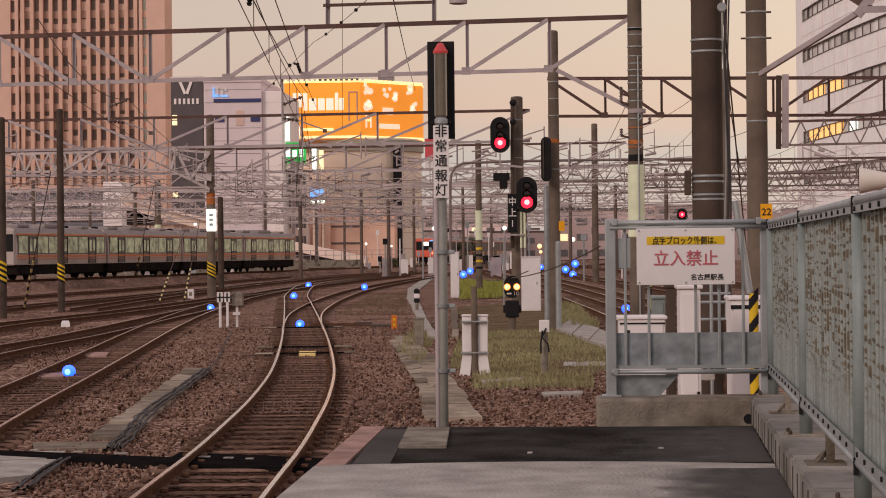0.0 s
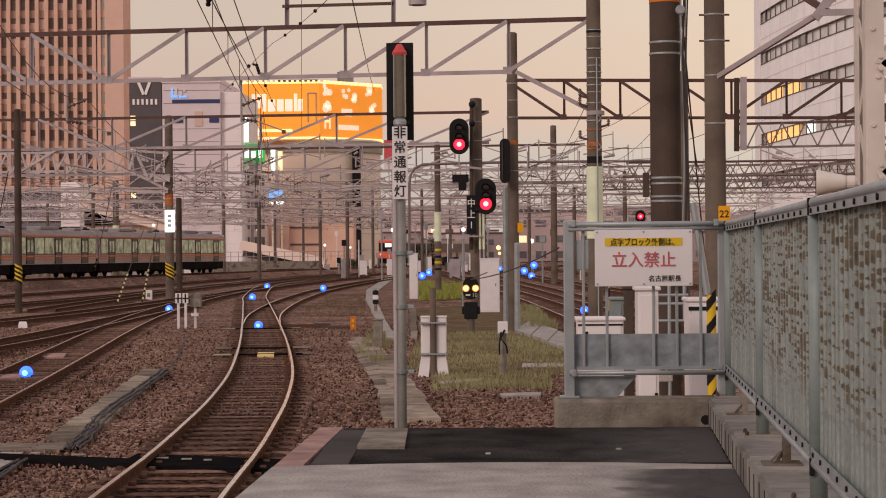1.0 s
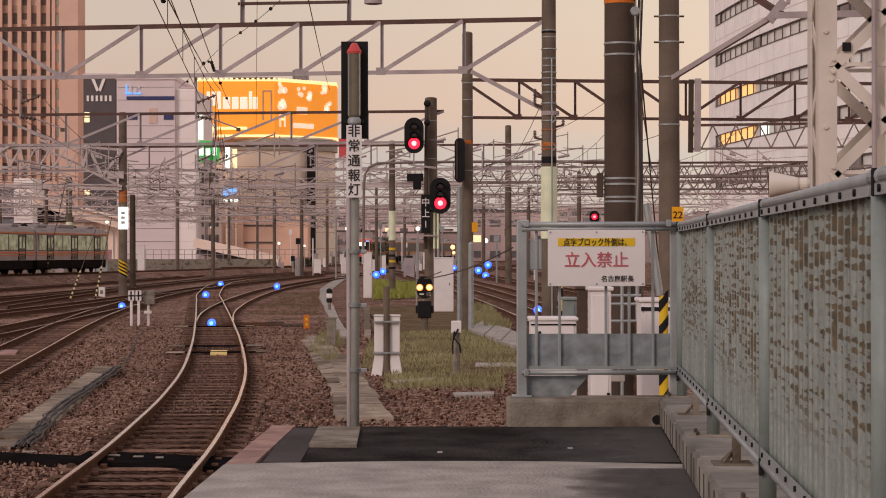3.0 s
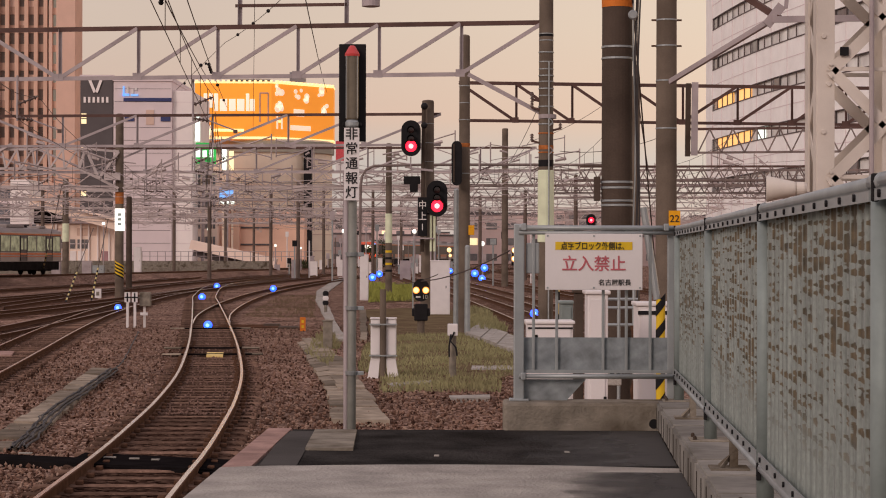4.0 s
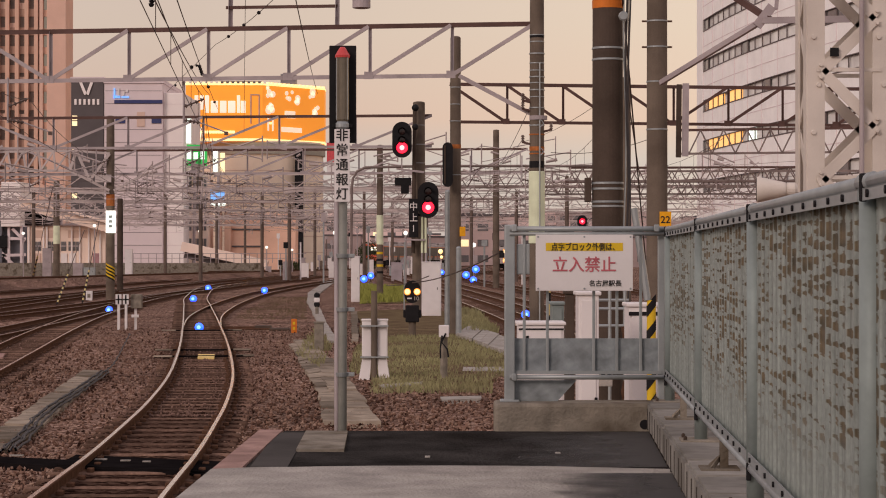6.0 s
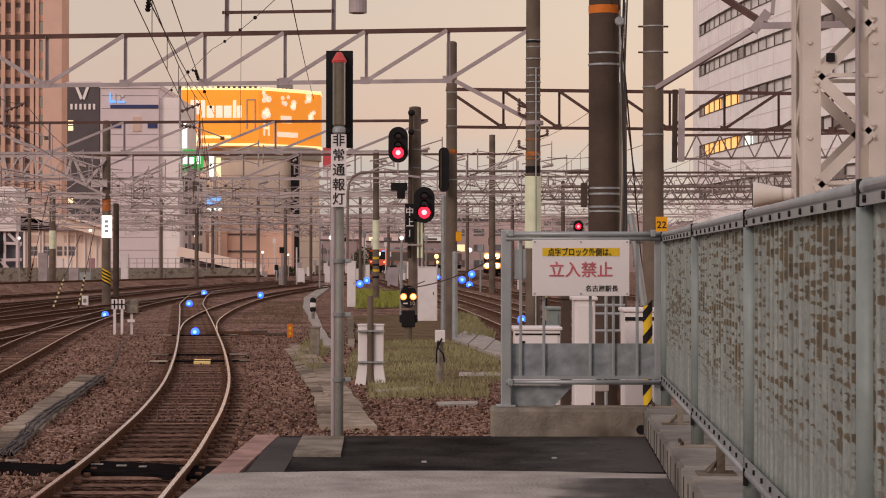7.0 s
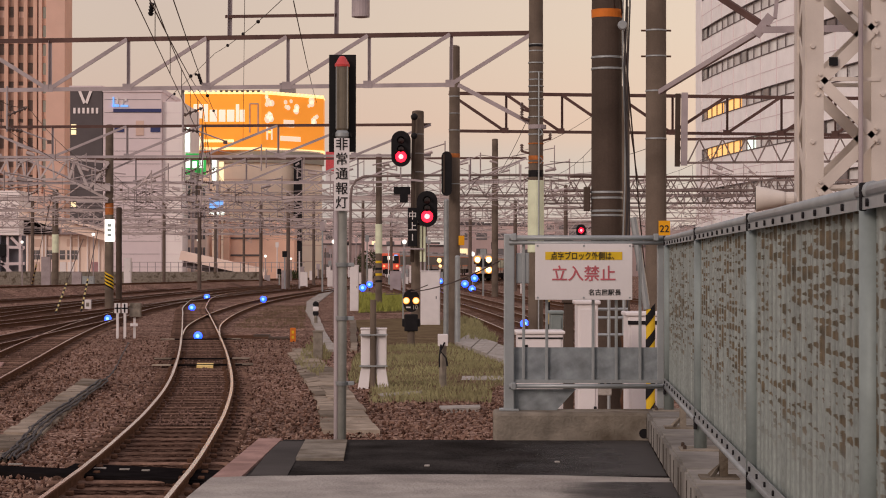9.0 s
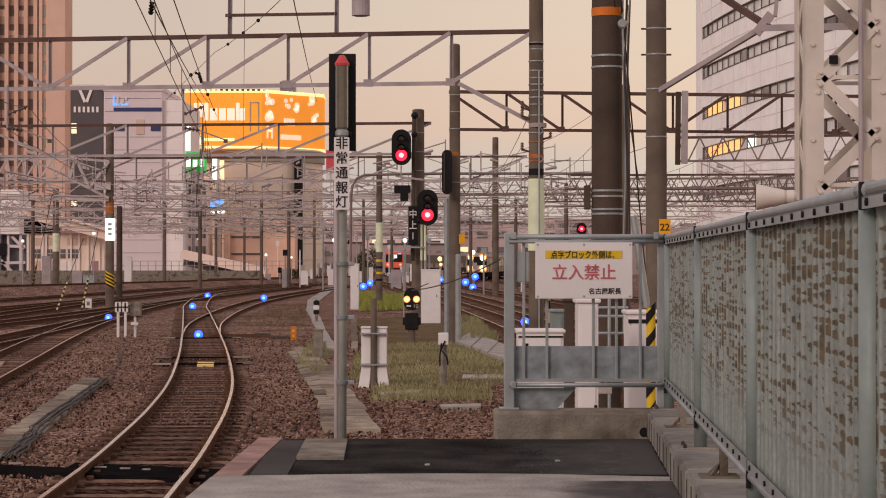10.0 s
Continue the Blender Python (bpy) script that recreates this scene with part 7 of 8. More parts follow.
part("tube_post", rod(bmesh.new(), (0, -0.14, 0), (0, -0.14, 158 * k), 5.5 * k, seg=14), M["pole"], rx, "brown steel tube")
for z in (40, 95):
    part("strap", slab_box(-24 * k, -0.20, z * k, 25 * k, -0.12, (z + 2.5) * k), M["galv"], rx)

D = 78.844
k = D / 3689.0
cabinet("signal_cabinet", "tall white signal cabinet on the grass", -0.453, D, 34 * k, 0.7, 96 * k)
D = 104.590
k = D / 3689.0
cabinet("slim_cabinet", "slim white lineside cabinet with a round lamp arm", -4.421, D, 15 * k, 0.5, 80 * k)
D = 38.210
k = D / 3689.0
pb = thing("post_box", "short tube post with a pale junction box and black cables", "junction box", at=(0.007, 38.210, -1.220))
part("post", rod(bmesh.new(), (0, 0, 0), (0, 0, 80 * k), 6.5 * k, seg=14), M["concrete_old"], pb)
part("box", slab_box(-9 * k, -0.12, 77 * k, 9 * k, 0.08, 98 * k, 0.012), M["white"], pb)
part("cable", swept([(3 * k, -0.13, 84 * k), (-4 * k, -0.16, 68 * k), (6 * k, -0.17, 56 * k), (8 * k, -0.16, 42 * k)], 0.018), M["black"], pb, "black cable")
part("cable", swept([(-3 * k, -0.13, 80 * k), (-6 * k, -0.16, 60 * k), (-6 * k, -0.15, 40 * k)], 0.016), M["black"], pb, "black cable")
D = 49.969
k = D / 3689.0
cabinet("grey_junction_box", "small grey concrete junction box beside the trough", -2.983 , D, 16 * k, 0.2, 50 * k, "concrete_old", False)
sm = thing("snake_marker", "slim post with black and white curved marks", "marker", at=(-4.866, 80.126, -1.220))
k = 80.126 / 3689.0
part("post", rod(bmesh.new(), (0, 0, 0), (0, 0, 40 * k), 3 * k, seg=10), M["concrete_old"], sm)
for i in range(3):
    part("ring", lathe(bmesh.new(), [(5.5 * k, -0.05), (3 * k, -0.07)], 12, axis="y", origin=(0, 0, (20 + 8 * i) * k)), M["black" if i % 2 == 0 else "white"], sm)
om = thing("orange_marker", "small orange distance marker beside the turnout", "marker", at=(-4.441, 61.931, -1.220))
k = 61.931 / 3689.0
part("plate", slab_box(-5 * k, -0.04, 0, 5 * k, 0.04, 25 * k, 0.012), M["orange"], om)
for z in (6, 15):
    part("mark", slab_box(-2 * k, -0.045, z * k, 2 * k, -0.041, (z + 5) * k), M["yellow"], om)

# pair of white cross-marked posts with a grey box
cp = thing("cross_posts", "pair of white posts with black cross plates and a grey box", "marker post", at=(-9.954, 64.547, -1.220))
k = 64.547 / 3689.0
for dx, h in ((-6, 62), (7, 62)):
    part("post", slab_box((dx - 2.2) * k, -0.04, 0, (dx + 2.2) * k, 0.04, (h - 16) * k, 0.008), M["white"], cp)
    pl = part("cross_plate", slab_box((dx - 5.2) * k, -0.06, (h - 17) * k, (dx + 5.2) * k, -0.03, (h + 1) * k, 0.008), M["white"], cp)
    part("cross_bar", slab_box((dx - 1.3) * k, -0.066, (h - 16) * k, (dx + 1.3) * k, -0.061, h * k), M["black"], pl)
    part("cross_bar", slab_box((dx - 4.8) * k, -0.068, (h - 9.5) * k, (dx + 6) * k, -0.0625, (h - 7) * k), M["black"], pl)
part("grey_box", slab_box(14 * k, 0.1, 38 * k, 33 * k, 0.4, 63 * k, 0.02), M["concrete_old"], cp)
part("box_post", slab_box(20 * k, 0.2, 0, 24 * k, 0.28, 40 * k), M["white"], cp)
part("arrow", slab_box(16 * k, 0.05, 22 * k, 29 * k, 0.09, 27 * k, 0.004), M["white"], cp)

# cabinets and boxes before the yard wall
for x, w, h, m in ((-45.062, 1.0, 3.2, "truss"), (-35.795, 0.8, 3.1, "white"), (-41.546, 1.1, 1.5, "truss"), (-40.243, 1.3, 1.0, "galv")):
    cabinet("lineside_cabinet", "weathered grey lineside cabinet before the yard wall" if m != "white" else "tall white lineside cabinet before the yard wall", x, 237.0, w, 0.7, h, m)

clutter = random.Random(31)
for i in range(30):
    y = clutter.uniform(190, 320)
    x = clutter.uniform(-0.085, 0.0) * y
    w, h, m = clutter.uniform(0.35, 1.1), clutter.uniform(0.7, 2.3), clutter.choice(("white", "truss", "galv", "white", "pole"))
    cabinet("lineside_cabinet", {"white": "small white lineside cabinet among the far tracks", "truss": "dusty grey lineside cabinet among the far tracks", "galv": "small galvanised cabinet among the far tracks", "pole": "brown weathered cabinet among the far tracks"}[m], x, y, w, 0.5, h, m, False)
for i in range(34):
    y = clutter.uniform(150, 330)
    x = clutter.uniform(-0.09, 0.06) * y
    h, m = clutter.uniform(1.5, 6.0), clutter.choice(("truss", "pole_far", "white", "galv"))
    t = thing("marker_post", "slim steel post with a small plate among the far tracks", "post", "slim far posts", at=(x, y, GROUND))
    part("post", rod(bmesh.new(), (0, 0, 0), (0, 0, h), 0.07, seg=6), M[m], t)
    part("plate", slab_box(-0.22, -0.10, h - clutter.uniform(0.4, 0.8), 0.22, -0.07, h, 0.01), M[clutter.choice(("white", "black", "galv", "truss"))], t)

# illuminated mast sign
li = thing("mast_sign", "small illuminated white sign strapped to the mast", "sign", at=(-17.333, 108.500, 2.862))
part("case", slab_box(-0.25, -0.06, -0.58, 0.25, 0.12, 0.58, 0.02), M["lamp_white"], li)
for z in (-0.3, -0.05, 0.2):
    part("bar", slab_box(-0.10, -0.066, z, 0.10, -0.061, z + 0.14), M["sleeve_text"], li)
part("strap", slab_box(-0.20, 0.10, -0.1, 0.20, 0.30, 0.0), M["galv"], li)


M["stay_pale"] = mat("faded_yellow_band", (0.62, 0.50, 0.22), 0.6, scale=9, vary=0.15)


def striped_stay(base, top, r):
    t = thing("striped_stay", "leaning stay rod with yellow and black stripes", "stay", "striped stays", at=base)
    v = Vector(top) - Vector(base)
    n = 14
    for i in range(n):
        part("stripe", rod(bmesh.new(), v * (i / n), v * ((i + 1) / n), r, seg=8), M["stay_pale" if i % 2 else "black"], t)
    part("wire", rod(bmesh.new(), v, v * 2.6, 0.02, seg=5), M["wire"], t)


striped_stay((-21.842, 86.772, -1.220), (-20.482, 83.000, 0.876), 0.042)
striped_stay((-18.191, 97.957, -1.220), (-18.214, 101.000, 0.166), 0.045)
striped_stay((-17.730, 102.300, -1.220), (-17.695, 104.000, 0.357), 0.045)
striped_stay((-34.637, 175.172, -1.220), (-29.227, 150.000, 1.070), 0.06)

# equipment behind the end fence
hz = thing("hazard_post", "post with slanted yellow and black stripes behind the end fence", "post", at=(1.695, 17.000, -0.129))
k = 17 / 3689.0
hz.location.z = GROUND
zt_ = 0.695 - GROUND
part("post", rod(bmesh.new(), (0, 0, 0), (0, 0, zt_), 8 * k, seg=16), M["yellow"], hz)
for i in range(9):
    bm = bmesh.new()
    rr = 8 * k + 0.003
    lo_, hi_ = [], []
    for j in range(17):
        u = 2 * math.pi * j / 16
        z = zt_ - 0.09 - i * 0.2 + 0.05 * math.cos(u)
        lo_.append(bm.verts.new((rr * math.cos(u), rr * math.sin(u), z)))
        hi_.append(bm.verts.new((rr * math.cos(u), rr * math.sin(u), z + 0.09)))
    for j in range(16):
        bm.faces.new((lo_[j], lo_[j + 1], hi_[j + 1], hi_[j]))
    part("stripe", bm, M["black"], hz)
part("cable_guard", rod(bmesh.new(), (-0.03, 0, zt_), (-0.14, 0, zt_ + 0.75), 0.03, seg=8), M["galv"], hz)
wc = cabinet("white_cabinet", "white steel cabinet with a dark top gap", 1.818, 19.0, 58 * 19 / 3689, 0.5, 0.597 - GROUND)
part("top_gap", slab_box(-0.152, -0.268, 0.52 - GROUND, 0.152, -0.255, 0.555 - GROUND), M["black"], wc, "dark gap under the lid")
cabinet("tall_cabinet", "tall pale cabinet with a door ajar", 1.240, 18.0, 36 * 18 / 3689, 0.4, 0.718 - GROUND)
lb = cabinet("low_box", "low white equipment box with a lid", 1.020, 22.0, 80 * 22 / 3689, 0.5, 0.334 - GROUND)
part("top_gap", slab_box(-0.235, -0.268, 0.285 - GROUND, 0.235, -0.255, 0.302 - GROUND), M["black"], lb, "dark gap under the lid")
part("latch", slab_box(-0.16, -0.272, 0.19 - GROUND, -0.13, -0.255, 0.225 - GROUND, 0.004), M["black"], lb, "small dark latch")
cabinet("glass_case", "pale grey case with a dark lid strap", 1.308, 24.0, 22 * 24 / 3689, 0.4, 0.497 - GROUND, "grey_paint")
cabinet("dark_panel", "dark grey equipment panel behind the boxes", 1.409, 23.3, 16 * 23 / 3689, 0.2, 0.632 - GROUND, "pole_dark", False)
rk = thing("pipe_rack", "grey pipe rack with brown cables behind the fence", "rack", at=(1.754, 22.0, GROUND))
for dx in (-0.16, 0.0, 0.16):
    part("upright", rod(bmesh.new(), (dx, 0, 0), (dx, 0, 0.740 - GROUND), 0.018, seg=8), M["galv"], rk)
for yy in (545, 560, 590):
    part("bar", rod(bmesh.new(), (-0.2, 0, 0.591 - GROUND - (yy - 545) * 0.006), (0.2, 0, 0.591 - GROUND - (yy - 545) * 0.006), 0.016, seg=8), M["galv"], rk)
part("cable", swept([(0.17, -0.05, 0), (0.2, -0.05, 0.5), (0.13, -0.06, 0.85), (0.22, -0.04, 1.2), (0.2, -0.04, 1.7)], 0.022), M["rust"], rk, "brown cable")
part("cable", swept([(0.25, -0.05, 0), (0.18, -0.07, 0.6), (0.24, -0.05, 1.0)], 0.02), M["black"], rk, "black cable")
bp_ = thing("leaning_pipe", "rusty brown pipe leaning behind the fence", "pipe", at=(1.62, 20.0, GROUND))
part("pipe", rod(bmesh.new(), (0.20, 0, 0), (0.13, 0, 1.55), 0.035, seg=10), M["rust"], bp_)
part("cap", rod(bmesh.new(), (0.13, 0, 1.55), (0.127, 0, 1.60), 0.042, seg=10), M["rust"], bp_)
eb = thing("terminal_block", "pale terminal block with rows of dark sockets behind the fence", "terminal block", at=(1.62, 21.2, GROUND))
part("block", slab_box(-0.17, 0, 0.95, 0.10, 0.12, 1.42, 0.01), M["concrete"], eb)
for i in range(4):
    for z in (1.08, 1.30):
        part("socket", lathe(bmesh.new(), [(0.024, -0.015), (0.024, 0.01)], 10, axis="y", origin=(-0.13 + i * 0.066, 0, z)), M["black"], eb)
cs = thing("candy_pole", "slim pole with yellow and black bands", "pole", at=(1.318, 26.0, GROUND))
for i in range(14):
    part("band", rod(bmesh.new(), (0, 0, i * 0.14), (0, 0, (i + 1) * 0.14), 0.022, seg=8), M["stay_pale" if i % 2 else "black"], cs)


# ---- cable troughs, crossing and plates in the ballast ----
def quad_run(name, left, right, n, label, material="slab", h=0.06, group=""):
    """A run of cover slabs between two lines on the ground, one piece after another."""
    t = thing(name, label, "cable trough", kind="structure")
    def on(line, s):
        s *= len(line) - 1
        i = min(int(s), len(line) - 2)
        return lerp(line[i], line[i + 1], s - i)
    for i in range(n):
        a, b = i / n + 0.003, (i + 1) / n - 0.003
        j = lambda q: (q[0] + random.uniform(-0.03, 0.03), q[1] + random.uniform(-0.02, 0.02))
        bm = prism(bmesh.new(), [j(on(left, a)), j(on(right, a)), j(on(right, b)), j(on(left, b))], GROUND - 0.05, GROUND + h + random.uniform(-0.012, 0.012))
        part("cover_slab", bm, M[material], t)
    return t


quad_run("cable_trough", [(-5.584, 25.202, -1.220), (-7.037, 40.920, -1.220)], [(-5.027, 25.019, -1.220), (-6.572, 40.472, -1.220)], 14, "run of grey concrete trough covers in the ballast")
quad_run("cable_trough", [(-1.299, 27.833, -1.220), (-2.014, 35.986, -1.220), (-2.748, 43.499, -1.220), (-4.015, 55.743, -1.220)], [(-0.837, 27.799, -1.220), (-1.533, 35.934, -1.220), (-2.212, 43.424, -1.220), (-3.631, 55.670, -1.220)], 18, "run of grey concrete trough covers past the lamp post")
quad_run("cable_trough", [(-3.915, 52.940, -1.220), (-2.783, 41.373, -1.220), (-2.073, 34.518, -1.220), (-1.618, 28.135, -1.220)], [(-3.735, 54.967, -1.220), (-2.586, 42.385, -1.220), (-1.828, 34.493, -1.220), (-1.327, 28.114, -1.220)], 16, "second run of worn trough covers")
quad_run("cable_trough", [(-11.406, 211.206, -1.220), (-8.457, 130.199, -1.220), (-6.668, 101.717, -1.220), (-4.079, 68.325, -1.220), (-3.010, 54.831, -1.220)], [(-10.175, 200.512, -1.220), (-7.454, 124.089, -1.220), (-6.158, 101.521, -1.220), (-3.796, 68.256, -1.220), (-2.769, 54.786, -1.220)], 22, "pale winding concrete trough", "concrete")
quad_run("cable_trough", [(-2.409, 54.718, -1.220), (-3.793, 85.432, -1.220)], [(-2.230, 54.684, -1.220), (-3.558, 85.357, -1.220)], 6, "narrow trough covers in the grass")
quad_run("cable_trough", [(0.353, 57.944, -1.220), (1.469, 46.486, -1.220)], [(0.853, 66.058, -1.220), (1.830, 53.233, -1.220)], 6, "pale kerb beside the station tracks", "concrete", 0.14)
quad_run("cable_trough", [(0.381, 40.564, -1.220), (1.221, 40.456, -1.220)], [(0.396, 41.983, -1.220), (1.264, 41.866, -1.220)], 2, "pale slab lying in the grass", "concrete")
quad_run("foot_crossing", [(-6.520, 23.238, -1.220), (-5.721, 20.384, -1.220)], [(-5.408, 23.439, -1.220), (-5.189, 20.974, -1.220)], 3, "pale concrete foot crossing slabs", "concrete")
quad_run("foot_crossing", [(-6.112, 24.716, -1.220), (-5.902, 23.864, -1.220)], [(-5.141, 24.805, -1.220), (-5.031, 23.952, -1.220)], 1, "flat concrete slab by the trough", "slab")
quad_run("cable_trough", [(-1.089, 35.433, -1.220), (-0.379, 36.431, -1.220)], [(-1.112, 36.198, -1.220), (-0.385, 37.074, -1.220)], 1, "flat slab fragment in the ballast", "concrete")
quad_run("cable_trough", [(-0.034, 32.207, -1.220), (0.581, 32.524, -1.220)], [(-0.034, 32.965, -1.220), (0.593, 33.165, -1.220)], 1, "flat slab fragment in the ballast", "concrete")

tn = thing("cross_duct", "black cable duct laid across the track with pale marks", "duct", kind="structure")
da0, da1 = Vector((-6.498, 23.628, -1.220)), Vector((-2.312, 21.826, -1.220))
da2, da3 = Vector((-2.221, 20.952, -1.220)), Vector((-6.336, 23.038, -1.220))
part("duct", prism(bmesh.new(), [tuple(q[:2]) for q in (da0, da1, da2, da3)], GROUND - 0.05, GROUND + 0.07), M["pit"], tn)
# flat black slab for the unlit inside of the pit
part("pit", prism(bmesh.new(), [(-4.05, 21.9), (-4.05, 23.0), (-2.28, 22.2), (-2.28, 21.1)], GROUND - 0.05, GROUND + 0.085), M["pit"], tn, "black slab painted for the dark inside of a cable pit between the rails")
for x0_, x1_ in (((0.42), (0.455)), ((0.66), (0.69)), ((0.73), (0.755)), ((0.79), (0.81)), ((0.30), (0.325)), ((0.17), (0.19))):
    a, b = lerp(da0, da1, x0_), lerp(da0, da1, x1_)
    part("mark", slab_box(a.x, a.y - 0.10, GROUND + 0.088, b.x, a.y - 0.04, GROUND + 0.100), M["concrete"], tn)


def cable_run(label, line, r, n, spread):
    t = thing("cable_bundle", label, "cable", kind="")
    for j in range(n):
        pts = []
        for q in smooth_path([(x, y) for x, y, _ in line], 0.4):
            pts.append(Vector((q.x + spread * (j - n / 2) + 0.05 * noise.noise(Vector((q.y * 1.5, j * 3.1, 0))), q.y, GROUND + 0.06 + 0.03 * j % 0.05)))
        part("cable", swept(pts, r, 6), M["cable"], t)


cable_run("loose grey cables lying beside the trough", [(-4.880, 23.542, -1.220), (-5.208, 26.360, -1.220), (-5.583, 29.418, -1.220), (-6.028, 34.918, -1.220), (-6.466, 39.890, -1.220)], 0.015, 5, 0.05)
cable_run("loose grey cables lying in the ballast", [(-4.934, 19.502, -1.220), (-5.107, 21.235, -1.220), (-5.163, 22.427, -1.220)], 0.015, 4, 0.05)
cable_run("thin cable trailing over the ballast", [(-6.466, 39.890, -1.220), (-6.938, 44.084, -1.220), (-8.022, 52.363, -1.220), (-9.003, 59.857, -1.220)], 0.014, 1, 0.0)


def plate_thing(name, label, quad, material, h=0.05):
    bm = prism(bmesh.new(), [tuple(Vector(q)[:2]) for q in quad], GROUND, GROUND + h)
    return tagged(part(name, bm, M[material]), label, "plate", "plates between the rails")


plate_thing("track_plate", "yellowish plate between the rails", ((-5.310, 45.019, -1.220), (-4.947, 44.967, -1.220), (-5.099, 46.466, -1.220), (-5.474, 46.523, -1.220)), "pale_yellow", 0.095)
plate_thing("track_plate", "pale pink plate between the rails", ((-10.042, 45.221, -1.220), (-9.553, 45.152, -1.220), (-9.863, 46.927, -1.220), (-10.372, 47.003, -1.220)), "edge", 0.09)
plate_thing("track_plate", "pale pink plate between the rails", ((-9.136, 37.234, -1.220), (-8.728, 37.516, -1.220), (-8.990, 38.739, -1.220), (-9.409, 38.612, -1.220)), "edge", 0.09)
plate_thing("marker_stone", "small white marker stone in the ballast", ((-15.355, 65.752, -1.220), (-15.048, 65.684, -1.220), (-15.838, 68.968, -1.220), (-16.080, 69.025, -1.220)), "white", 0.12)
for a, b in (((-6.711, 48.572, -1.220), (-4.513, 48.778, -1.220)), ((-6.312, 45.405, -1.220), (-4.166, 45.824, -1.220)), ((-8.295, 61.421, -1.220), (-5.982, 61.815, -1.220))):
    sbar = thing("stretcher_bar", "dark stretcher bar laid across the track", "bar", "stretcher bars", at=(0, 0, 0))
    part("bar", beam(bmesh.new(), Vector(a) + Vector((0, 0, 0.09)), Vector(b) + Vector((0, 0, 0.09)), 0.07, 0.04), M["pit"], sbar)
    for q, s in ((a, 1), (b, -1)):
        part("end_plate", beam(bmesh.new(), Vector(q) + Vector((0, 0, 0.10)), Vector(q) + Vector((s * 0.4, 0, 0.10)), 0.16, 0.03), M["slab"], sbar, "pale dusty end")
tie = thing("turnout_rods", "dark rods and cranks of the point machine beside the turnout", "point machine", at=(-6.235, 65.176, -1.220))
k = 65.176 / 3689.0
part("machine", slab_box(20 * k, -0.3, 0, 48 * k, 0.2, 7 * k, 0.02), M["pole_dark"], tie, "dark cast point machine")
part("rod", rod(bmesh.new(), (-60 * k, 0, 3 * k), (25 * k, 0, 3.5 * k), 0.035, seg=8), M["rust"], tie)
part("rod", rod(bmesh.new(), (-60 * k, -1.2, 3 * k), (70 * k, -1.3, 3.0 * k), 0.03, seg=8), M["rust"], tie)
part("crank", slab_box(52 * k, -1.6, 0, 86 * k, -1.1, 5 * k, 0.03), M["pole_dark"], tie)
for q in ((-18.267, 107.445, -1.220), (-81.523, 344.956, -1.220), (-34.916, 185.645, -1.220)):
    mb = thing("marker_box", "small white lineside marker box", "marker", "white marker boxes", at=q)
    part("box", slab_box(-0.16, -0.1, 0, 0.16, 0.1, 0.5, 0.02), M["white"], mb)
    part("face", slab_box(-0.08, -0.104, 0.15, 0.08, -0.101, 0.35), M["concrete_old"], mb)


# ---- blue track lamps ----
def blue_lamp(at, r, turning):
    t = thing("blue_lamp", "small glowing blue guard lamp on a short stem in the track", "lamp", "blue track lamps", at=(at[0], at[1], GROUND))
    part("stem", rod(bmesh.new(), (0, 0, 0), (0, 0, at[2] - GROUND - r * 0.8), 0.03, seg=8), M["black"], t)
    bm = bmesh.new()
    bmesh.ops.create_uvsphere(bm, u_segments=22, v_segments=14, radius=r, matrix=Matrix.Rotation(math.pi / 2, 4, "X"))
    for f in bm.faces:
        c = f.calc_center_median() / r
        lit = (c.y < -0.1) if turning else True
        # blue halo and pale core are painted on the oversized globe
        f.material_index = (2 if c.y < -0.88 else 1) if lit else 0
    g = part("globe", bm, [M["lamp_dark"], M["lamp_blue"], M["lamp_blue_core"]], t, "glowing blue globe with halo and bright core painted on")
    g.location = (0, 0, at[2] - GROUND)
    g.matrix_basis = Matrix.Translation((0, 0, at[2] - GROUND))
    return g


STEADY = [((-8.843, 38.477, -1.100), 0.125), ((-12.483, 103.938, -1.050), 0.17), ((-6.885, 180.000, -0.862), 0.30), ((-6.470, 185.000, -0.620), 0.28), ((2.050, 190.000, -0.593), 0.32), ((3.082, 200.000, -0.147), 0.34), ((2.641, 185.000, -1.006), 0.30), ((2.955, 75.000, -1.03), 0.16), ((-0.156, 190.000, -0.366), 0.22)]
BLINK = [((-13.174, 82.114, -1.050), 0.14), ((-15.335, 135.789, -1.000), 0.19), ((-10.900, 126.869, -1.000), 0.19), ((-7.380, 62.951, -1.080), 0.13)]
for q, r in STEADY:
    blue_lamp(q, r, False)
GLOBES = [blue_lamp(q, r, True) for q, r in BLINK]

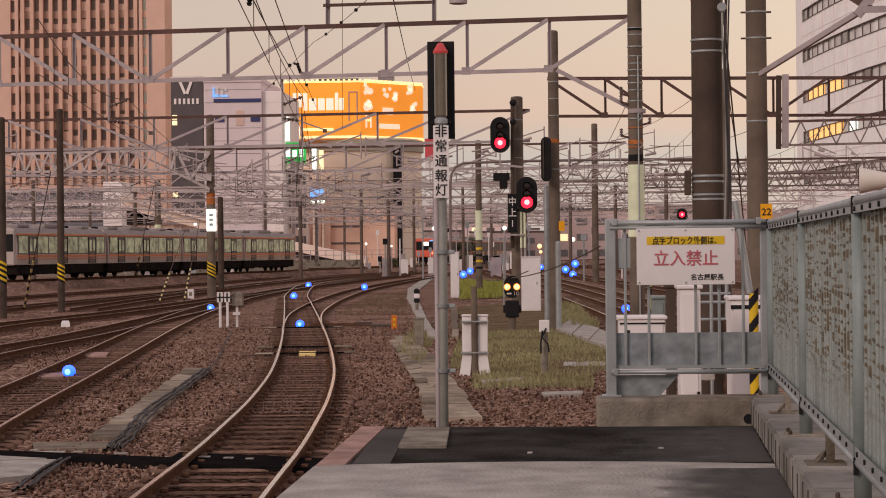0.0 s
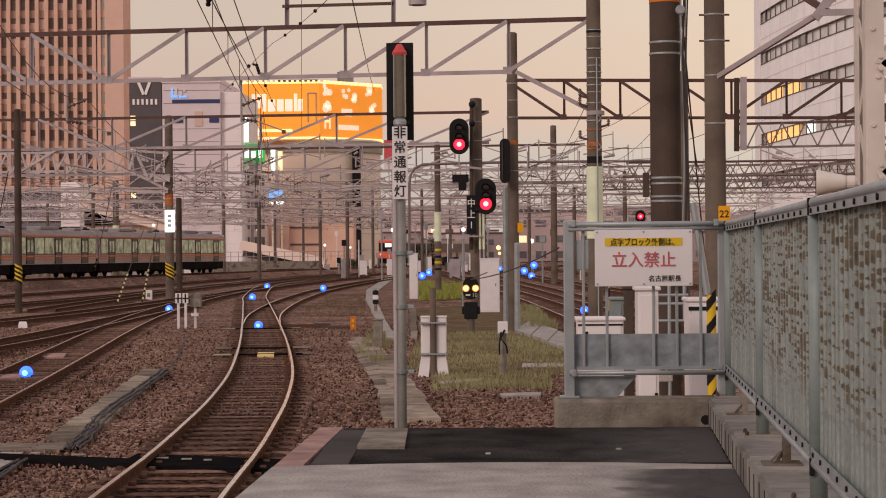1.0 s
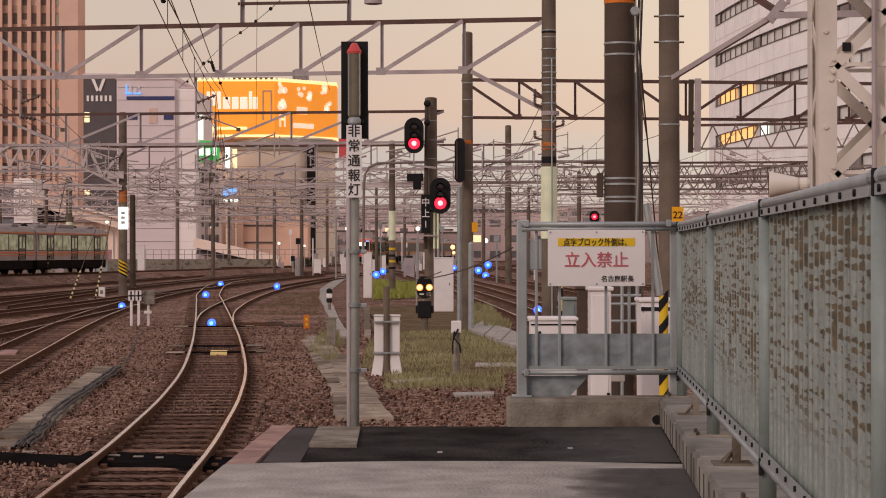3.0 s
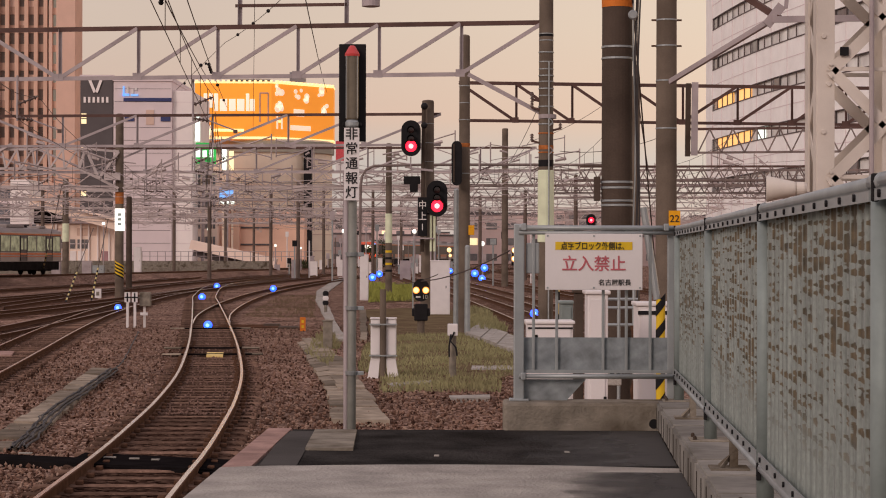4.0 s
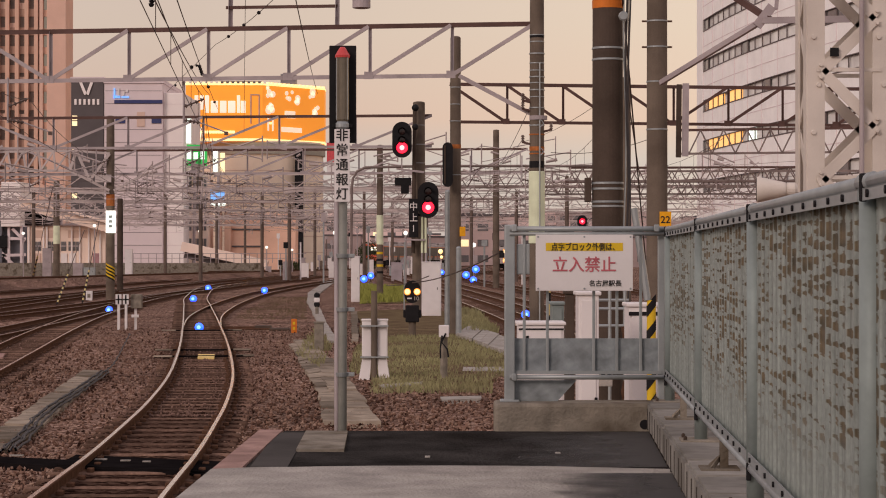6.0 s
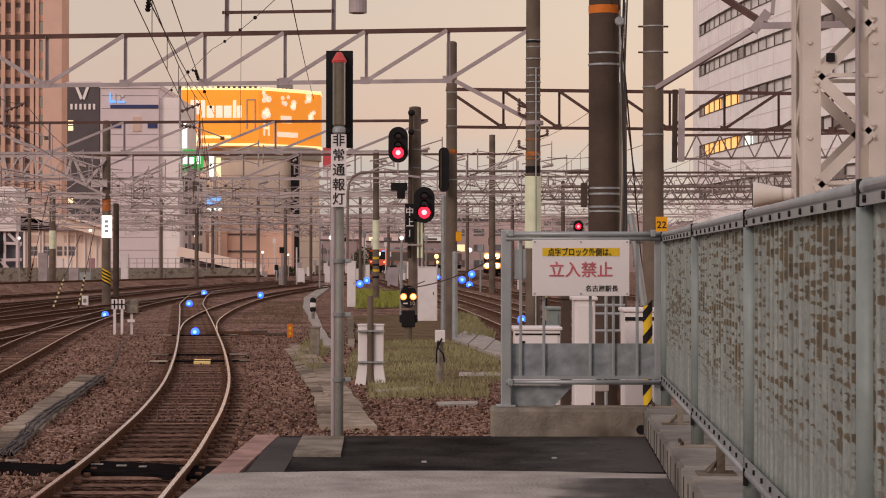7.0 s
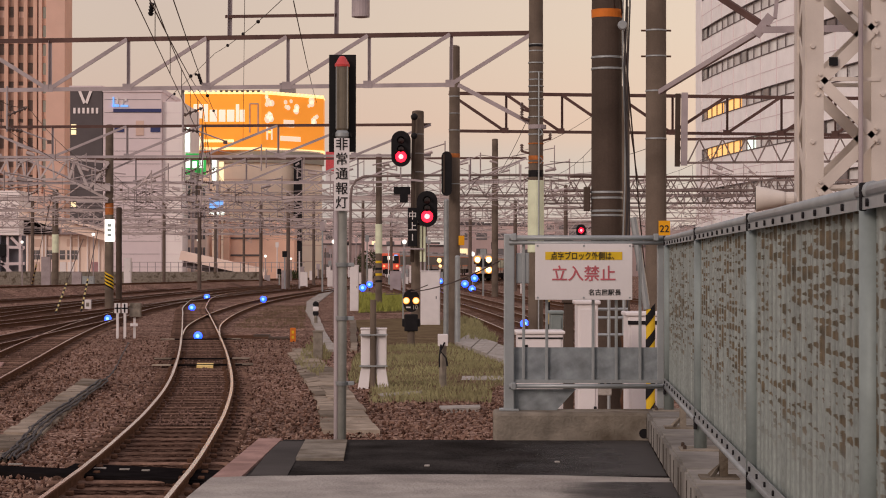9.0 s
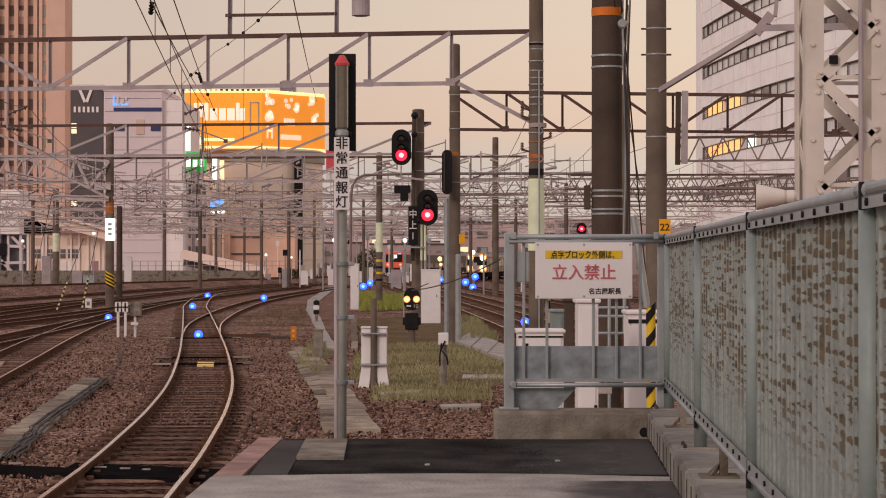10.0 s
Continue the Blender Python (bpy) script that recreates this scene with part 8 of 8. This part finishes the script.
# yard floodlights and small lamps far off
for q, r, m in (((3.323, 230.000, 2.352), 0.26, "lamp_white"), ((-0.397, 260.000, 1.719), 0.3, "lamp_amber"), ((-0.263, 260.000, 1.014), 0.2, "lamp_amber"), ((-45.367, 225.000, 3.555), 0.16, "lamp_white"), ((-40.191, 240.000, 4.621), 0.20, "lamp_white"), ((-28.089, 240.000, 3.971), 0.18, "lamp_white"), ((-20.373, 240.000, 2.129), 0.16, "lamp_white"), ((-2.189, 120.000, 2.419), 0.13, "lamp_white"), ((1.368, 200.000, 1.331), 0.2, "lamp_white"), ((-17.433, 240.000, 1.838), 0.13, "lamp_white"), ((-21.753, 250.000, 3.674), 0.15, "lamp_white"), ((-10.430, 200.000, 3.349), 0.2, "lamp_white")):
    t = thing("yard_lamp", "small lit yard lamp on a thin pole", "lamp", "yard lamps", at=(q[0], q[1], GROUND))
    part("pole", rod(bmesh.new(), (0, 0, 0), (0, 0, q[2] - GROUND), 0.06, seg=6), M["truss"], t)
    part("globe", ball(bmesh.new(), (0, -0.1, q[2] - GROUND), r, 10), M[m], t, "glowing lamp")
hl = thing("hanging_lamp", "grey cylindrical lamp hung from a span wire", "lamp", at=(-1.500, 38.000, 5.675))
part("casing", lathe(bmesh.new(), [(0.12, -0.10), (0.165, -0.09), (0.165, 0.22), (0.10, 0.30)], 18), M["truss"], hl)
part("rod", rod(bmesh.new(), (0, 0, 0.28), (0, 0, 1.6), 0.02, seg=8), M["wire"], hl)
part("span_wire", rod(bmesh.new(), (-9, 0, 1.6), (3.686 - -1.546, -2.0, 1.6), 0.015, seg=6), M["wire"], hl)

# ---- bushes ----
def bush(at, w, h, label):
    """A shrub: short stem with limbs and a ragged crown of leaf clumps."""
    t = thing("bush", label, "bush", "dark bushes", at=at)
    bm = bmesh.new()
    rod(bm, (0, 0, 0), (0, 0, h * 0.5), 0.12, 0.06, 8)
    for i in range(5):
        a = i * 1.26
        rod(bm, (0, 0, h * 0.3), (w * 0.35 * math.cos(a), w * 0.35 * math.sin(a), h * 0.7), 0.05, 0.02, 6)
    part("trunk", bm, M["pole_dark"], t)
    verts, faces = [], []
    for _ in range(900):
        z = random.random()
        r = w * 0.5 * (0.35 + 0.65 * math.sin(math.pi * (0.15 + 0.75 * z))) * random.uniform(0.3, 1.05)
        a = random.uniform(0, 6.283)
        c = Vector((r * math.cos(a), r * math.sin(a), h * (0.12 + 0.9 * z) * random.uniform(0.9, 1.05)))
        q = Euler((random.random() * 6, random.random() * 6, random.random() * 6)).to_matrix()
        i = len(verts)
        verts += [tuple(c + q @ Vector(v)) for v in ((-0.14, 0, 0), (0, -0.06, 0), (0.16, 0, 0), (0, 0.07, 0.02))]
        faces.append((i, i + 1, i + 2, i + 3))
    raw("crown", verts, faces, M["leaf"], t, "dark green leaves")
    return t


M["leaf"] = mat("dark_leaves", (0.055, 0.065, 0.03), 0.8, scale=2, vary=0.5)
bush((-10.736, 300.0, GROUND), 3.4, 4.4, "dark green bush beside the far track")
bush((-11.322, 291.0, GROUND), 2.6, 3.6, "dark green bush beside the far track")
bush((-23.682, 262.0, GROUND), 2.4, 1.3, "low green bush by the yard wall")
bush((-19.255, 263.0, GROUND), 3.0, 1.6, "low green bush by the yard wall")

# ---- grass, weeds and loose stones ----
random.seed(5)


def inside(x, y, poly):
    ok = False
    for (x0, y0), (x1, y1) in zip(poly, poly[1:] + poly[:1]):
        if (y0 > y) != (y1 > y) and x < x0 + (x1 - x0) * (y - y0) / (y1 - y0):
            ok = not ok
    return ok


def grass(poly, count, hmin, hmax, material, label, width=0.012):
    xs, ys = [q[0] for q in poly], [q[1] for q in poly]
    verts, faces = [], []
    made = 0
    while made < count:
        x, y = random.uniform(min(xs), max(xs)), random.uniform(min(ys), max(ys))
        if not inside(x, y, poly):
            continue
        if noise.noise(Vector((x * 0.9, y * 0.35, 7))) < random.uniform(-0.55, 0.25):
            made += 0.2
            continue
        made += 1
        h = random.uniform(hmin, hmax)
        a = random.uniform(0, math.pi)
        dx, dy = math.cos(a) * width, math.sin(a) * width
        lx, ly = random.uniform(-0.5, 0.5) * h, random.uniform(-0.5, 0.5) * h
        i = len(verts)
        verts += [(x - dx, y - dy, GROUND - 0.03), (x + dx, y + dy, GROUND - 0.03), (x + lx * 0.4 + dx * 0.7, y + ly * 0.4, GROUND + h * 0.6), (x + lx, y + ly, GROUND + h)]
        faces += [(i, i + 1, i + 2), (i, i + 2, i + 3)]
    return tagged(raw("grass", verts, faces, M[material]), label, "grass", kind="stuff")


def soil(poly, label):
    n = 40
    out = []
    for (x0, y0), (x1, y1) in zip(poly, poly[1:] + poly[:1]):
        for i in range(6):
            q = i / 6
            x, y = x0 + (x1 - x0) * q, y0 + (y1 - y0) * q
            out.append((x + 0.18 * noise.noise(Vector((x * 3, y, 0))), y + 0.9 * noise.noise(Vector((x * 2, y * 0.7, 5)))))
    return tagged(part("soil_patch", prism(bmesh.new(), out, GROUND - 0.1, GROUND + 0.045), M["dirt"]), label, "soil", kind="structure")


LAWN = [(-2.147, 52.623), (-1.300, 58.282), (1.777, 58.460), (1.363, 39.860), (0.565, 36.967), (-0.443, 37.747), (-1.161, 37.830), (-1.879, 41.255)]
BACK = [(-3.989, 98.359), (-1.706, 102.233), (-2.555, 142.215), (-6.020, 151.833)]
SIDE = [(0.367, 60.015), (1.607, 59.750), (1.316, 83.805), (0.554, 88.489)]
VERGE = [(-3.367, 47.237), (-2.443, 41.328), (-2.756, 51.448), (-3.956, 65.653)]
SLOPE = [(-7.606, 75.258), (-4.892, 74.524), (-7.588, 115.805), (-9.551, 116.671)]
soil(LAWN, "mossy earth under the grass")
soil(BACK, "mossy earth under the weeds")
soil([(-2.383, 57.704), (0.444, 59.572), (0.638, 84.021), (-1.370, 89.139), (-3.464, 85.327)], "bare brown earth beside the signal")
grass(LAWN, 15000, 0.05, 0.15, "grass", "rough yellow-green grass between the tracks")
grass(BACK, 3600, 0.2, 0.5, "weed", "bright green weeds behind the grass", 0.03)
grass(SIDE, 3000, 0.1, 0.3, "grass", "rough grass beside the masts", 0.018)
grass(VERGE, 900, 0.08, 0.2, "grass", "thin grass along the trough")
grass(SLOPE, 2500, 0.04, 0.12, "dirt", "dry weeds on the ballast slope", 0.012)
grass([(-1.199, 34.429), (0.798, 34.227), (0.879, 37.594), (-1.315, 37.848)], 2500, 0.04, 0.14, "grass", "sparse grass at the edge of the ballast")


def near_tracks(y):
    """Where the two nearest tracks lie at this distance."""
    out = []
    for line in STONE_LINES:
        for a, b in zip(line, line[1:]):
            if a.y <= y < b.y:
                out.append(a.x + (b.x - a.x) * (y - a.y) / (b.y - a.y))
                break
    return out


STONE_LINES = [smooth_path(ROUTES[key], 2.0) for key in ("near_left", "left", "left_join", "near_right")]


def stones(count):
    verts, faces = [], []
    for _ in range(count):
        y = 16 + 50 * random.random() ** 1.7
        x = (random.uniform(-0.25, 0.085)) * y
        if any(abs(x - cx) < 0.72 for cx in near_tracks(y)):
            continue
        r = random.uniform(0.014, 0.034)
        q = Euler((random.random() * 6, random.random() * 6, random.random() * 6)).to_matrix()
        i = len(verts)
        s = (random.uniform(0.7, 1.3), random.uniform(0.7, 1.3), random.uniform(0.5, 1.0))
        for v in ((1, 0, 0), (-1, 0, 0), (0, 1, 0), (0, -1, 0), (0, 0, 1), (0, 0, -1)):
            w = q @ Vector((v[0] * s[0], v[1] * s[1], v[2] * s[2])) * r
            verts.append((x + w.x, y + w.y, GROUND + 0.03 + w.z))
        faces += [(i + a, i + b, i + c) for a, b, c in ((0, 2, 4), (2, 1, 4), (1, 3, 4), (3, 0, 4), (2, 0, 5), (1, 2, 5), (3, 1, 5), (0, 3, 5))]
    ob = raw("loose_ballast", verts, faces, STONE)
    return tagged(ob, "loose reddish-brown ballast stones beside the tracks", "ballast", kind="stuff")


STONE = bpy.data.materials.new("broken_stone")
STONE.use_nodes = True
_n, _l = STONE.node_tree.nodes, STONE.node_tree.links
_g = _n.new("ShaderNodeNewGeometry")
_r = _n.new("ShaderNodeValToRGB")
_r.color_ramp.elements[0].color = (0.035, 0.018, 0.013, 1)
_r.color_ramp.elements[1].color = (0.34, 0.235, 0.178, 1)
_m = _r.color_ramp.elements.new(0.6)
_m.color = (0.215, 0.126, 0.092, 1)
_l.new(_g.outputs["Random Per Island"], _r.inputs[0])
_l.new(_r.outputs[0], _n["Principled BSDF"].inputs["Base Color"])
_n["Principled BSDF"].inputs["Roughness"].default_value = 0.95
_n["Principled BSDF"].inputs["Specular IOR Level"].default_value = 0.0
stones(34000)


def clinker(count):
    """Small stones that lie between and on the sleepers of the nearest track."""
    verts, faces = [], []
    for _ in range(count):
        y = 28.809 + 32 * random.random() ** 1.6
        cx = random.choice(near_tracks(y) or [-50.0])
        x = cx + random.uniform(-0.95, 0.95)
        if 0.49 < abs(x - cx) < 0.65:
            continue
        r = random.uniform(0.012, 0.030)
        q = Euler((random.random() * 6, random.random() * 6, random.random() * 6)).to_matrix()
        i = len(verts)
        for v in ((1, 0, 0), (-1, 0, 0), (0, 1, 0), (0, -1, 0), (0, 0, 0.7), (0, 0, -0.7)):
            w = q @ Vector(v) * r
            verts.append((x + w.x, y + w.y, RAIL - 0.105 + w.z))
        faces += [(i + a, i + b, i + c) for a, b, c in ((0, 2, 4), (2, 1, 4), (1, 3, 4), (3, 0, 4), (2, 0, 5), (1, 2, 5), (3, 1, 5), (0, 3, 5))]
    return tagged(raw("loose_ballast", verts, faces, M["stone"]), "small dark stones scattered over the sleepers", "ballast", kind="stuff")


clinker(2600)


# ---- movement ----
def motions():
    d = (YARD_TRAIN_FRONT - YARD_TRAIN_REAR).normalized()
    rz = math.degrees(math.atan2(d.y, d.x))
    rows = []
    for t, run in ((0, 2.7), (2, 22.0), (4.5, 47.3), (7.5, 78.0), (10, 104.0)):
        q = YARD_TRAIN_REAR + d * run
        rows.append((t, pose(q.x, q.y, RAIL + RAISED, 0, 0, rz)))
    walk(yt, rows)
    a, b = Vector((*(-15.777, 280.000), 0)), Vector((*(-7.518, 320.000), 0))
    d = b - a
    rz = math.degrees(math.atan2(d.y, d.x))
    walk(dt, [(t, pose(*(a + d * s).xy, RAIL + RAISED, 0, 0, rz)) for t, s in ((0, 0.0), (1, 0.05), (2.5, 0.24), (4, 0.45), (5, 0.55), (7.5, 0.84), (10, 1.0))])
    a, b = Vector((16.075, 410.000, 0.387)), Vector((4.55, 278.000, 0.669))
    d = b - a
    rz = math.degrees(math.atan2(d.y, d.x))
    walk(at_, [(t, pose(*(a + d * t / 10).xy, RAIL, 0, 0, rz)) for t in (0, 5, 10)])
    f = 1 / 30
    for i, g in enumerate(GLOBES):
        z = g.matrix_basis.translation.z
        rows = []
        for n in range(11):
            for s, turn in ((0, 0), (0.4, 0), (0.4 + f, 60), (0.4 + 2 * f, 120), (0.5, 180), (0.9, 180), (0.9 + f, 240), (0.9 + 2 * f, 300)):
                # two of the lamps stay lit through the first pause
                if i < 2 and n < 2 and s >= 0.4:
                    if n == 0:
                        continue
                    s = s + 0.12 if s < 0.6 else s
                if n + s <= 10:
                    rows.append((n + s, pose(0, 0, z, 0, 0, turn)))
        walk(g, rows)


motions()
